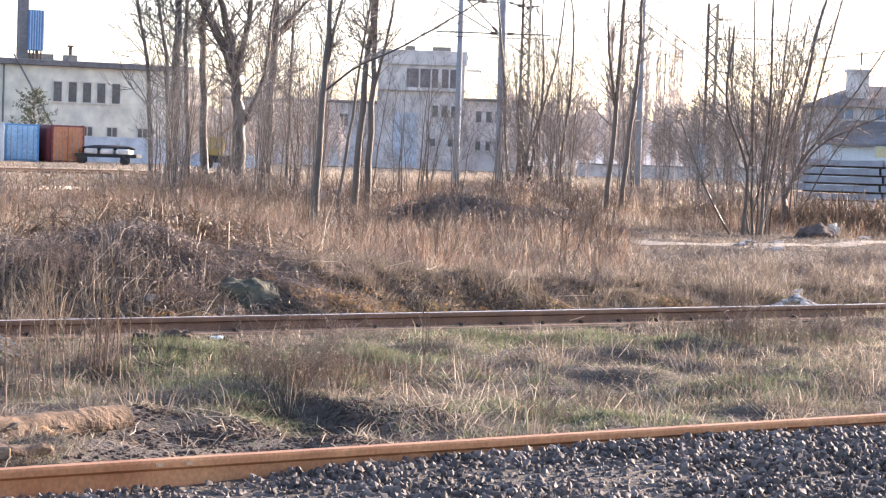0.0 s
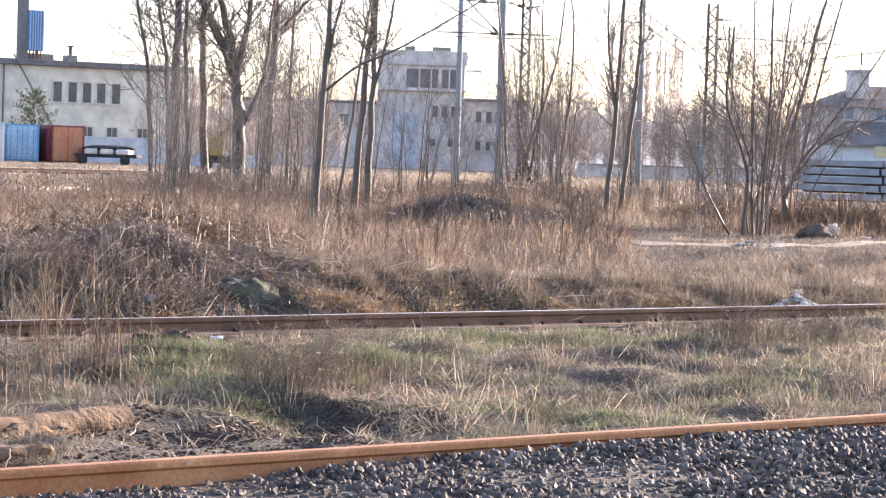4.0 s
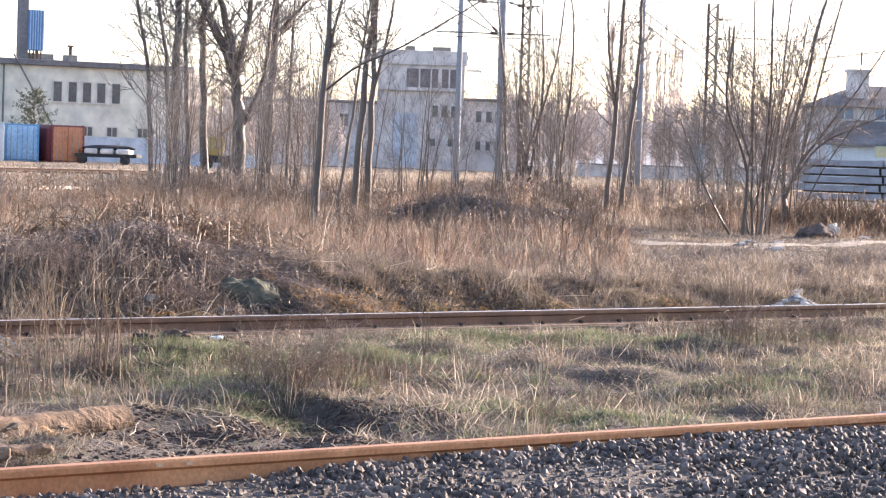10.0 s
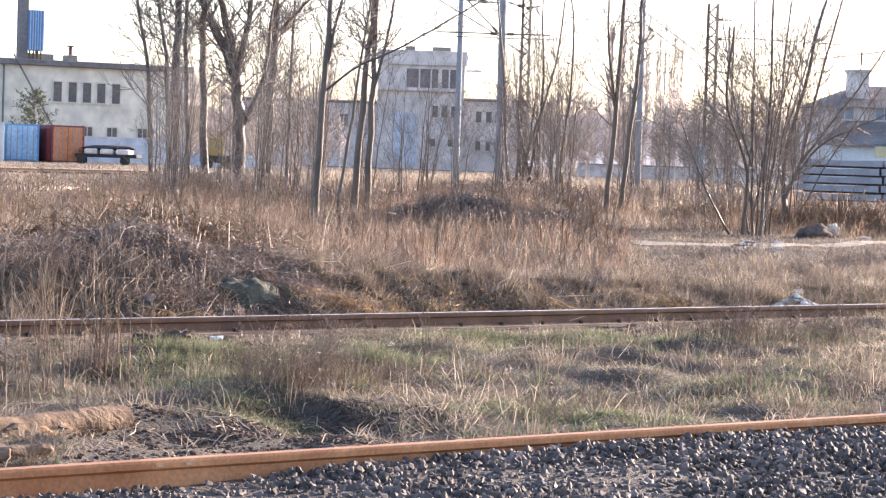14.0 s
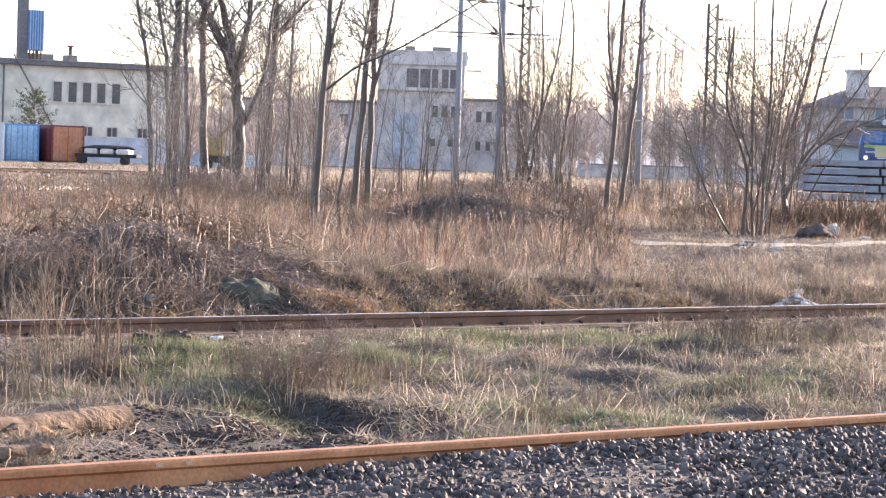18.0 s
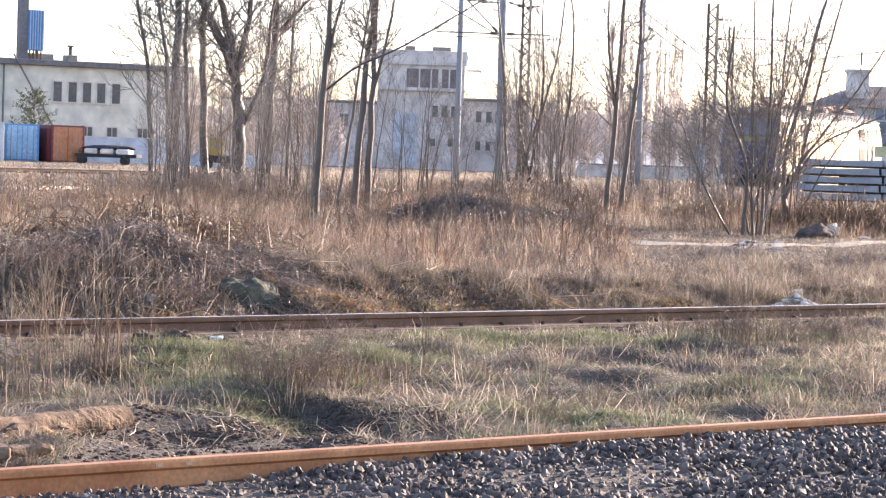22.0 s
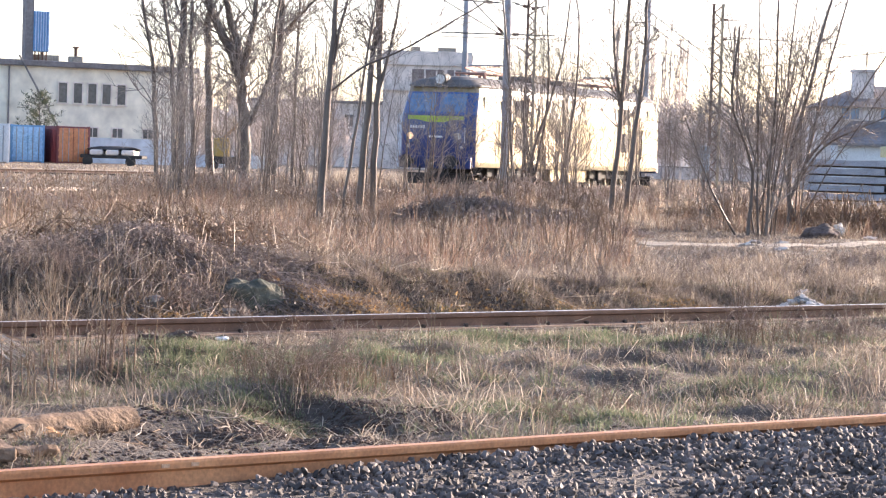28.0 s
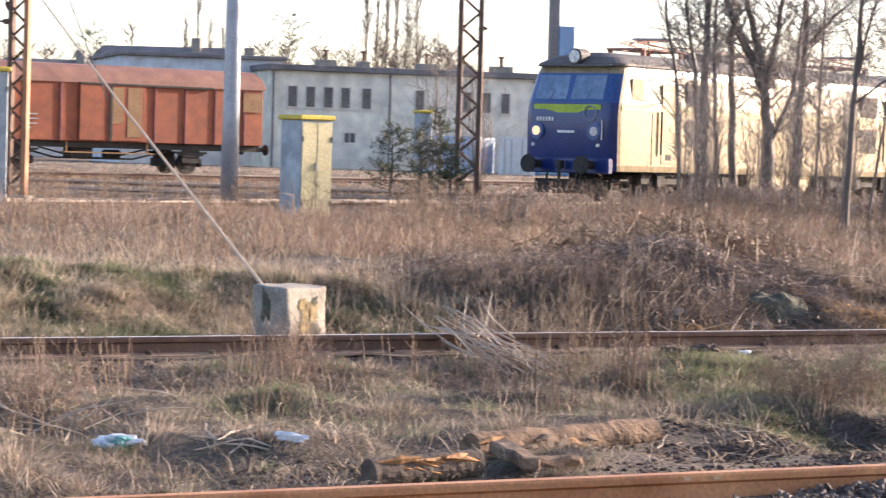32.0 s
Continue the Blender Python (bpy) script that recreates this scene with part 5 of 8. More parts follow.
def twig_out(acc, base, way, length, r, level, rng, up=0.35, kids=4, sides=4, floor=0.0):
    """A branch that wanders and forks."""
    n = 5 if level > 0 else 4
    pts, d = [np.array(base)], np.array(way, float)
    for _ in range(n):
        d = d + rng.normal(0, 0.16, 3) + np.array([0, 0, up * 0.22])
        d /= np.linalg.norm(d)
        pts.append(pts[-1] + d * length / n)
    pts = np.array(pts)
    acc.later(pts, np.linspace(r, max(r * 0.35, floor * 0.7), n + 1))
    if level <= 0:
        return
    for _ in range(kids):
        k = rng.uniform(0.2, 1.0)
        i = min(n - 1, int(k * n))
        b = pts[i] + (pts[i + 1] - pts[i]) * (k * n - i)
        t = pts[i + 1] - pts[i]
        t /= np.linalg.norm(t)
        side = rng.normal(0, 1, 3)
        side -= t * side.dot(t)
        side /= np.linalg.norm(side)
        w = t * rng.uniform(0.5, 0.9) + side * rng.uniform(0.5, 0.9)
        twig_out(acc, b, w / np.linalg.norm(w), length * rng.uniform(0.35, 0.65), max(r * 0.55, floor), level - 1, rng, up, max(2, kids - 1), sides, floor)


def tree(label, stems, twigs, reach, seed, level=2, low=0.25, kids=4, name="tree", up=0.35, rmin=0.009):
    """stems: (radius, points). The first is the trunk, the rest limbs of it."""
    rng = np.random.default_rng(seed)
    base = np.array(stems[0][1][0])
    t = thing(name, pose(*base), label, "tree", "bare trees")
    crown = Acc()
    for k, (r, pts) in enumerate(stems):
        acc = Acc()
        line = spline(np.array(pts) - base, 14)
        wob = rng.normal(0, min(r * 0.2, 0.018), line.shape)
        wob[0] = wob[-1] = 0
        line = line + wob
        rad = np.linspace(r, max(r * 0.45, rmin), 14)
        if k == 0:
            rad[0] *= 1.35
            line[0][2] -= 0.25
        acc.tube(line, rad, 9)
        part("trunk" if k == 0 else "limb", acc.mesh("trunk", M_BARK, True), M_BARK, t)
        for _ in range(int(twigs * 2.8)):
            s = rng.uniform(low, 1.0) if k == 0 else rng.uniform(0.1, 1)
            i = min(12, int(s * 13))
            tan = line[i + 1] - line[i]
            tan /= np.linalg.norm(tan)
            side = rng.normal(0, 1, 3)
            side[2] *= 0.4
            side -= tan * side.dot(tan)
            side /= np.linalg.norm(side)
            w = tan * 0.7 + side * rng.uniform(0.5, 1.0)
            ln = reach * rng.uniform(0.4, 1.0) * (1.15 - 0.5 * s)
            twig_out(crown, line[i], w / np.linalg.norm(w), ln, max(rmin, min(rad[i] * 0.4, 0.03)), level, rng, up, kids, floor=9e-5 * base[1])
    part("crown", crown, M_TWIG, t, "bare twigs")
    return t


tree("slender bare tree with a leaning grey trunk", [(0.066, ((-7.61, 66, 0.15), (-7.78, 66, 3.5), (-8.11, 66, 5.18), (-8.25, 66, 6.4)))], 12, 1.6, 11)
tree("slim bare tree in a clump of trunks", [(0.071, ((-6.94, 64, 0.2), (-7.06, 64, 3.45), (-7.35, 64, 5.09), (-7.52, 64, 6.6)))], 10, 1.5, 12)
tree("bare tree with a thick straight trunk", [(0.135, ((-6.98, 65, 0.19), (-6.96, 65, 3.76), (-6.95, 65, 5.16), (-6.91, 65, 8.4)))], 9, 1.6, 13, low=0.35)
tree("slim upright bare tree among trunks", [(0.075, ((-6.6, 66, 0.18), (-6.83, 66, 3.47), (-6.84, 66, 5.23), (-6.77, 66, 6.9)))], 9, 1.4, 14)
tree("bare tree with dark mottled bark", [(0.115, ((-6.3, 67, 0.17), (-6.51, 67, 3.86), (-6.48, 67, 5.3), (-6.43, 67, 7.4)))], 10, 1.5, 15)
tree("large bare tree with forked thick dark trunk", [
    (0.235, ((-5.42, 66, 0.15), (-5.39, 66, 0.9), (-5.37, 66, 2.1), (-5.47, 66, 2.9), (-5.57, 66, 3.6))),
    (0.15, ((-5.52, 66, 3.3), (-5.75, 66.1, 3.9), (-6.02, 66, 4.4), (-6.46, 66, 5.24), (-6.75, 66, 6.2), (-7.0, 66, 7.2))),
    (0.12, ((-5.55, 66, 3.4), (-5.6, 66.1, 4.1), (-5.81, 66, 4.73), (-5.99, 66, 5.25), (-6.1, 66, 6.2), (-6.2, 66, 7.0))),
    (0.1, ((-5.5, 66, 3.2), (-5.35, 66, 4.0), (-5.2, 66, 4.7), (-5.15, 66, 5.6), (-5.0, 66, 7.0))),
    (0.07, ((-5.3, 66, 2.0), (-5.14, 66, 2.43), (-4.85, 66, 3.04), (-4.69, 66, 3.84), (-4.67, 66, 4.71), (-4.5, 66, 5.8)))], 7, 1.8, 16, low=0.7, kids=4, rmin=0.012)
tree("bare tree with straight grey trunk", [(0.14, ((-4.78, 68, 0.21), (-4.74, 68, 2.51), (-4.68, 68, 4.22), (-4.66, 68, 5.42), (-4.6, 68, 7.4))), (0.05, ((-4.64, 68, 4.5), (-4.19, 68, 5.03), (-3.76, 68, 5.45), (-3.31, 68, 5.92)))], 13, 1.6, 17, low=0.3)
tree("thin bare sapling behind larger trunks", [(0.054, ((-4.36, 70, 0.28), (-4.36, 70, 2.92), (-4.29, 70, 5.56), (-4.26, 70, 7.2)))], 12, 1.3, 18)
tree("bare young tree with pale sunlit trunk and long side branch", [
    (0.066, ((-2.19, 43, 0.22), (-2.12, 43, 2.46), (-2.02, 43, 3.97), (-1.96, 43, 5.4))),
    (0.022, ((-2.12, 43, 2.4), (-1.53, 43, 2.93), (-0.95, 43.1, 3.12), (-0.31, 43, 3.53), (0.32, 43, 3.91), (0.96, 43, 4.36))),
    (0.033, ((-2.1, 43, 2.7), (-1.89, 43, 3.79), (-1.62, 43, 4.6)))], 8, 1.0, 19, low=0.4)
tree("bare young tree leaning gently, pale sunlit edge", [(0.068, ((-1.66, 46, 0.25), (-1.52, 46, 2.45), (-1.46, 46, 3.44), (-1.38, 46, 4.18), (-1.32, 46, 5.6)))], 8, 1.0, 20, low=0.35)
tree("bare young tree with forked top beside its twin", [
    (0.066, ((-1.43, 46, 0.25), (-1.35, 46, 2.46), (-1.35, 46, 4.18), (-1.35, 46, 5.4))),
    (0.031, ((-1.36, 46, 2.5), (-1.09, 46, 3.68), (-1.01, 46, 4.29), (-0.88, 46, 5.2)))], 8, 1.0, 21, low=0.35)
tree("thin leaning bare sapling", [(0.032, ((-1.93, 45, 0.2), (-1.65, 45, 2.27), (-1.51, 45, 3.4), (-1.31, 45, 5.0)))], 8, 0.8, 22)
tree("bare young tree with leaning sunlit trunk", [
    (0.066, ((3.76, 59, 0.2), (3.93, 59, 3.08), (4.02, 59, 5.15), (4.07, 59, 6.8))),
    (0.04, ((3.87, 59, 2.7), (3.66, 59, 4.31), (3.65, 59, 5.8)))], 10, 1.2, 23)
tree("slim bare young tree growing close beside another", [(0.06, ((4.0, 58, 0.2), (4.2, 58, 2.36), (4.34, 58, 3.86), (4.34, 58, 5.23), (4.37, 58, 6.6)))], 10, 1.1, 24)


def shrub(label, x, y, n, height, spread, r, seed, lean=(0, 0), kids=4, level=2, name="shrub", material=None, foot=0.12):
    """Many stems from one foot."""
    rng = np.random.default_rng(seed)
    z = gz(x, y) - 0.1
    t = thing(name, pose(x, y, z), label, "shrub", "bare shrubs")
    crown = Acc()
    for k in range(n):
        a, tilt = rng.uniform(0, 2 * math.pi), spread * rng.uniform(0.15, 1.0)
        h = height * rng.uniform(0.65, 1.0)
        d = np.array([math.cos(a) * tilt + lean[0], math.sin(a) * tilt + lean[1], 1.0])
        line = np.array([d * np.array([s ** 1.35, s ** 1.35, 1.0 * s]) * h for s in np.linspace(0, 1, 8)]) + np.array([rng.normal(0, foot), rng.normal(0, foot), 0])
        line += rng.normal(0, 0.02 * height / 4, line.shape)
        rr = r * rng.uniform(0.6, 1.1)
        acc = Acc()
        acc.tube(line, np.linspace(rr, rr * 0.3, 8), 7)
        part("stem", acc.mesh("stem", M_BARK, True), M_BARK, t)
        for _ in range(9):
            s = rng.uniform(0.2, 0.98)
            i = min(6, int(s * 7))
            tan = line[i + 1] - line[i]
            tan /= np.linalg.norm(tan)
            side = rng.normal(0, 1, 3)
            side -= tan * side.dot(tan)
            side /= np.linalg.norm(side)
            w = tan * 0.8 + side * 0.6
            twig_out(crown, line[i], w / np.linalg.norm(w), height * rng.uniform(0.15, 0.38), max(0.006, rr * 0.32), level, rng, 0.5, kids, floor=6e-5 * y)
    part("crown", crown, material or M_TWIG, t, "bare twigs")
    return t


tree("bare multi-stemmed small tree beside the sandy path", [
    (0.036, ((5.45, 46.3, 0.15), (5.46, 46.3, 0.74), (5.58, 46.3, 1.39), (5.18, 46.1, 2.07), (4.99, 46.0, 2.57), (5.05, 46.0, 3.07), (5.13, 46.0, 3.9))),
    (0.026, ((5.65, 46.4, 0.15), (5.59, 46.4, 0.74), (5.62, 46.5, 1.34), (5.56, 46.7, 2.64), (5.63, 46.8, 3.48), (5.54, 46.9, 4.9))),
    (0.036, ((5.78, 46.3, 0.15), (5.79, 46.3, 0.65), (5.8, 46.3, 1.65), (5.87, 46.3, 2.45), (5.83, 46.2, 3.44), (5.84, 46.1, 5.4))),
    (0.03, ((5.82, 46.4, 0.3), (5.92, 46.5, 1.0), (6.06, 46.6, 1.9), (6.16, 46.8, 2.7), (6.15, 46.9, 3.45), (6.34, 47.0, 4.9))),
    (0.022, ((5.58, 46.3, 1.4), (5.35, 46.6, 2.1), (5.2, 46.8, 2.9), (5.0, 47.0, 4.2))),
    (0.02, ((5.2, 46.2, 0.15), (4.73, 46.0, 0.91), (4.45, 46.0, 1.6), (4.2, 46.0, 2.24)))], 11, 1.45, 31, low=0.25, kids=4, rmin=0.007)
tree("low forked bare tree with branches sweeping sideways", [
    (0.055, ((6.6, 49.5, 0.1), (6.62, 49.5, 0.8), (6.52, 49.5, 1.51), (6.81, 49.3, 2.54), (6.93, 49.2, 3.39), (7.31, 49.2, 4.9))),
    (0.038, ((6.62, 49.5, 0.8), (6.95, 49.6, 1.58), (7.13, 49.8, 2.55), (7.36, 49.9, 3.46), (7.69, 50, 4.8))),
    (0.026, ((6.72, 49.5, 1.1), (7.26, 49.4, 1.91), (7.89, 49.3, 2.2), (8.7, 49.3, 2.6))),
    (0.027, ((6.59, 49.5, 0.95), (6.47, 49.7, 1.46), (6.66, 49.9, 2.16), (6.9, 50, 2.91), (7.19, 50, 4.2))),
    (0.026, ((6.9, 49.5, 1.5), (7.5, 49.7, 2.3), (8.1, 49.8, 3.1), (8.6, 49.9, 3.9)))], 8, 1.35, 32, low=0.25, kids=4, rmin=0.007)
tree("fan of dark curved bare stems from one foot", [
    (0.05, ((1.83, 70, 0.15), (1.6, 70, 1.87), (1.57, 70, 3.42), (1.37, 70, 4.81), (1.25, 70, 6.2))),
    (0.045, ((1.99, 70, 0.15), (2.25, 70, 1.74), (2.68, 70, 2.99), (3.02, 70, 4.4), (3.16, 70, 6.11))),
    (0.04, ((2.15, 70, 0.15), (2.48, 70, 1.9), (2.66, 70, 3.46), (2.53, 70, 4.85), (2.54, 70, 5.94))),
    (0.045, ((3.08, 70, 0.15), (3.19, 70, 1.77), (3.37, 70, 3.17), (3.43, 70, 4.88), (3.27, 70, 6.11))),
    (0.03, ((2.53, 70, 0.15), (2.19, 70, 1.42), (1.91, 70, 2.66), (2.02, 70, 4.06)))], 6, 1.1, 34, low=0.3, kids=3, rmin=0.012)
shrub("fan of thin upright stems around the small tree", 5.75, 46.6, 8, 4.7, 0.36, 0.02, 44, (0.02, 0), kids=2)
shrub("thin stems sweeping out beside the forked tree", 6.75, 49.3, 5, 4.2, 0.5, 0.02, 45, (0.12, 0), kids=2)
shrub("thin bare saplings behind the weeds", 2.15, 72, 7, 5.0, 0.13, 0.03, 33, (0.0, 0), kids=2)
shrub("thin bare saplings with curved stems", 3.2, 74, 8, 4.6, 0.16, 0.03, 34, (0.03, 0), kids=2)
shrub("thin bare saplings in brown weeds", 5.9, 80, 6, 4.0, 0.15, 0.03, 35, kids=2)
shrub("thin bare saplings by the masts", 10.2, 92, 6, 3.8, 0.2, 0.035, 36, kids=2)
shrub("thin dark saplings under the tall trees", -6.9, 60, 5, 3.4, 0.1, 0.022, 37, kids=2)
shrub("thin dark saplings between trunks", -6.2, 58, 7, 3.0, 0.16, 0.025, 38, kids=2)
shrub("thin saplings beneath the forked tree", -4.9, 57, 7, 3.2, 0.16, 0.02, 39, kids=2)
shrub("thin saplings beside young trees", -3.3, 56, 8, 3.4, 0.16, 0.02, 40, kids=2)
shrub("thin leaning saplings near the mast", -0.5, 62, 7, 3.4, 0.2, 0.022, 41, (0.05, 0), kids=2)
shrub("bare bush in the yard beside the cabinet", -16.6, 84, 6, 4.9, 0.16, 0.04, 42, kids=3)
shrub("tall thin bare bush in the yard", -19.2, 90, 5, 6.0, 0.14, 0.04, 43, kids=3)


# saplings: (x, y, stems, height, spread)
for k, (x, y, n, h, sp) in enumerate(((-6.5, 62, 6, 4.6, 0.1), (-5.9, 55, 5, 3.4, 0.12), (-4.3, 61, 6, 4.4, 0.12), (-3.9, 54, 6, 3.6, 0.14), (-3.0, 60, 7, 4.6, 0.14),
                                       (-2.6, 50, 5, 3.2, 0.14), (-1.9, 58, 6, 3.8, 0.16), (-1.0, 54, 5, 2.8, 0.18), (0.3, 64, 5, 3.0, 0.2), (1.5, 66, 7, 4.6, 0.12), (2.5, 70, 7, 5.6, 0.1), (3.0, 66, 6, 4.8, 0.14),
                                       (3.5, 72, 6, 5.2, 0.12), (4.9, 70, 5, 4.4, 0.16), (6.6, 76, 6, 3.4, 0.2), (8.2, 84, 6, 3.8, 0.18), (9.6, 86, 5, 4.2, 0.14), (-5.2, 70, 6, 5.0, 0.12), (-3.6, 72, 6, 5.0, 0.12))):
    shrub("thin bare saplings growing among the trees", x, y, n, h, sp, 0.018, 200 + k, kids=3, level=2, name="sapling")


def conifer(label, x, y, height, width, seed):
    """A rough young pine: a stem, side shoots and tufts of needles."""
    rng = np.random.default_rng(seed)
    t = thing("young_pine", pose(x, y, gz(x, y) - 0.05), label, "pine")
    a = Acc()
    a.tube([(0, 0, -0.1), (0.05, 0, height * 0.5), (0, 0, height)], (0.05, 0.04, 0.012), 7)
    tufts = []
    for _ in range(34 if y < 150 else 90):
        s = rng.uniform(0.08, 1.0)
        b = np.array([0.03, 0, s * height])
        an = rng.uniform(0, 2 * math.pi)
        ln = width * (1.15 - 0.75 * s) * rng.uniform(0.4, 1.15)
        e = b + np.array([math.cos(an) * ln, math.sin(an) * ln, ln * rng.uniform(0.1, 0.7)])
        a.tube([b, (b + e) / 2 + rng.normal(0, 0.04, 3), e], (0.018, 0.012, 0.006), 3)
        for k in range(22):
            tufts.append(b + (e - b) * rng.uniform(0.35, 1.05) + rng.normal(0, 0.05, 3))
    part("trunk", a, M_BARK, t)
    c = np.array(tufts)
    n = len(c)
    d = rng.normal(0, 1, (n, 3))
    d[:, 2] = np.abs(d[:, 2]) + 0.3
    d /= np.linalg.norm(d, axis=1)[:, None]
    w = np.cross(d, rng.normal(0, 1, (n, 3)))
    w /= np.linalg.norm(w, axis=1)[:, None]
    size = min(1.6, max(1.0, y / 75))
    ln, wd = rng.uniform(0.08, 0.22, n)[:, None] * size, 0.02 * size
    v = np.stack([c - w * wd, c + w * wd, c + d * ln], 1).reshape(-1, 3)
    part("needles", mesh_np("needles", v, (), np.arange(3 * n).reshape(-1, 3), M_NEEDLE), M_NEEDLE, t)


conifer("young dark green pine in dry grass", -15.9, 72, 1.9, 0.9, 51)
conifer("low dark green pine beside the bare bush", -17.0, 73, 2.0, 1.0, 52)
conifer("dark green young pine in the yard", -16.2, 76, 2.7, 0.9, 53)
conifer("small dark pine growing near the lattice mast", -15.0, 72, 1.6, 0.8, 54)
conifer("tall dark pine behind the workshop roof", -62.5, 226, 13.6, 4.6, 56)
conifer("dark pine crown far behind the wagon", -86.5, 240, 12.4, 4.6, 57)
conifer("broad dark pine against the workshop wall", -29.9, 184, 4.9, 2.6, 55)


def far_woods():
    """Distant bare wood as one mass of stems and twigs."""
    rng = np.random.default_rng(61)
    acc = Acc()

    left = Acc()

    def bare(x, y, h, slim, k_=1.0):
        to = acc if k_ == 1.0 else left
        to.later(np.array([(x, y, -0.3), (x + rng.normal(0, 0.1), y, h * 0.5), (x + rng.normal(0, 0.2), y, h)]), np.array([0.1, 0.07, 0.03]) * k_)
        n = 46
        s = rng.uniform(0.12, 1, n) ** 0.8
        a = rng.uniform(0, 2 * math.pi, n)
        ln = h * (0.28 if slim else 0.4) * rng.uniform(0.3, 1, n) * (1.2 - 0.8 * s)
        out = (0.18 if slim else 0.7) * ln
        b = np.stack([x + 0 * s, y + 0 * s, h * s], -1)
        e = b + np.stack([np.cos(a) * out, np.sin(a) * out, ln * (0.95 if slim else 0.55)], -1)
        m = (b + e) / 2 + rng.normal(0, 0.12, (n, 3))
        for k in range(n):
            to.later(np.array([b[k], m[k], e[k]]), np.array([0.032, 0.026, 0.015]) * k_)
        w = 4 * n
        i = rng.integers(0, n, w)
        f = b[i] + (e[i] - b[i]) * rng.uniform(0.3, 0.9, w)[:, None]
        g = f + np.stack([rng.normal(0, 0.35, w), rng.normal(0, 0.3, w), rng.uniform(0.2, 0.8, w)], -1) * (ln[i] * 0.4)[:, None]
        for k in range(w):
            to.later(np.array([f[k], g[k]]), np.array([0.02, 0.012]) * k_)
    for _ in range(190):
        y = rng.uniform(205, 330)
        x = rng.uniform(5, 46) * y / 260
        bare(x, y, rng.uniform(5.0, 8.6) * y / 260, False)
    for _ in range(60):
        y = rng.uniform(200, 240)
        bare(rng.uniform(-24, -9) * y / 220, y, rng.uniform(4, 8.5), False)
    for _ in range(40):
        y = rng.uniform(285, 360)
        bare(rng.uniform(-26, 8) * y / 300, y, rng.uniform(7, 10.5), False)
    for _ in range(100):
        y = rng.uniform(250, 310)
        bare(rng.uniform(-112, -50) * y / 250, y, rng.uniform(9, 13.5), False, 1.6)
    for k in range(16):
        bare(16.8 + k * 0.55 + rng.normal(0, 0.2), 270 + rng.normal(0, 4), rng.uniform(12.0, 16.5), True)
    for k in range(6):
        bare(-64.0 + k * 1.1, 262, rng.uniform(17, 24), True, 1.5)
    for k in range(5):
        bare(-84.0 + k * 1.4, 262, rng.uniform(14, 19), True, 1.5)
    o = new("far_woods", acc.mesh("far_woods", M_HAZETWIG))
    tagged(o, "distant bare woodland behind the yard, paled for haze", "woods", kind="stuff")
    tagged(new("far_woods", left.mesh("far_woods", M_BARK)), "tall bare poplars and trees behind the workshop", "woods", kind="stuff")


far_woods()


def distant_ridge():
    """A wooded ridge along the horizon, its haze put into a pale glowing colour."""
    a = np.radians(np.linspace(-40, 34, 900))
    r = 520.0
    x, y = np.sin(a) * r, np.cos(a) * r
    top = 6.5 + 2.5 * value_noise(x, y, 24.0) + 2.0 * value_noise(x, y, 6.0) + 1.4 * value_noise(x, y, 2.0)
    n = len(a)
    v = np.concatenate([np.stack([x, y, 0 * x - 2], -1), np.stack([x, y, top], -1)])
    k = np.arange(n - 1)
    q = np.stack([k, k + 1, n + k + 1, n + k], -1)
    tagged(new("backdrop", mesh_np("backdrop", v, q, (), M_HAZE)), "distant wooded ridge, haze painted in with a weak glow", "backdrop", kind="structure")


# Haze over the ridge is put into a pale base colour and emission.
M_HAZE = mat("haze_glow", (0.42, 0.37, 0.36), (0.5, 0.45, 0.44), 0.05, 1.0, 0, 0.0, 0.5)
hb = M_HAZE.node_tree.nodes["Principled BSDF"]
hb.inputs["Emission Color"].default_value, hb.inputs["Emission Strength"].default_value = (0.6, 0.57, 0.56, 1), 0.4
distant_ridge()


# ---- things lying about ----
def lay(name, label, category, bm, material, x, y, rz=0, dz=0.0, group=""):
    """A single-mesh thing set on the ground."""
    me = bpy.data.meshes.new(name)
    bm.to_mesh(me)
    bm.free()
    me.materials.append(material)
    o = new(name, me)
    o.matrix_basis = pose(x, y, gz(x, y) + dz, 0, 0, rz)
    return tagged(o, label, category, group)


def worn(bm, by):
    """Split up a block and roughen it."""
    bmesh.ops.subdivide_edges(bm, edges=list(bm.edges), cuts=3, use_grid_fill=True)
    for v in bm.verts:
        v.co += noise.noise_vector(v.co * 9) * by
    return bm


def log(label, a, b, r, material, seed, z):
    t = thing("log", pose(a[0], a[1], z), label, "log")
    acc = Acc()
    n, sides = 44, 22
    p = np.linspace(0, 1, n)[:, None] * (np.array([b[0] - a[0], b[1] - a[1], 0.02]))
    acc.tube(p, r, sides, True)
    v = np.vstack(acc.v)
    for k in range(len(v)):
        q = Vector(v[k] * 7) + Vector((seed, 0, 0))
        v[k] += np.array(noise.noise_vector(q)) * r * 0.13 + np.array(noise.noise_vector(q * 4.5)) * r * 0.07
    acc.v = [v]
    part("bark", acc, material, t)
    return t


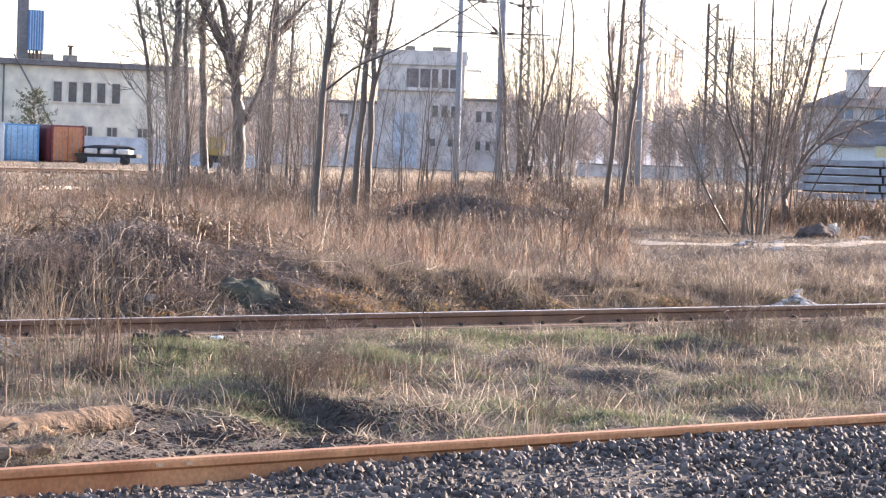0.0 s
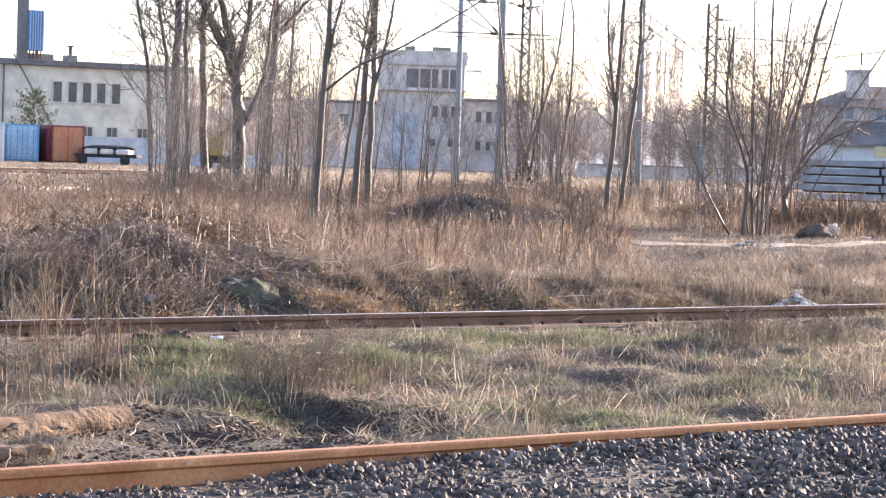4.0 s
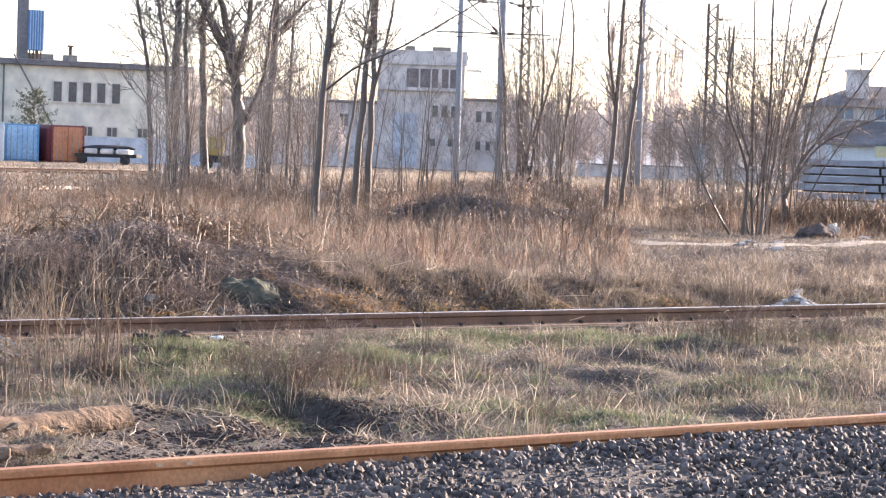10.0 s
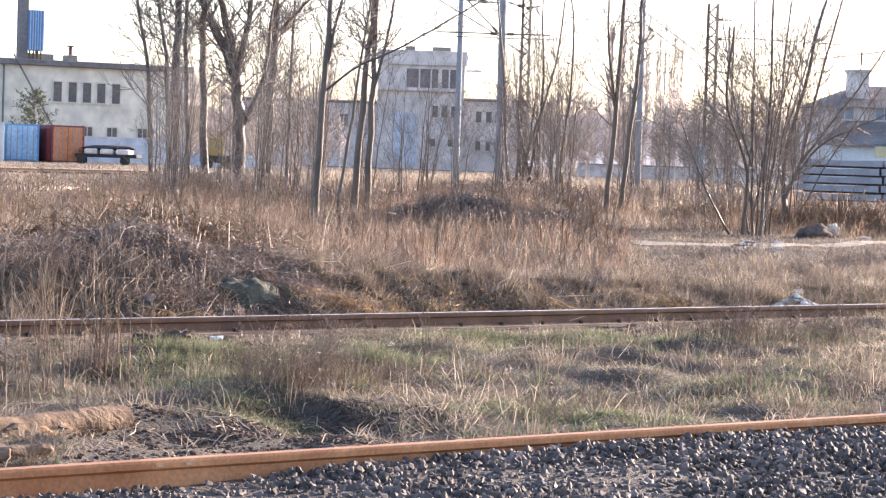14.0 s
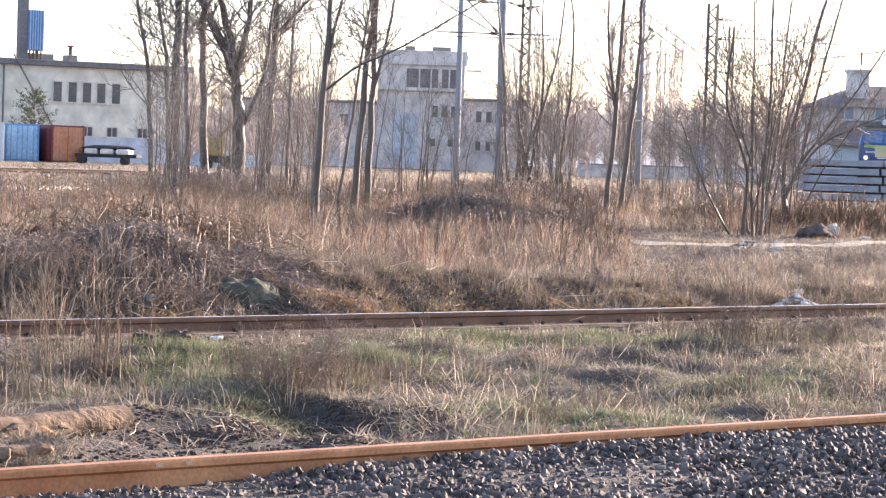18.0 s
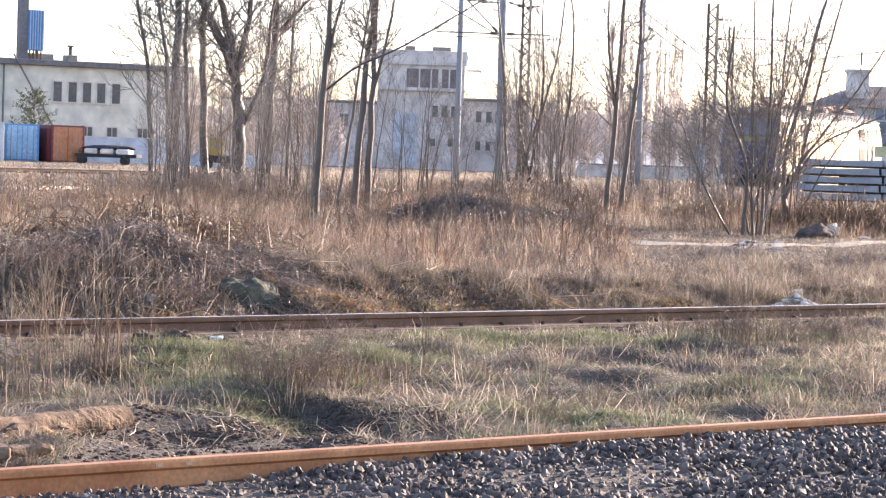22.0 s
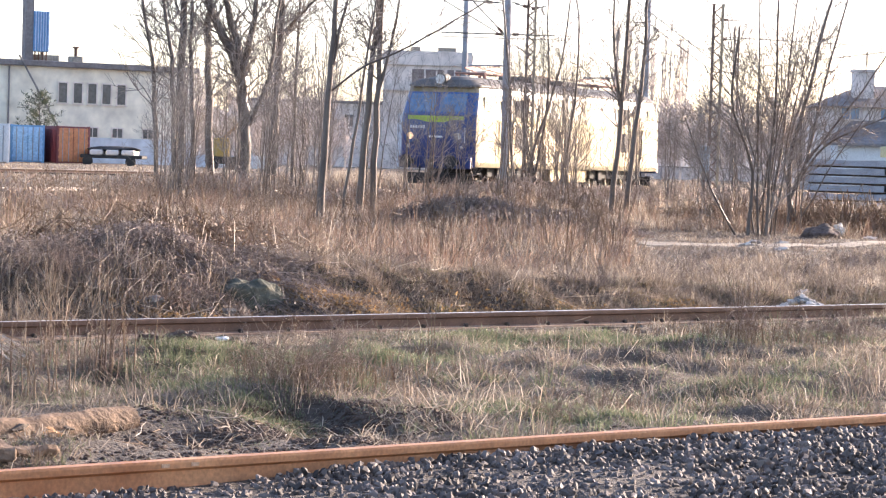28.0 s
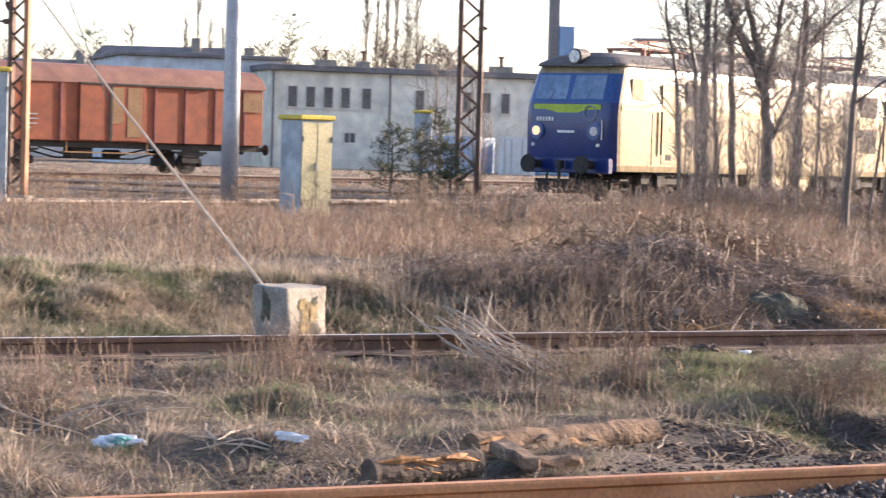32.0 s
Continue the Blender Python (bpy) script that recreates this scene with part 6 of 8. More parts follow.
lg = log("weathered orange-brown log lying behind the rail", (-2.62, 13.35), (-1.78, 14.42), 0.084, M_LOG, 3, -0.175)
lg2 = log("short split rotten log with bright orange break", (-2.86, 12.0), (-2.42, 12.5), 0.075, M_DARKWOOD, 9, -0.17)
rng = np.random.default_rng(6)
for k in range(14):
    f = rng.uniform(0.02, 0.62)
    acc = Acc()
    c = np.array([0.84 * f + 0.055, 1.07 * f - 0.06, -0.01 + 0.03 * rng.normal()])
    d = np.array([0.84, 1.07, 0.0]) * rng.uniform(0.03, 0.07) + rng.normal(0, 0.008, 3)
    acc.tube([c - d, c + rng.normal(0, 0.006, 3), c + d], (0.006, rng.uniform(0.012, 0.024), 0.004), 5, True)
    part("splinter", acc, M_ROT if k % 3 else M_DARKWOOD, lg, "ochre rotten split wood")
rng = np.random.default_rng(5)
for k in range(9):
    s = 0.25 + 0.08 * k
    acc = Acc()
    c = np.array([0.42 * s + 0.03, 0.48 * s - 0.05, 0.02 + 0.06 * rng.random()])
    d = np.array([0.05 + 0.08 * rng.random(), 0.06 + 0.08 * rng.random(), 0.03 * rng.normal()]) * 0.8
    acc.tube([c - d, c, c + d], (0.008, 0.022, 0.005), 5, True)
    part("splinter", acc, M_ROT, lg2, "bright orange splintered wood")
pl = lay("broken_plank", "dark broken sleeper plank leaning by the log", "plank", worn(boxes((-0.05, -0.36, 0, 0.05, 0.36, 0.075), bevel=0.012), 0.02), M_LOG, -2.3, 12.85, 24, 0.0)
pl2 = lay("wood_chunk", "short pale sawn wood chunk beside the log", "wood", worn(boxes((-0.13, -0.07, 0, 0.13, 0.07, 0.05), bevel=0.02), 0.02), M_LOG, -2.08, 12.85, 40, 0.0)
lay("boulder", "mossy dark green boulder on the bank", "stone", blob(0.27, 2, (1.15, 0.8, 0.8), 0.3, 4), M_MOSSROCK, -1.8, 23.1, 25, 0.0, "stones")
for k, (x, y, r) in enumerate(((-2.6, 22.3, 0.07), (-2.0, 22.2, 0.06), (-2.45, 21.7, 0.05), (-1.95, 22.6, 0.05), (-1.4, 22.6, 0.05), (1.85, 24.4, 0.05), (-2.0, 23.3, 0.06))):
    lay("stone", "grey stone half sunk in the bank", "stone", blob(r, 10 + k, (1.3, 0.9, 0.75), 0.8, 3), M_STONE, x, y, k * 50, r * 0.4, "stones")
heap = thing("rubble_heap", pose(3.8, 27.1, gz(3.8, 27.1)), "small heap of white rubble behind the rail", "rubble")
rngh = np.random.default_rng(15)
for k in range(60):
    rr = abs(rngh.normal(0, 0.11))
    an = rngh.uniform(0, 6.28)
    part("rubble_stone", blob(rngh.uniform(0.015, 0.04), 300 + k, (1.3, 1.0, 0.8), 0.9), M_CHALK if k % 3 else M_STONE, heap).location = (rr * math.cos(an) * 1.3, rr * math.sin(an), max(0.03, 0.17 - rr * 0.6))
lay("white_stone", "white stone in dry grass above the rail", "stone", blob(0.055, 6, (1.2, 1, 0.8), 0.9, 3), M_CHALK, 3.95, 28.3, 0, 0.03, "white stones")
lay("earth_mound", "small dark mound of earth by the path", "mound", blob(0.32, 8, (1.1, 0.9, 0.62), 0.35, 4), M_BROWNEARTH, 6.75, 46.0, 0, 0.04)
lay("white_stone", "pale stone beside the dark earth heap", "stone", blob(0.085, 9, (0.9, 0.9, 1.2), 0.8, 3), M_CHALK, 7.25, 47.2, 0, 0.16, "white stones")
for k, (x, y, r) in enumerate(((5.0, 41.3, 0.06), (4.6, 39.4, 0.07), (5.35, 40.8, 0.06), (3.2, 43.2, 0.05), (7.6, 45.8, 0.06), (5.0, 38.2, 0.05))):
    lay("white_stone", "pale stone along the sandy path", "stone", blob(r, 20 + k, (1.6, 1, 0.55), 0.9, 3), M_CHALK, x, y, 0, r * 0.5, "white stones")
bag = thing("plastic_bag", pose(-4.5, 13.02, gz(-4.5, 13.02), 0, 0, 12), "crumpled white plastic bag with teal print", "litter")
part("film", blob(0.09, 3, (1.6, 0.8, 0.45), 0.7, 3), M_PLASTIC, bag).location = (0, 0, 0.05)
part("print_patch", blob(0.06, 4, (1.0, 0.9, 0.6), 0.5, 3), M_TEAL, bag).location = (0.02, -0.025, 0.055)
lay("bottle", "crushed clear plastic bottle in dead grass", "litter", blob(0.045, 5, (2.0, 0.8, 0.6), 0.7, 3), M_PLASTIC, -3.55, 13.1, -20, 0.02)
lay("paper_scrap", "white scrap of litter on dark clods", "litter", blob(0.03, 7, (1.6, 0.9, 0.6), 0.6), M_PLASTIC, -1.72, 19.5, 20, 0.05)
for k, (x, y, r) in enumerate(((-2.05, 19.7, 0.09), (-1.75, 19.75, 0.07), (-2.25, 19.3, 0.06), (-1.5, 19.55, 0.05))):
    lay("soil_clod", "dark clod of soil beside the rail", "clod", blob(r, 40 + k, (1.6, 1, 0.6), 0.8, 3), M_SOIL, x, y, 0, r * 0.3, "soil clods")
lay("grey_stone", "rounded grey stone beside the near rail", "stone", blob(0.09, 12, (1.2, 1, 0.75), 0.2), M_STONE, 2.74, 15.6, 0, 0.04, "stones")

# sandy path past the bush
pp = np.array([xy_ for xy_ in ((2.9, 39.6), (3.4, 39.0), (4.1, 39.4), (5.0, 39.7), (6.25, 41.6), (7.75, 44.3), (13, 52))])
s = np.linspace(0, 1, 60)
cx = np.interp(s, np.linspace(0, 1, len(pp)), pp[:, 0])
cy = np.interp(s, np.linspace(0, 1, len(pp)), pp[:, 1])
v, q = [], []
for k in range(60):
    wdt = 0.62 * (0.8 + 0.4 * float(value_noise(k * 0.3, 2.0, 1.0)))
    for o in (-1, -0.5, 0, 0.5, 1):
        yy = cy[k] + o * wdt
        v.append((cx[k], yy, gz(cx[k], yy) + 0.03 * (1 - abs(o)) + 0.006))
for k in range(59):
    for m in range(4):
        q.append((k * 5 + m, (k + 1) * 5 + m, (k + 1) * 5 + m + 1, k * 5 + m + 1))
tagged(new("sandy_path", mesh_np("sandy_path", v, q, (), M_SAND, True)), "pale sandy footpath worn through dry grass", "path", kind="structure")


# ---- dry stalks, brambles ----
def stalks(name, label, category, x, y, n, height, spread, r, seed, material, droop=0.0, forks=2):
    rng = np.random.default_rng(seed)
    acc = Acc()
    for _ in range(n):
        a, t = rng.uniform(0, 2 * math.pi), spread * rng.random() ** 0.7
        bx, by = rng.normal(0, 0.35 * spread), rng.normal(0, 0.35 * spread)
        h = height * rng.uniform(0.5, 1.0)
        d = np.array([math.cos(a) * t, math.sin(a) * t])
        s = np.linspace(0, 1, 6)
        line = np.stack([bx + d[0] * s * h * 0.5 + rng.normal(0, 0.02 * h, 6) * s, by + d[1] * s * h * 0.5, h * (s - droop * s * s)], -1)
        acc.later(line, np.linspace(r, r * 0.4, 6))
        for _ in range(forks):
            i = rng.integers(2, 5)
            e = line[i] + np.array([rng.normal(0, 0.1 * h), rng.normal(0, 0.1 * h), h * rng.uniform(0.05, 0.25) * (1 - 2 * droop)])
            acc.later(np.array([line[i], e]), np.array([r * 0.6, r * 0.3]))
    o = new(name, acc.mesh(name, material))
    o.matrix_basis = pose(x, y, gz(x, y) - 0.03)
    return tagged(o, label, category, "dry weeds", "stuff")


# (x, y, stems, height, spread) of single clumps that stand out
for k, (x, y, n, h, sp) in enumerate(((-2.32, 17.4, 14, 0.85, 0.14), (-2.75, 17.9, 6, 0.95, 0.25), (-2.2, 17.6, 8, 0.6, 0.35), (-2.85, 18.6, 5, 0.8, 0.3), (-0.12, 19.6, 3, 0.75, 0.1), (-0.5, 20.6, 12, 0.35, 0.8),
                                       (0.5, 21.4, 12, 0.3, 0.8), (-0.95, 16.2, 150, 0.42, 0.6), (-0.7, 16.7, 110, 0.36, 0.7), (2.35, 20.3, 150, 0.36, 0.7), (-2.6, 16.5, 16, 0.5, 0.4), (-6.2, 13.2, 60, 0.4, 0.7), (-5.2, 13.8, 50, 0.3, 0.7), (-4.2, 14.9, 24, 0.32, 0.5), (1.0, 20.4, 30, 0.26, 0.7), (1.95, 22.3, 40, 0.3, 0.6), (-4.7, 16.6, 16, 0.55, 0.4), (-5.6, 15.5, 20, 0.5, 0.5), (-1.25, 21.7, 20, 0.45, 0.6),
                                       (-4.0, 17.6, 6, 0.55, 0.35), (-6.2, 16.2, 10, 0.5, 0.5), (3.0, 25.6, 6, 0.5, 0.25), (4.0, 25.2, 18, 0.4, 0.6))):
    stalks("dry_weed", "clump of dry brown weed stalks beside the rail", "weeds", x, y, n, h, sp, 0.0062 if h > 0.45 else 0.0032, 70 + k, M_STALK, 0.0 if h > 0.45 else 0.25, 2 if h > 0.45 else 3)
bundle = thing("branch_pile", pose(-3.75, 19.2, 0.0), "pale broken branches fallen across the rail", "branches")
rngb = np.random.default_rng(99)
for k in range(40):
    f = rngb.normal(0, 0.07)
    a = np.array([-0.5 + f + rngb.normal(0, 0.1), 0.7 + rngb.normal(0, 0.2), 0.12 + rngb.normal(0, 0.06)])
    b = np.array([0.62 + f + rngb.normal(0, 0.12), -1.2 + rngb.normal(0, 0.2), -0.17 + abs(rngb.normal(0, 0.04))])
    a = b + (a - b) * rngb.uniform(0.45, 1.05)
    if k % 9 == 0:
        a, b = a + np.array([0.1, 0.05, rngb.uniform(0.05, 0.3)]), a + np.array([rngb.normal(0.15, 0.2), rngb.normal(-0.2, 0.15), -0.2])
    acc = Acc()
    acc.tube([a, (a * 2 + b) / 3 + rngb.normal(0, 0.035, 3), (a + b * 2) / 3 + rngb.normal(0, 0.035, 3), b], (0.003, 0.006, 0.007, 0.004), 5, True)
    part("branch", acc, M_STALK if k % 4 == 0 else M_PALEWOOD, bundle)
stalks("broken_branches", "pale dead twigs lying on the ground", "branches", -3.9, 13.6, 8, 0.4, 1.4, 0.005, 98, M_STRAW, 0.85, 1)


def bramble(label, cx, cy, rx, ry, h, n, seed, material, r=0.005):
    """A tangle of arching canes with small dead leaves."""
    rng = np.random.default_rng(seed)
    acc = Acc()
    for _ in range(n):
        a, rr = rng.uniform(0, 2 * math.pi), math.sqrt(rng.random())
        x, y = cx + math.cos(a) * rr * rx, cy + math.sin(a) * rr * ry
        hh = h * (1.15 - rr * 0.7) * rng.uniform(0.4, 1.0)
        b = rng.uniform(0, 2 * math.pi)
        ln = rng.uniform(0.4, 1.1) * min(rx, 1.3)
        s = np.linspace(0, 1, 7)
        px, py = x + math.cos(b) * ln * s, y + math.sin(b) * ln * s
        pz = ground_z(px, py) + hh * np.sin(np.pi * (0.15 + 0.8 * s)) + rng.normal(0, 0.06 * h / 0.3, 7)
        acc.later(np.stack([px, py, pz], -1), np.full(7, r * rng.uniform(0.6, 1.2)))
        m = 5
        i = rng.integers(1, 7, m)
        c = np.stack([px[i], py[i], pz[i]], -1) + rng.normal(0, 0.03, (m, 3))
        lf = min(5 * r, 0.02)
        d, w = rng.normal(0, lf, (m, 3)), rng.normal(0, lf * 0.7, (m, 3))
        acc.add(np.stack([c - w, c + d, c + w], 1).reshape(-1, 3), None, np.arange(3 * m).reshape(-1, 3))
    return tagged(new("bramble_thicket", acc.mesh("bramble_thicket", material)), label, "brambles", "bramble thickets", "stuff")


bramble("dark tangled bramble thicket over the earth mound", -3.1, 23.6, 1.6, 0.9, 0.2, 2600, 81, M_BRAMBLE, 0.0026)
bramble("dark bramble tangle spreading along the bank", -4.6, 22.9, 1.1, 0.8, 0.2, 900, 82, M_BRAMBLE, 0.0024)
bramble("dark dead bramble heap below the trees", 0.35, 42.0, 1.0, 0.8, 0.36, 1500, 83, M_BRAMBLE, 0.0044)
bramble("dark undergrowth beside the heap", 1.9, 42.7, 1.0, 0.8, 0.24, 1100, 84, M_BRAMBLE, 0.0045)
bramble("brown undergrowth below the masts", 2.4, 68, 3.0, 3.0, 0.7, 700, 85, M_BRUSH, 0.012)
bramble("brown undergrowth under the tall trees", -5.6, 60, 2.6, 3.0, 0.7, 700, 86, M_BRUSH, 0.011)
bramble("brown undergrowth beneath young trees", -2.2, 55, 2.2, 3.0, 0.55, 500, 87, M_BRUSH, 0.01)
bramble("brown bushes along the yard track", 7.5, 78, 4.0, 4.0, 0.8, 600, 88, M_BRUSH, 0.013)
bramble("dead branches tangled in tall grass on the mound", -3.0, 25.0, 1.3, 0.7, 0.5, 420, 89, M_STALK, 0.005)
bramble("reddish dry brush beside the sleeper stack", 8.0, 50.5, 1.6, 1.0, 0.7, 420, 90, M_STALK, 0.008)
bramble("brown brush in front of the yard track", -7.4, 41, 1.0, 0.9, 0.6, 300, 91, M_BRUSH, 0.007)
bramble("dry brush below the masts", 6.0, 56, 1.2, 1.0, 0.5, 260, 92, M_STALK, 0.008)


def crumbs(name, label, p0, p1, q0, q1, n, size, material, seed):
    """Loose lumps of soil strewn over a stretch."""
    rng = np.random.default_rng(seed)
    p, q = rng.uniform(p0, p1, n), rng.uniform(q0, q1, n)
    x, y = xy(p, q)
    keep = rng.random(n) < np.clip((value_noise(x, y, 0.5) * 0.7 + value_noise(x, y, 0.15) * 0.3 - 0.42) * 4, 0.02, 1)
    x, y = x[keep], y[keep]
    z = ground_z(x, y)
    bm = blob(1.0, seed, (1.2, 1, 0.8), 0.6, 1)
    bv, bf = np.array([v.co[:] for v in bm.verts]), np.array([[v.index for v in f.verts] for f in bm.faces])
    bm.free()
    m = len(x)
    a, sc = rng.uniform(0, 6.28, m), size * rng.uniform(0.4, 1.7, m) ** 1.5
    rx = (bv[None, :, 0] * np.cos(a)[:, None] - bv[None, :, 1] * np.sin(a)[:, None]) * sc[:, None] + x[:, None]
    ry = (bv[None, :, 0] * np.sin(a)[:, None] + bv[None, :, 1] * np.cos(a)[:, None]) * sc[:, None] + y[:, None]
    rz = bv[None, :, 2] * sc[:, None] + z[:, None]
    v = np.stack([rx, ry, rz], -1).reshape(-1, 3)
    f = (bf[None] + (np.arange(m) * len(bv))[:, None, None]).reshape(-1, 3)
    return tagged(new(name, mesh_np(name, v, (), f, material)), label, "soil", kind="stuff")


crumbs("soil_crumbs", "dark crumbly bare soil behind the near rail", 2, 8.8, 9.55, 12.0, 10000, 0.009, M_SOIL, 141)
crumbs("soil_crumbs", "dark turned soil in the dug hollow", 8.0, 10.2, 10.2, 12.6, 9000, 0.009, M_SOIL, 142)
crumbs("soil_crumbs", "dark soil and stones on the bank face", 10, 24, 17.7, 19.6, 2400, 0.018, M_SOIL, 143)
crumbs("soil_crumbs", "dark soil along the rail foot", 3, 20, 16.6, 17.2, 2500, 0.014, M_SOIL, 144)


# ---- grass: blades sown over stretches of the plan ----
def blades(name, label, x, y, height, width, material, seed, lean=0.5, z=None, fan=None):
    """One bent blade for each root."""
    rng = np.random.default_rng(seed)
    n = len(x)
    z = ground_z(x, y) - 0.015 if z is None else z
    a = rng.uniform(0, 2 * np.pi, n)
    tilt = lean * (0.25 + np.abs(rng.normal(0, 0.6, n))) if lean > 0.9 else lean * np.abs(rng.normal(0, 0.7, n))
    if fan:
        a = fan[0] + rng.normal(0, 0.5, n)
        tilt = lean * fan[1] * rng.uniform(0.5, 1.5, n)
    h = height * rng.uniform(0.55, 1.15, n)
    ux, uy = np.cos(a), np.sin(a)
    f = rng.uniform(0, 2 * np.pi, n)
    wx, wy = np.cos(f) * width / 2, np.sin(f) * width / 2
    base = np.stack([x, y, z], -1)
    side = np.stack([wx, wy, 0 * wx], -1)
    mid = base + np.stack([ux * tilt * h * 0.35, uy * tilt * h * 0.35, h * 0.6 / np.sqrt(1 + tilt * tilt)], -1)
    tip = base + np.stack([ux * tilt * h, uy * tilt * h, h / (1 + 0.8 * tilt * tilt)], -1)
    v = np.stack([base - side, base + side, mid + side * 0.75, mid - side * 0.75, tip], 1).reshape(-1, 3)
    k = np.arange(n)[:, None] * 5
    o = new(name, mesh_np(name, v, k + np.array([0, 1, 2, 3]), k + np.array([3, 2, 4]), material))
    return tagged(o, label, "grass", "grass", "stuff")


def sow(n, p0, p1, q0, q1, seed, lump=0.5, keep=0.5, soft=0.25):
    """Roots over a stretch along and across the tracks, thinned in patches."""
    rng = np.random.default_rng(seed)
    p, q = rng.uniform(p0, p1, n), rng.uniform(q0, q1, n)
    x, y = xy(p, q)
    m = value_noise(x + seed * 3.7, y, lump) * 0.65 + value_noise(x, y + seed * 1.9, lump * 0.35) * 0.35
    ok = rng.random(n) < np.clip((m - keep) / soft + 0.5, 0.04, 1)
    bearing = np.degrees(np.arctan2(x, y))
    ok &= (bearing > -23.5) & (bearing < 11.5)
    return x[ok], y[ok]


def sow_xy(n, y0, y1, seed, lump=2.0, keep=0.5, soft=0.25, b0=-23.5, b1=11.5):
    rng = np.random.default_rng(seed)
    y = np.sqrt(rng.uniform(y0 * y0, y1 * y1, n))
    x = np.tan(np.radians(rng.uniform(b0, b1, n))) * y
    m = value_noise(x + seed * 3.7, y, lump) * 0.65 + value_noise(x, y + seed * 1.9, lump * 0.35) * 0.35
    ok = rng.random(n) < np.clip((m - keep) / soft + 0.5, 0.04, 1)
    return x[ok], y[ok]


def bare_hole(x, y):
    """Outside the dug patch, the log's bed and the path."""
    p, q = pq(x, y)
    edge = np.interp(p, (0, 6.8, 8.0, 8.8), (10.9, 11.0, 12.1, 11.7)) + 0.5 * (value_noise(x, y, 0.5) - 0.5)
    u, w = scarp(x, y)
    a = ((w < -0.17) | (w > 0.03) | (u < 0.05) | (u > 1.35)) & ((p > 8.8) | (q > edge))
    return a


def mossy(x, y):
    """Patches of the bank face where only moss grows."""
    p, q = pq(x, y)
    m = value_noise(x + 9, y, 0.8) * 0.6 + value_noise(x, y + 5, 0.3) * 0.4
    return (p > 12.5) & (p < 22.5) & (q > 17.7) & (q < 20.3) & (m > 0.56)


def grow(name, label, roots, height, width, material, seed, lean=0.5, q_min=None):
    x, y = roots
    if name != "moss":
        ok = ~mossy(x, y) | (np.random.default_rng(seed + 2).random(len(x)) < 0.2)
    elif seed == 113:
        ok = mossy(x, y)
    else:
        ok = x == x
    x, y = x[ok], y[ok]
    p, q = pq(x, y)
    ok = bare_hole(x, y) | (np.random.default_rng(seed).random(len(x)) < 0.3 * (value_noise(x, y, 0.35) > 0.5) + 0.06)
    ok &= (np.abs(q - RAIL_MID) > 0.09) & (q > RAIL_NEAR + 0.12)
    if material in (M_STRAW, M_DRY):
        ok &= (p > 9.3) | (q > 14) | (np.random.default_rng(seed + 3).random(len(x)) < 0.35)
    ok &= (q < 16.95) | (q > RAIL_MID) | (np.random.default_rng(seed + 1).random(len(x)) < 0.1)
    x, y = x[ok], y[ok]
    hv = height * (0.6 + 0.8 * value_noise(x, y, 0.6)) * np.where((x < -8) & (y > 42), 0.32, 1.0)
    return blades(name, label, x, y, hv, width, material, seed, lean)


def tufts(name, label, centres, per, radius, height, width, material, seed, lean=0.8):
    """Clumps whose blades fan outwards from the middle."""
    cx, cy = centres
    rng = np.random.default_rng(seed)
    ok = bare_hole(cx, cy) & (~mossy(cx, cy) | (rng.random(len(cx)) < 0.2) if name != "moss" else mossy(cx, cy))
    p, q = pq(cx, cy)
    ok &= (np.abs(q - RAIL_MID) > 0.16) & (q > RAIL_NEAR + 0.2)
    cx, cy = cx[ok], cy[ok]
    size = rng.uniform(0.5, 1.4, len(cx)) * (0.55 + 0.9 * value_noise(cx, cy, 0.9)) * np.where((cx < -8) & (cy > 42), 0.32, 1.0)
    cx, cy, size = np.repeat(cx, per), np.repeat(cy, per), np.repeat(size, per)
    n = len(cx)
    a, r = rng.uniform(0, 2 * np.pi, n), np.sqrt(rng.random(n))
    x, y = cx + np.cos(a) * r * radius * size, cy + np.sin(a) * r * radius * size
    return blades(name, label, x, y, height * size * (1.15 - 0.4 * r), width, material, seed, lean, fan=(a, r))


def above(roots, f):
    """Keep the roots where f(x, y, p, q) holds."""
    x, y = roots
    ok = f(x, y, *pq(x, y))
    return x[ok], y[ok]


# between the near rail and the middle rail
low = lambda x, y, p, q: (q < 16.7) | (np.abs(q - RAIL_MID) < 0.7)
grow("dead_grass", "matted dead grass between the rails", sow(150000, 2, 22, 9.6, 17.3, 101, 0.5, 0.4, 0.3), 0.075, 0.0068, M_LITTER, 101, 2.2)
grow("dry_grass", "short dry tan grass between the rails", sow(60000, 2, 22, 9.6, 16.9, 102, 0.45, 0.52, 0.15), 0.09, 0.006, M_DRY, 102, 2.0)
tufts("dry_grass", "tufts of dry tan grass between the rails", above(sow(1500, 2, 22, 9.9, 16.7, 106, 1.1, 0.54, 0.1), low), 50, 0.15, 0.15, 0.0062, M_DRY, 106, 2.0)
tufts("dead_grass", "greyish dead tufts between the rails", above(sow(1200, 2, 22, 9.9, 16.7, 107, 0.9, 0.52, 0.1), low), 55, 0.16, 0.15, 0.0062, M_LITTER, 107, 2.0)
grow("green_grass", "patches of fresh green grass between the rails", sow(90000, 2, 22, 9.8, 16.9, 103, 0.9, 0.6, 0.08), 0.07, 0.0055, M_GREEN, 103, 1.0)
tufts("green_grass", "green grass tufts between the rails", sow(500, 2, 22, 9.9, 16.7, 108, 0.9, 0.56, 0.08), 60, 0.12, 0.12, 0.006, M_GREEN, 108, 1.2)
x, y = RNG.normal(-1.55, 0.42, 4000), RNG.normal(18.3, 0.5, 4000)
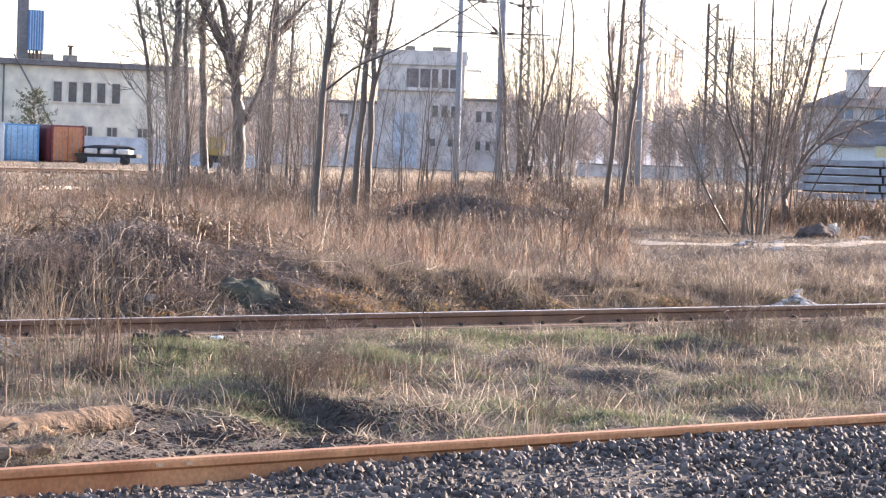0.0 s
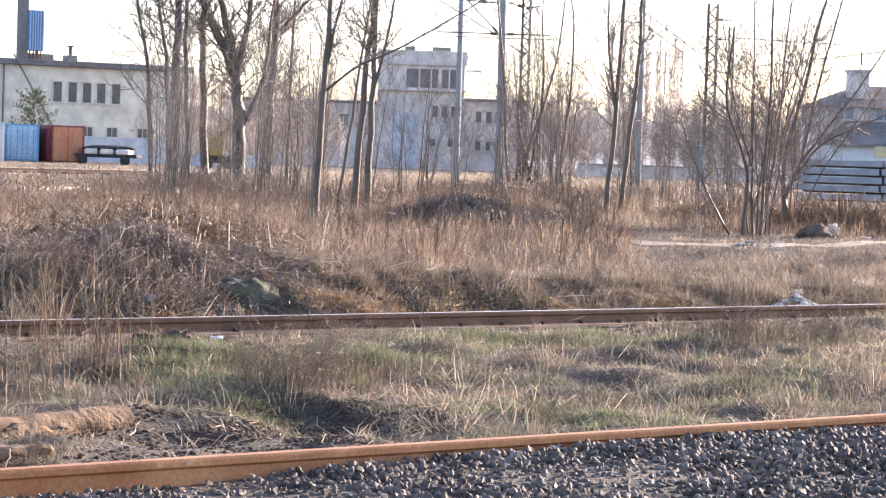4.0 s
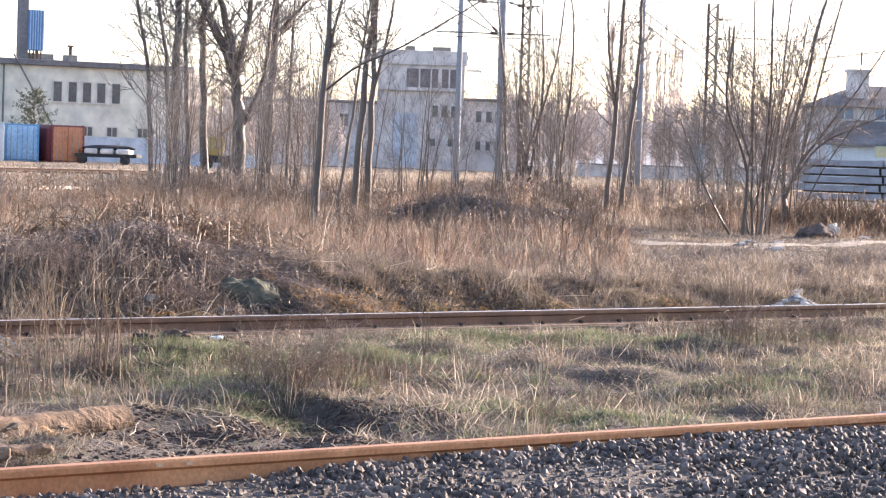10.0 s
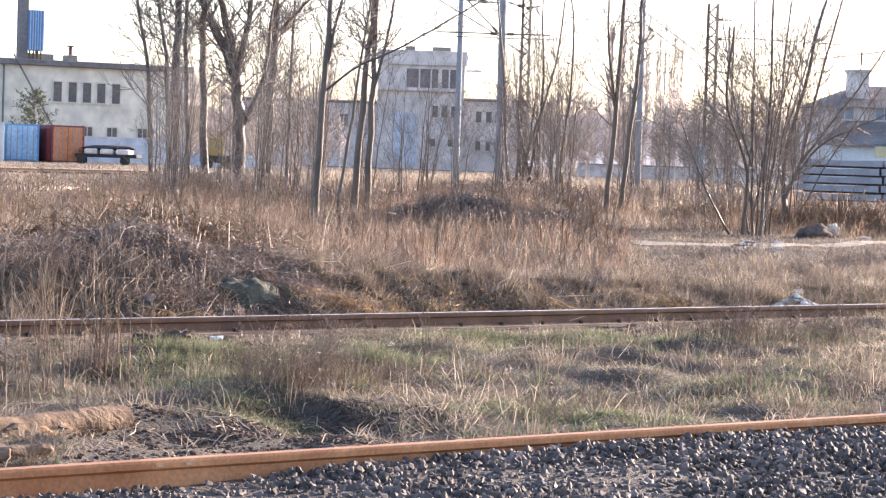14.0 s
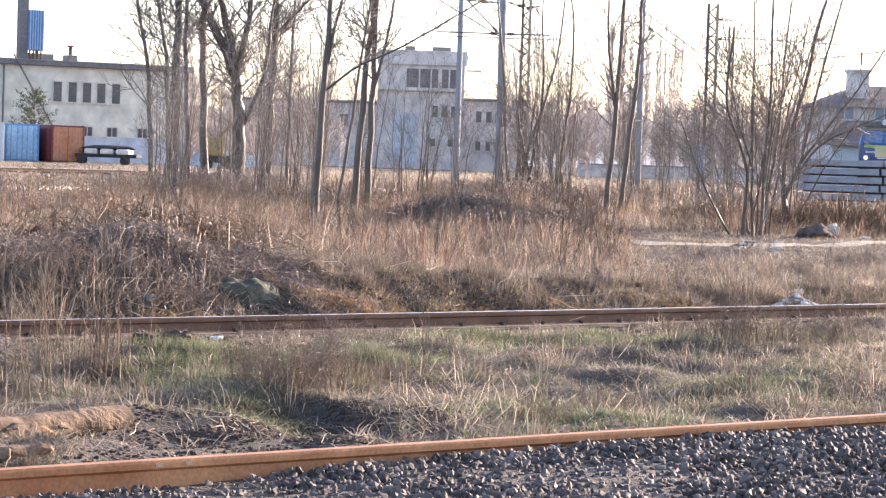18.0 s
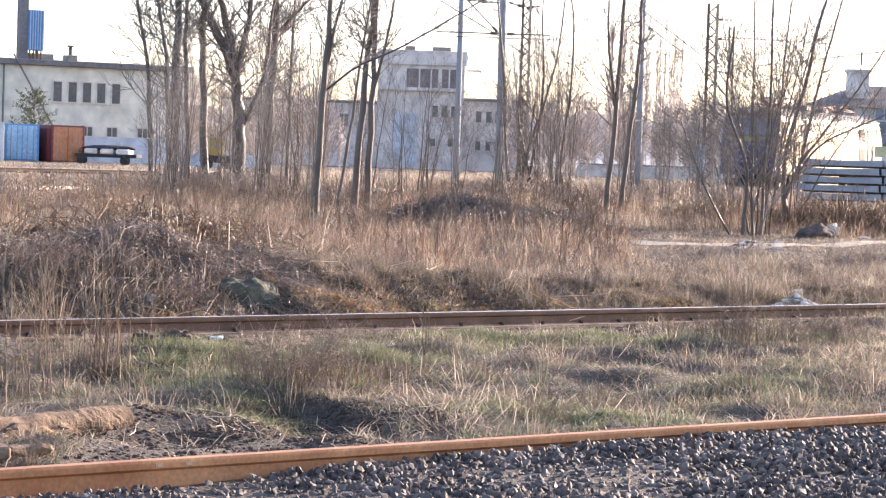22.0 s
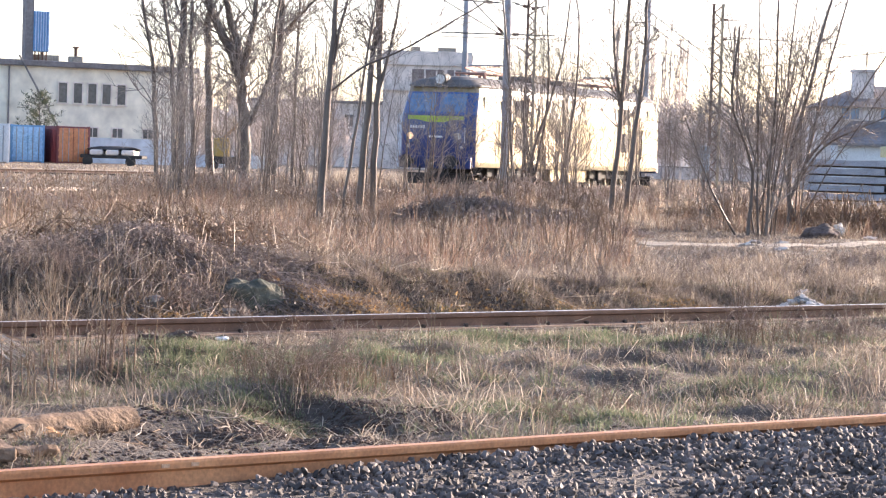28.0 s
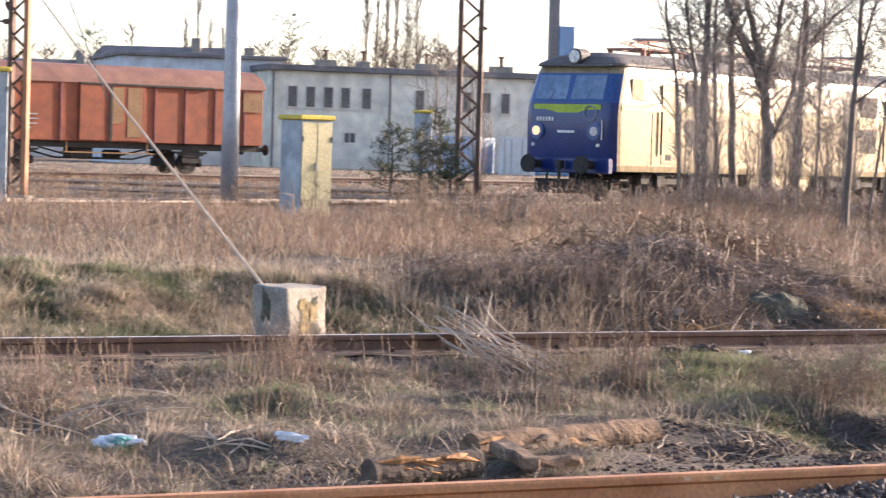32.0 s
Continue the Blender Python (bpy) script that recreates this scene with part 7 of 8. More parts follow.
grow("green_grass", "bright green grass patch below the rail", (x, y), 0.1, 0.0045, M_GREEN, 104, 0.9)
for k, (gx0, gy0, sx, sy, m, h) in enumerate(((-1.85, 17.7, 0.45, 0.4, 4200, 0.065), (-1.5, 16.9, 0.4, 0.35, 2600, 0.07), (-1.05, 15.3, 0.24, 0.35, 3600, 0.08), (-0.62, 18.7, 0.25, 0.25, 3500, 0.1), (0.45, 21.3, 0.3, 0.2, 3000, 0.09),
                                               (1.6, 20.9, 0.6, 0.45, 7000, 0.09), (0.95, 14.8, 0.2, 0.2, 1500, 0.08), (0.55, 15.4, 0.3, 0.4, 2500, 0.09), (2.0, 17.2, 0.4, 0.5, 3000, 0.09), (3.3, 22.5, 0.5, 0.4, 3000, 0.1), (-4.35, 15.1, 0.2, 0.25, 900, 0.08))):
    grow("green_grass", "fresh green grass patch between the rails", (RNG.normal(gx0, sx, m), RNG.normal(gy0, sy, m)), h, 0.0055, M_GREEN, 400 + k, 1.0)
x, y = RNG.normal(-0.35, 0.3, 2500), RNG.normal(19.3, 0.25, 2500)
grow("green_grass", "small bright green tuft near the rail", (x, y), 0.08, 0.0045, M_GREEN, 105, 0.7)
grow("straw", "bleached straw lying between the rails", sow(19000, 2, 22, 9.6, 17.1, 109, 0.8, 0.45, 0.3), 0.17, 0.0065, M_STRAW, 109, 3.4)
tufts("straw", "bleached arching straw tufts between the rails", sow(900, 2, 22, 9.7, 16.9, 110, 0.8, 0.45, 0.2), 16, 0.12, 0.2, 0.006, M_STRAW, 110, 2.6)
grow("dead_grass", "thin litter of dead blades over bare earth", sow(60000, 3, 22, 9.7, 17.0, 711, 0.5, 0.0, 0.2), 0.055, 0.006, M_LITTER, 711, 2.4)
grow("dry_grass", "thin pale blades over bare earth", sow(9000, 3, 22, 9.7, 17.0, 712, 0.5, 0.0, 0.2), 0.08, 0.005, M_DRY, 712, 2.2)
# the bank behind the middle rail
grow("straw", "bleached straw strewn on the bank", sow(22000, 3, 34, 17.6, 24, 116, 0.8, 0.45, 0.3), 0.24, 0.0055, M_STRAW, 116, 2.6)
tufts("dead_grass", "overhanging dark dead tufts along the bank", sow(900, 9, 24, 18.4, 20.2, 117, 0.7, 0.48, 0.15), 60, 0.17, 0.2, 0.0068, M_LITTER, 117, 2.2)
grow("dead_grass", "dead matted grass on the bank", sow(90000, 3, 34, 17.6, 23, 111, 0.6, 0.45, 0.2), 0.09, 0.0075, M_LITTER, 111, 2.0)
tufts("dry_grass", "dry grass tufts hanging over the bank", sow(1100, 3, 34, 18.7, 23, 112, 0.9, 0.52, 0.12), 50, 0.15, 0.2, 0.007, M_DRY, 112, 1.8)
tufts("dead_grass", "grey-brown dead tufts on the bank", sow(1300, 3, 34, 18.3, 24, 115, 0.8, 0.5, 0.15), 50, 0.16, 0.18, 0.007, M_LITTER, 115, 1.9)
grow("moss", "yellow-green moss and grass on the bank", sow(90000, 12.5, 23, 17.8, 20.2, 113, 0.7, 0.3, 0.2), 0.04, 0.009, M_MOSS, 113, 1.0)
rngm = np.random.default_rng(180)
fp, fq = rngm.uniform(12, 23, 16000), rngm.uniform(17.6, 20.4, 16000)
fx, fy = xy(fp, fq)
rise = (ground_z(fx + ACROSS[0] * 0.08, fy + ACROSS[1] * 0.08) - ground_z(fx - ACROSS[0] * 0.08, fy - ACROSS[1] * 0.08)) / 0.16
steep = rise > 0.1
fx, fy = fx[steep], fy[steep]
lush = value_noise(fx, fy, 0.9) * 0.6 + value_noise(fx, fy, 0.3) * 0.4
a_, b_ = (lush > 0.56) & (rngm.random(len(fx)) < 0.6), (lush < 0.5) & (rngm.random(len(fx)) < 0.25)
blades_at = lambda m, k, s: (np.repeat(fx[m], k) + rngm.normal(0, s, m.sum() * k), np.repeat(fy[m], k) + rngm.normal(0, s, m.sum() * k))
x, y = blades_at(a_, 22, 0.05)
blades("moss", "ochre and green moss cushions on the bank", x, y, np.full(len(x), 0.05), 0.008, M_MOSS, 181, 1.6)
x, y = blades_at(b_, 20, 0.06)
blades("dead_grass", "dark dead grass hanging down the bank", x, y, np.full(len(x), 0.13), 0.006, M_LITTER, 182, 2.0)
fp, fq = rngm.uniform(1, 10.5, 14000), rngm.uniform(18.2, 21.2, 14000)
fx, fy = xy(fp, fq)
lush = value_noise(fx + 3, fy, 0.8) * 0.6 + value_noise(fx, fy, 0.3) * 0.4
x, y = blades_at(lush > 0.46, 22, 0.07)
blades("green_grass", "sunlit green grass over the hump", x, y, np.full(len(x), 0.1), 0.007, M_GREEN, 191, 1.4)
# Besides real straw, these pale blades stand in for sunlight on the hump.
x, y = blades_at(lush < 0.5, 16, 0.07)
blades("straw", "bleached matted straw over the hump", x, y, np.full(len(x), 0.13), 0.006, M_STRAW, 192, 2.0)
x, y = blades_at(lush > 0.6, 16, 0.05)
blades("moss", "yellow-green moss over the hump", x, y, np.full(len(x), 0.06), 0.008, M_MOSS, 193, 1.4)
x, y = sow(1500, 2, 9.0, 9.7, 12.0, 183, 0.4, 0.45, 0.2)
blades("straw", "straw and broken stems lying on the dark soil", x, y, np.full(len(x), 0.15), 0.006, M_STRAW, 183, 3.2, ground_z(x, y) + 0.012)
tufts("straw", "sunlit straw tufts on the grassy hump", sow(420, 1.5, 9.0, 19.2, 21.4, 185, 0.8, 0.46, 0.2), 46, 0.14, 0.2, 0.007, M_STRAW, 185, 1.5)
tufts("green_grass", "green tufts on the grassy hump", sow(520, 1.5, 9.0, 18.5, 20.4, 186, 0.8, 0.46, 0.2), 60, 0.14, 0.13, 0.007, M_GREEN, 186, 1.5)
tufts("moss", "ochre moss cushions on the bank face", sow(900, 12.5, 22.5, 17.9, 20.2, 172, 0.5, 0.5, 0.2), 90, 0.12, 0.06, 0.008, M_MOSS, 172, 1.3)
tufts("dead_grass", "grey-brown tufts hanging over the bank edge", above(sow(900, 10, 24, 18.5, 20.0, 173, 0.8, 0.45, 0.2), lambda x, y, p, q: ground_z(x, y) > 0.1), 70, 0.15, 0.17, 0.0045, M_LITTER, 173, 1.7)
tufts("straw", "bleached grass tufts on the bank edge", sow(420, 9, 24, 18.6, 20.4, 174, 0.8, 0.48, 0.2), 40, 0.12, 0.2, 0.0042, M_STRAW, 174, 1.5)
tufts("dry_grass", "upright greyish grass before the brambles", sow(330, 8.5, 13.2, 17.8, 20.2, 175, 0.8, 0.5, 0.15), 26, 0.18, 0.36, 0.006, M_DRY, 175, 1.3)
grow("green_grass", "low moss-green grass on the grassy hump", sow(40000, 1.5, 9.2, 18.6, 20.6, 176, 0.9, 0.45, 0.15), 0.08, 0.006, M_GREEN, 176, 1.0)
grow("moss", "yellow-green moss on the grassy hump", sow(26000, 1.5, 9.2, 18.4, 20.4, 177, 0.6, 0.56, 0.08), 0.04, 0.009, M_MOSS, 177, 1.0)
grow("green_grass", "thin green grass through the dead litter", sow(60000, 2, 22, 10.2, 16.6, 178, 0.6, 0.5, 0.2), 0.075, 0.004, M_GREEN, 178, 1.1)
grow("green_grass", "green grass along the bank foot", sow(50000, 2, 9.5, 18.6, 21.5, 114, 0.6, 0.52, 0.12), 0.1, 0.006, M_GREEN, 114, 0.9)
tufts("straw", "sunlit bleached tufts on the low bank", sow(700, 2, 11, 18.8, 22.5, 118, 0.8, 0.45, 0.2), 50, 0.13, 0.2, 0.005, M_STRAW, 118, 1.4)
grow("dry_grass", "dry tan grass over the bank", sow(36000, 2, 24, 18.3, 22, 119, 0.7, 0.5, 0.15), 0.12, 0.007, M_DRY, 119, 2.0)
grow("straw", "bleached stems lying down the bank", sow(16000, 11, 25, 17.7, 19.6, 701, 0.5, 0.46, 0.2), 0.13, 0.005, M_STRAW, 701, 2.6)
tufts("dry_grass", "tan grass tufts on the bank face", sow(700, 12, 25, 17.8, 19.6, 702, 0.5, 0.48, 0.2), 34, 0.11, 0.13, 0.005, M_DRY, 702, 1.8)
tufts("green_grass", "green sprigs on the bank face", sow(160, 12, 24, 17.9, 19.4, 703, 0.9, 0.5, 0.15), 44, 0.1, 0.09, 0.005, M_GREEN, 703, 1.4)
grow("straw", "bleached tall weeds across the yard", sow_xy(50000, 58, 170, 704, 3.0, 0.45), 0.5, 0.022, M_STRAW, 704, 0.9)
# the rough ground up to the yard
far = lambda x, y, p, q: (q > 20.6) & ((x < 2.2) | (y > 47)) | (q > 22.5) & (x < 2.6)
right = lambda x, y, p, q: (q > 18.2) & (x > 1.5) & (np.abs(y - np.interp(x, (2.9, 3.4, 4.1, 5.0, 6.25, 7.75, 13), (39.6, 39.0, 39.4, 39.7, 41.6, 44.3, 52))) > 0.85)
grow("dead_grass", "low greyish weeds beside the sandy path", above(sow_xy(90000, 23, 50, 127, 1.0, 0.42, 0.25, 1, 11.5), right), 0.08, 0.01, M_LITTER, 127, 2.2)
tufts("dry_grass", "low dry tufts beside the sandy path", above(sow_xy(1000, 23, 50, 128, 1.5, 0.45, 0.2, 1, 11.5), right), 30, 0.2, 0.11, 0.009, M_DRY, 128, 2.0)
tufts("tall_dry_grass", "clumps of tall dry tan grass on rough ground", above(sow_xy(1900, 24, 62, 121, 2.0, 0.5, 0.15), far), 34, 0.24, 0.38, 0.009, M_DRY, 121, 1.25)
tufts("tall_red_grass", "clumps of tall rust-brown grass before the trees", above(sow_xy(3500, 26, 62, 122, 2.6, 0.48, 0.15), far), 34, 0.24, 0.44, 0.0095, M_RED, 122, 1.2)
grow("dead_grass", "dead brown undergrowth on rough ground", above(sow_xy(130000, 23, 70, 123, 1.2, 0.42), far), 0.22, 0.012, M_LITTER, 123, 1.5)
grow("straw", "bleached tall stems scattered in the rough grass", above(sow_xy(17000, 23, 62, 129, 1.5, 0.45), far), 0.42, 0.009, M_STRAW, 129, 2.0)
grow("straw", "bleached stems beside the sandy path", above(sow_xy(6000, 23, 50, 130, 1.0, 0.42, 0.25, 1, 11.5), right), 0.18, 0.009, M_STRAW, 130, 2.6)
tufts("tall_dry_grass", "dry grass and weeds along the yard tracks", sow_xy(1900, 58, 140, 124, 3.0, 0.48), 40, 0.35, 0.45, 0.016, M_DRY, 124, 0.6)
tufts("tall_red_grass", "rust-brown weeds along the yard tracks", sow_xy(1500, 58, 120, 125, 3.0, 0.5), 40, 0.35, 0.5, 0.016, M_RED, 125, 0.6)
grow("dead_grass", "brown dead weeds across the yard", sow_xy(60000, 66, 200, 126, 4.0, 0.45), 0.25, 0.03, M_LITTER, 126, 0.8)


tufts("dry_grass", "low brown weeds between the yard tracks", sow_xy(1500, 64, 112, 195, 2.0, 0.46, 0.2, -24, -8), 30, 0.3, 0.2, 0.016, M_RED, 195, 1.2)
tufts("tall_dry_grass", "dry weeds below the parked goods wagon", above(sow_xy(900, 82, 108, 196, 2.0, 0.4, 0.2, -23, -15), lambda x, y, p, q: np.abs((x - WAGON_MID[0]) * WAGON_DIR[1] - (y - WAGON_MID[1]) * WAGON_DIR[0]) < 4.5), 30, 0.3, 0.5, 0.016, M_RED, 196, 0.8)


# ---- low bushes, fallen leaves and loose sticks ----
def twig_bush(label, x, y, n, height, spread, seed, material=M_DRYBUSH, r=0.0026):
    """A dense low bush of finely forked dry twigs."""
    rng = np.random.default_rng(seed)
    acc = Acc()
    for _ in range(n):
        b = np.array([rng.normal(0, spread * 0.4), rng.normal(0, spread * 0.4), -0.03])
        w = np.array([rng.normal(0, 0.45), rng.normal(0, 0.45), 1.0])
        twig_out(acc, b, w / np.linalg.norm(w), height * rng.uniform(0.45, 1.0), r, 2, rng, 0.2, 4, floor=0.0014)
    o = new("dry_bush", acc.mesh("dry_bush", material))
    o.matrix_basis = pose(x, y, gz(x, y))
    return tagged(o, label, "bush", "dry weeds", "stuff")


for k, (x, y, n, h, sp) in enumerate(((-0.98, 16.0, 24, 0.42, 0.34), (-0.72, 16.5, 26, 0.46, 0.36), (-1.25, 16.6, 14, 0.34, 0.3), (2.4, 20.5, 26, 0.36, 0.4), (2.9, 20.9, 16, 0.3, 0.4), (-2.35, 17.3, 26, 0.4, 0.24), (-2.75, 17.0, 18, 0.34, 0.34),
                                       (-3.2, 16.6, 40, 0.3, 0.4), (0.1, 17.8, 30, 0.24, 0.4), (0.65, 14.9, 34, 0.2, 0.34), (1.1, 16.2, 30, 0.22, 0.4), (-5.5, 14.4, 50, 0.36, 0.4), (-6.1, 14.0, 40, 0.34, 0.4), (-4.7, 17.2, 46, 0.4, 0.3), (3.3, 21.2, 36, 0.3, 0.35), (-3.4, 22.2, 50, 0.45, 0.5), (-4.3, 21.9, 50, 0.45, 0.5), (-2.4, 22.3, 30, 0.36, 0.4))):
    twig_bush("low red-brown dry bush of fine twigs", x, y, n, h, sp, 500 + k)


def leaves(label, x, y, size, seed, material=M_LEAF):
    """Small curled leaves lying on the ground."""
    rng = np.random.default_rng(seed)
    n = len(x)
    c = np.stack([x, y, ground_z(x, y) + rng.uniform(0.005, 0.05, n)], -1)
    d, w = rng.normal(0, 1, (n, 3)), rng.normal(0, 1, (n, 3))
    d /= np.linalg.norm(d, axis=1)[:, None]
    w = np.cross(d, w)
    w /= np.linalg.norm(w, axis=1)[:, None]
    up = np.cross(d, w)
    ln = size * rng.uniform(0.5, 1.3, n)[:, None]
    v = np.stack([c - d * ln, c + w * ln * 0.5 + up * ln * 0.2, c + d * ln, c - w * ln * 0.5 + up * ln * 0.2], 1).reshape(-1, 3)
    k = np.arange(n)[:, None] * 4
    tagged(new("leaf_litter", mesh_np("leaf_litter", v, (), np.concatenate([k + np.array([0, 1, 2]), k + np.array([0, 2, 3])]), material)), label, "leaves", kind="stuff")


rngl = np.random.default_rng(610)
for k, (x, y, sx, sy, m) in enumerate(((-1.5, 23.35, 0.16, 0.15, 620), (-1.0, 23.5, 0.24, 0.2, 700), (-0.3, 23.9, 0.35, 0.25, 260), (0.6, 24.6, 0.35, 0.25, 320), (1.5, 25.3, 0.22, 0.2, 260), (2.5, 26.1, 0.2, 0.2, 200), (-2.5, 22.1, 0.3, 0.15, 240), (-2.0, 22.2, 0.3, 0.15, 160))):
    leaves("ochre fallen leaves caught on the bank", rngl.normal(x, sx, m), rngl.normal(y, sy, m), 0.026, 620 + k)
x, y = sow(2600, 3, 22, 9.7, 17, 640, 0.6, 0.48, 0.2)
leaves("pale and brown leaf bits among the dead grass", x, y, 0.014, 641, M_LITTER)
x, y = sow(2600, 8, 25, 17.7, 20.6, 642, 0.6, 0.48, 0.2)
leaves("brown leaf bits on the bank", x, y, 0.018, 643, M_LITTER)


def sticks(label, x, y, n, spread, length, r, seed, material, rise=0.05):
    """Loose broken sticks; each is a part."""
    rng = np.random.default_rng(seed)
    t = thing("stick_heap", pose(x, y, gz(x, y)), label, "sticks", "loose sticks")
    for _ in range(n):
        a = rng.uniform(0, 2 * math.pi)
        c = np.array([rng.normal(0, spread), rng.normal(0, spread), 0.0])
        ln = length * rng.uniform(0.4, 1.0)
        d = np.array([math.cos(a), math.sin(a), 0]) * ln / 2
        e = [c - d, c - d * 0.3 + rng.normal(0, ln * 0.03, 3), c + d * 0.4 + rng.normal(0, ln * 0.03, 3), c + d]
        z0, z1 = gz(x + e[0][0], y + e[0][1]), gz(x + e[3][0], y + e[3][1]) + rng.uniform(0, rise)
        for q, f in zip(e, (0, 0.35, 0.7, 1)):
            q[2] = z0 + (z1 - z0) * f - gz(x, y) + 0.012 + rng.normal(0, ln * 0.02)
        acc = Acc()
        acc.tube(e, (r, r * 0.95, r * 0.8, r * 0.4), 5, True)
        part("stick", acc, material, t)


sticks("pale broken sticks strewn over dark soil", -1.3, 14.55, 16, 0.22, 0.26, 0.0034, 651, M_PALEWOOD, 0.05)
sticks("bleached sticks and straw beside the log end", -1.75, 13.9, 12, 0.2, 0.22, 0.0032, 652, M_STALK)
sticks("brown sticks in the dug hollow", -0.85, 14.7, 14, 0.25, 0.26, 0.0045, 653, M_STALK)
sticks("pale forked branch lying in dead grass", -3.9, 13.1, 8, 0.12, 0.42, 0.006, 654, M_PALEWOOD)
sticks("tangle of pale dead sticks at the grass edge", -5.3, 13.9, 30, 0.4, 0.5, 0.0045, 655, M_PALEWOOD, 0.2)
sticks("pale sticks among grass near the rail", 0.3, 15.0, 16, 0.35, 0.24, 0.0035, 656, M_STRAW, 0.1)
sticks("loose dead sticks hanging on the bank", 0.9, 24.9, 22, 0.5, 0.5, 0.005, 657, M_STRAW, 0.12)
sticks("loose pale sticks before the brambles", -2.9, 22.2, 26, 0.5, 0.5, 0.005, 658, M_STRAW, 0.2)


for k, (x, y, n, h, sp) in enumerate(((1.4, 26.2, 30, 0.3, 0.5), (2.4, 28.4, 34, 0.32, 0.6), (3.4, 30.0, 34, 0.3, 0.7), (4.6, 31.5, 34, 0.3, 0.7), (5.4, 34.5, 40, 0.34, 0.8), (3.6, 34.0, 40, 0.34, 0.8), (2.0, 32.0, 40, 0.36, 0.8), (0.6, 28.0, 34, 0.36, 0.6),
                                       (6.3, 36.5, 40, 0.34, 0.8), (4.6, 36.8, 36, 0.3, 0.8), (1.0, 35.0, 40, 0.4, 0.8), (5.6, 30.6, 30, 0.28, 0.6), (-0.6, 26.4, 30, 0.4, 0.5), (-1.6, 27.5, 30, 0.42, 0.5))):
    twig_bush("low grey-brown weeds on the rough ground", x, y, n, h, sp, 730 + k, M_BRAMBLE, 0.0034)
# dark stems standing through the rough grass
wx_, wy_ = above(sow_xy(560, 24, 60, 151, 3.0, 0.45, 0.2), far)
for k in range(6):
    rngk = np.random.default_rng(160 + k)
    acc = Acc()
    for x0, y0 in zip(wx_[k::6], wy_[k::6]):
        for _ in range(rngk.integers(4, 12)):
            h = rngk.uniform(0.35, 0.85)
            b = np.array([x0 + rngk.normal(0, 0.12), y0 + rngk.normal(0, 0.12), 0.0])
            b[2] = gz(b[0], b[1]) - 0.03
            d = np.array([rngk.normal(0, 0.16), rngk.normal(0, 0.16), 1.0])
            line = np.array([b + d * h * f + np.array([rngk.normal(0, 0.012), 0, 0]) for f in (0, 0.3, 0.6, 1)])
            acc.later(line, np.array([0.006, 0.005, 0.004, 0.003]))
            for _ in range(4):
                f = rngk.uniform(0.4, 1)
                acc.later(np.array([b + d * h * f, b + d * h * f + np.array([rngk.normal(0, 0.09), rngk.normal(0, 0.09), rngk.uniform(0.02, 0.16)])]), np.array([0.004, 0.0025]))
    tagged(new("weed_stems", acc.mesh("weed_stems", M_STALK)), "dark dry weed stems standing in rough grass", "weeds", "dry weeds", "stuff")


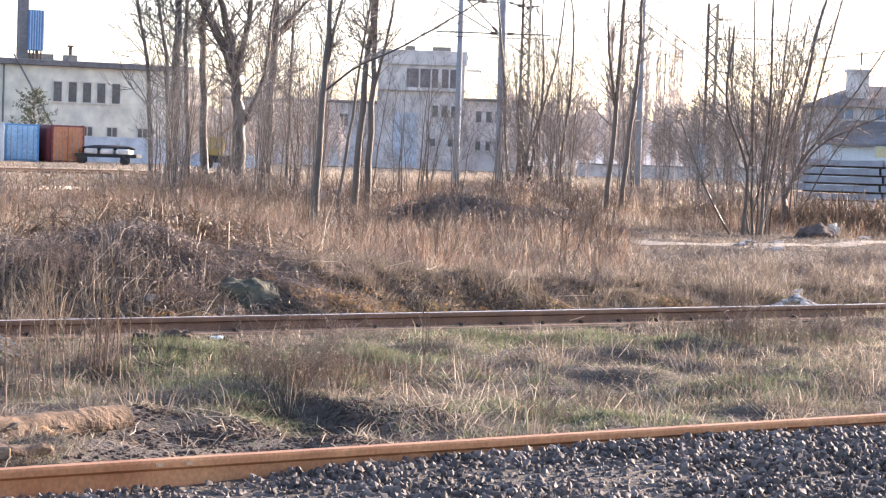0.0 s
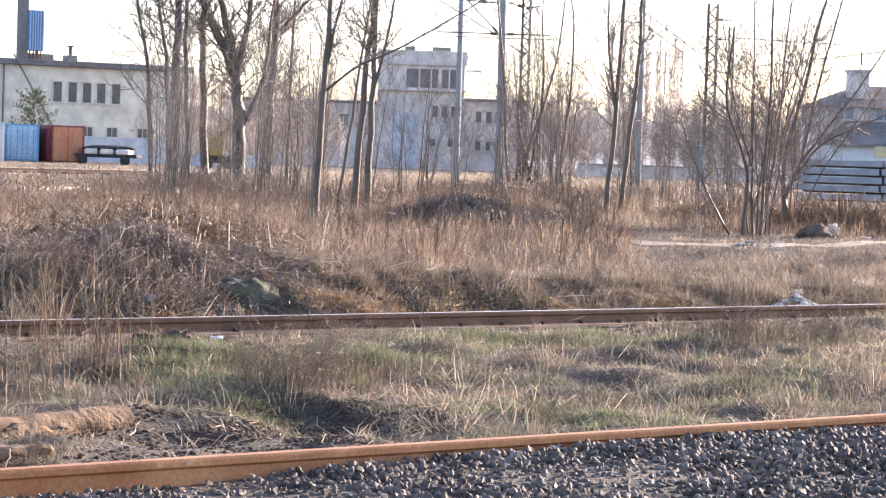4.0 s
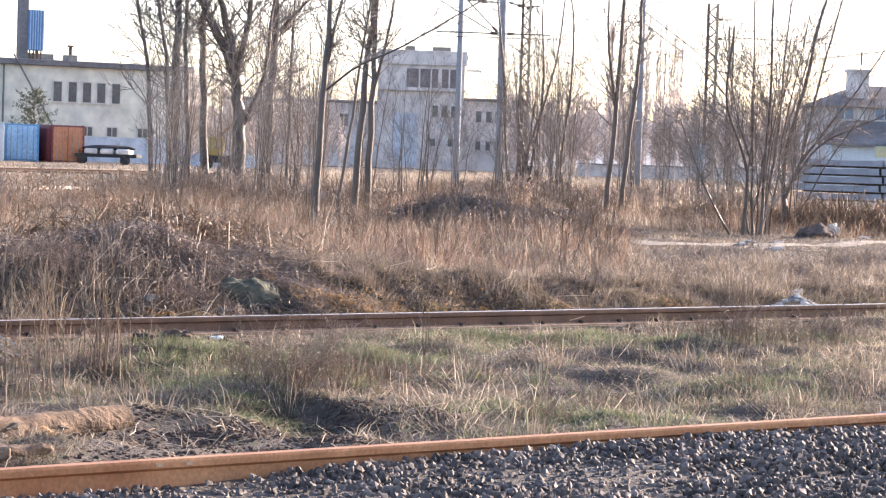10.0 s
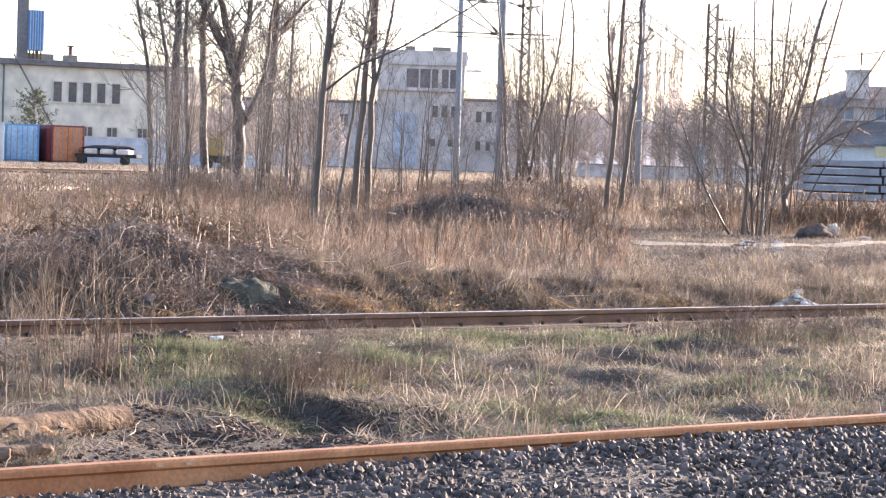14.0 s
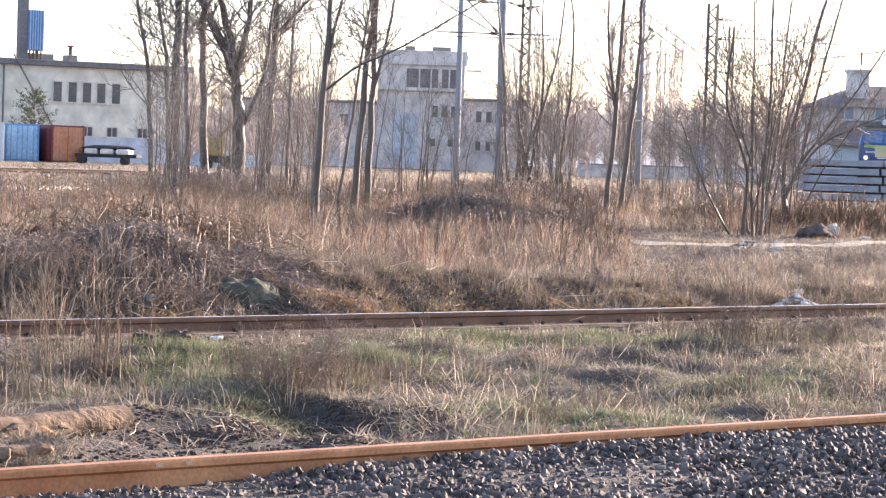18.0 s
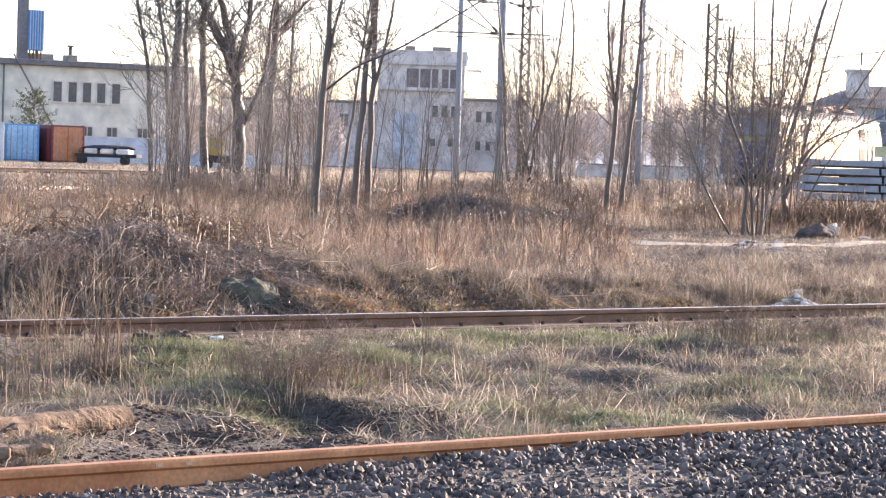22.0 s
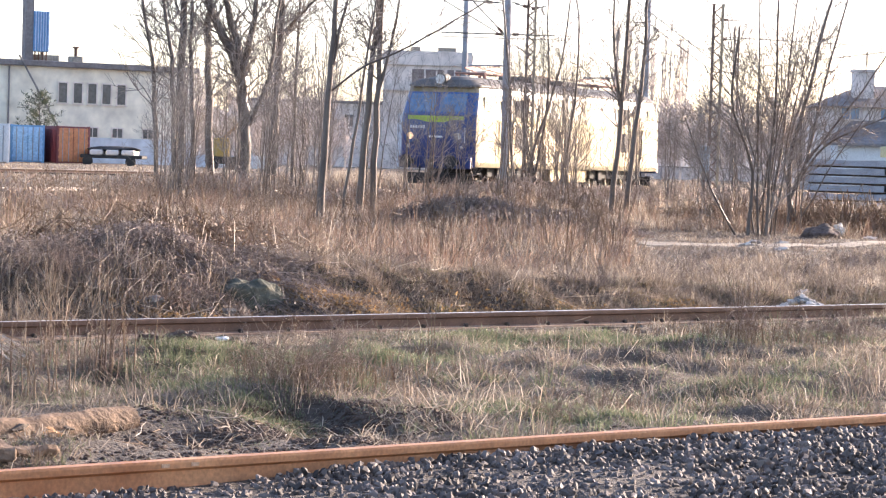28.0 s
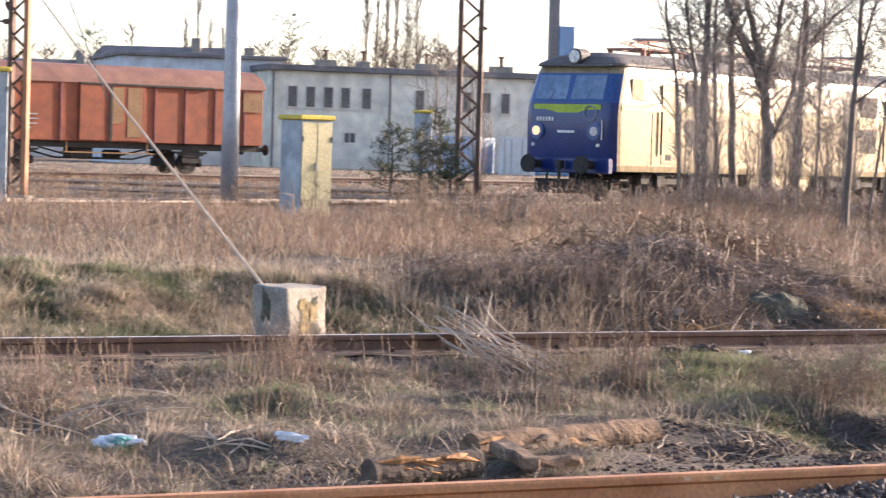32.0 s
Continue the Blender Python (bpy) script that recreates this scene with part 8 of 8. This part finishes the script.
# ---- ballast: crushed stone in front of the near rail ----
def ballast():
    rng = np.random.default_rng(131)
    bed = thing("ballast_bed", Matrix(), "dark grey crushed stone ballast beside a rusty rail", "ballast", kind="structure")
    shapes = []
    for k in range(12):
        bm = bmesh.new()
        for _ in range(13):
            d = rng.normal(0, 1, 3)
            d *= rng.uniform(0.75, 1.15) / np.linalg.norm(d)
            bm.verts.new((d[0] * 0.03, d[1] * 0.023, d[2] * 0.019))
        r = bmesh.ops.convex_hull(bm, input=list(bm.verts))
        bmesh.ops.delete(bm, geom=[g for g in r["geom_interior"] if isinstance(g, bmesh.types.BMVert)], context="VERTS")
        bmesh.ops.triangulate(bm, faces=list(bm.faces))
        me = bpy.data.meshes.new("ballast_stone")
        bm.to_mesh(me)
        bm.free()
        me.materials.append(M_BALLAST)
        shapes.append(me)
    n = 40000
    p, q = rng.uniform(1.0, 16.0, n), RAIL_NEAR - 0.05 - 3.4 * rng.random(n) ** 1.15
    x, y = xy(p, q)
    bearing = np.degrees(np.arctan2(x, y))
    ok = (bearing > -18) & (bearing < 12)
    x, y, p, q = x[ok], y[ok], p[ok], q[ok]
    z = ground_z(x, y) + rng.uniform(-0.012, 0.022, len(x)) + 0.05 * (value_noise(x, y, 0.5) - 0.5)
    order = np.argsort(np.abs(p - 8.0) + np.abs(q - 8.6) * 1.5)
    big, faces, at = [], [], 0
    base = [(np.array([v.co[:] for v in m.vertices]), np.array([f.vertices[:] for f in m.polygons])) for m in shapes]
    for r, k in enumerate(order):
        e = Euler(rng.uniform(0, 6.28, 3))
        sc = rng.uniform(0.58, 1.2)
        if r < 300:
            o = new("ballast_stone", shapes[r % 12])
            o.parent = bed
            o.matrix_basis = Matrix.LocRotScale((x[k], y[k], z[k]), e, (sc,) * 3)
        else:
            v, f = base[r % 12]
            big.append(v @ (np.array(e.to_matrix()).T * sc) + np.array([x[k], y[k], z[k]]))
            faces.append(f + at)
            at += len(v)
    o = new("loose_ballast", mesh_np("loose_ballast", np.vstack(big), (), np.vstack(faces), M_LOOSE))
    o.parent = bed
    tagged(o, "dark grey crushed stones", kind="stuff")


M_LOOSE = blades_mat("ballast_rock_loose", ((0.06, 0.048, 0.043), (0.1, 0.081, 0.071), (0.17, 0.138, 0.12), (0.072, 0.058, 0.052), (0.25, 0.205, 0.18)), 0.0, 0.7)
ballast()


# ---- what moves: the locomotive runs along its track, and its wheels turn ----
TRAVEL = ((0.0, 168.4), (8.0, 120.0), (16.0, 71.6), (20.0, 47.4), (22.0, 35.3), (24.0, 23.4), (25.0, 17.3), (26.0, 11.3), (27.5, 2.3), (28.0, -0.6), (29.0, -6.6), (30.3, -14.6), (31.2, -20.4), (32.0, -25.3))


def motions():
    turn = math.degrees(math.atan2(-YARD[1], -YARD[0]))

    def at(s):
        c = LOCO_AT + YARD * s - 1.5 * LEFT_SIDE
        return pose(c[0], c[1], 0.2, 0, 0, turn)
    walk(loco, [(t, at(s)) for t, s in TRAVEL])
    ts, ss = zip(*TRAVEL)
    for w in WHEELS:
        x, y, z = w.location
        walk(w, [(k * 4 / 30, pose(x, y, z, 0, math.degrees((ss[0] - np.interp(k * 4 / 30, ts, ss)) / 0.625) % 360, 0)) for k in range(241)])


motions()
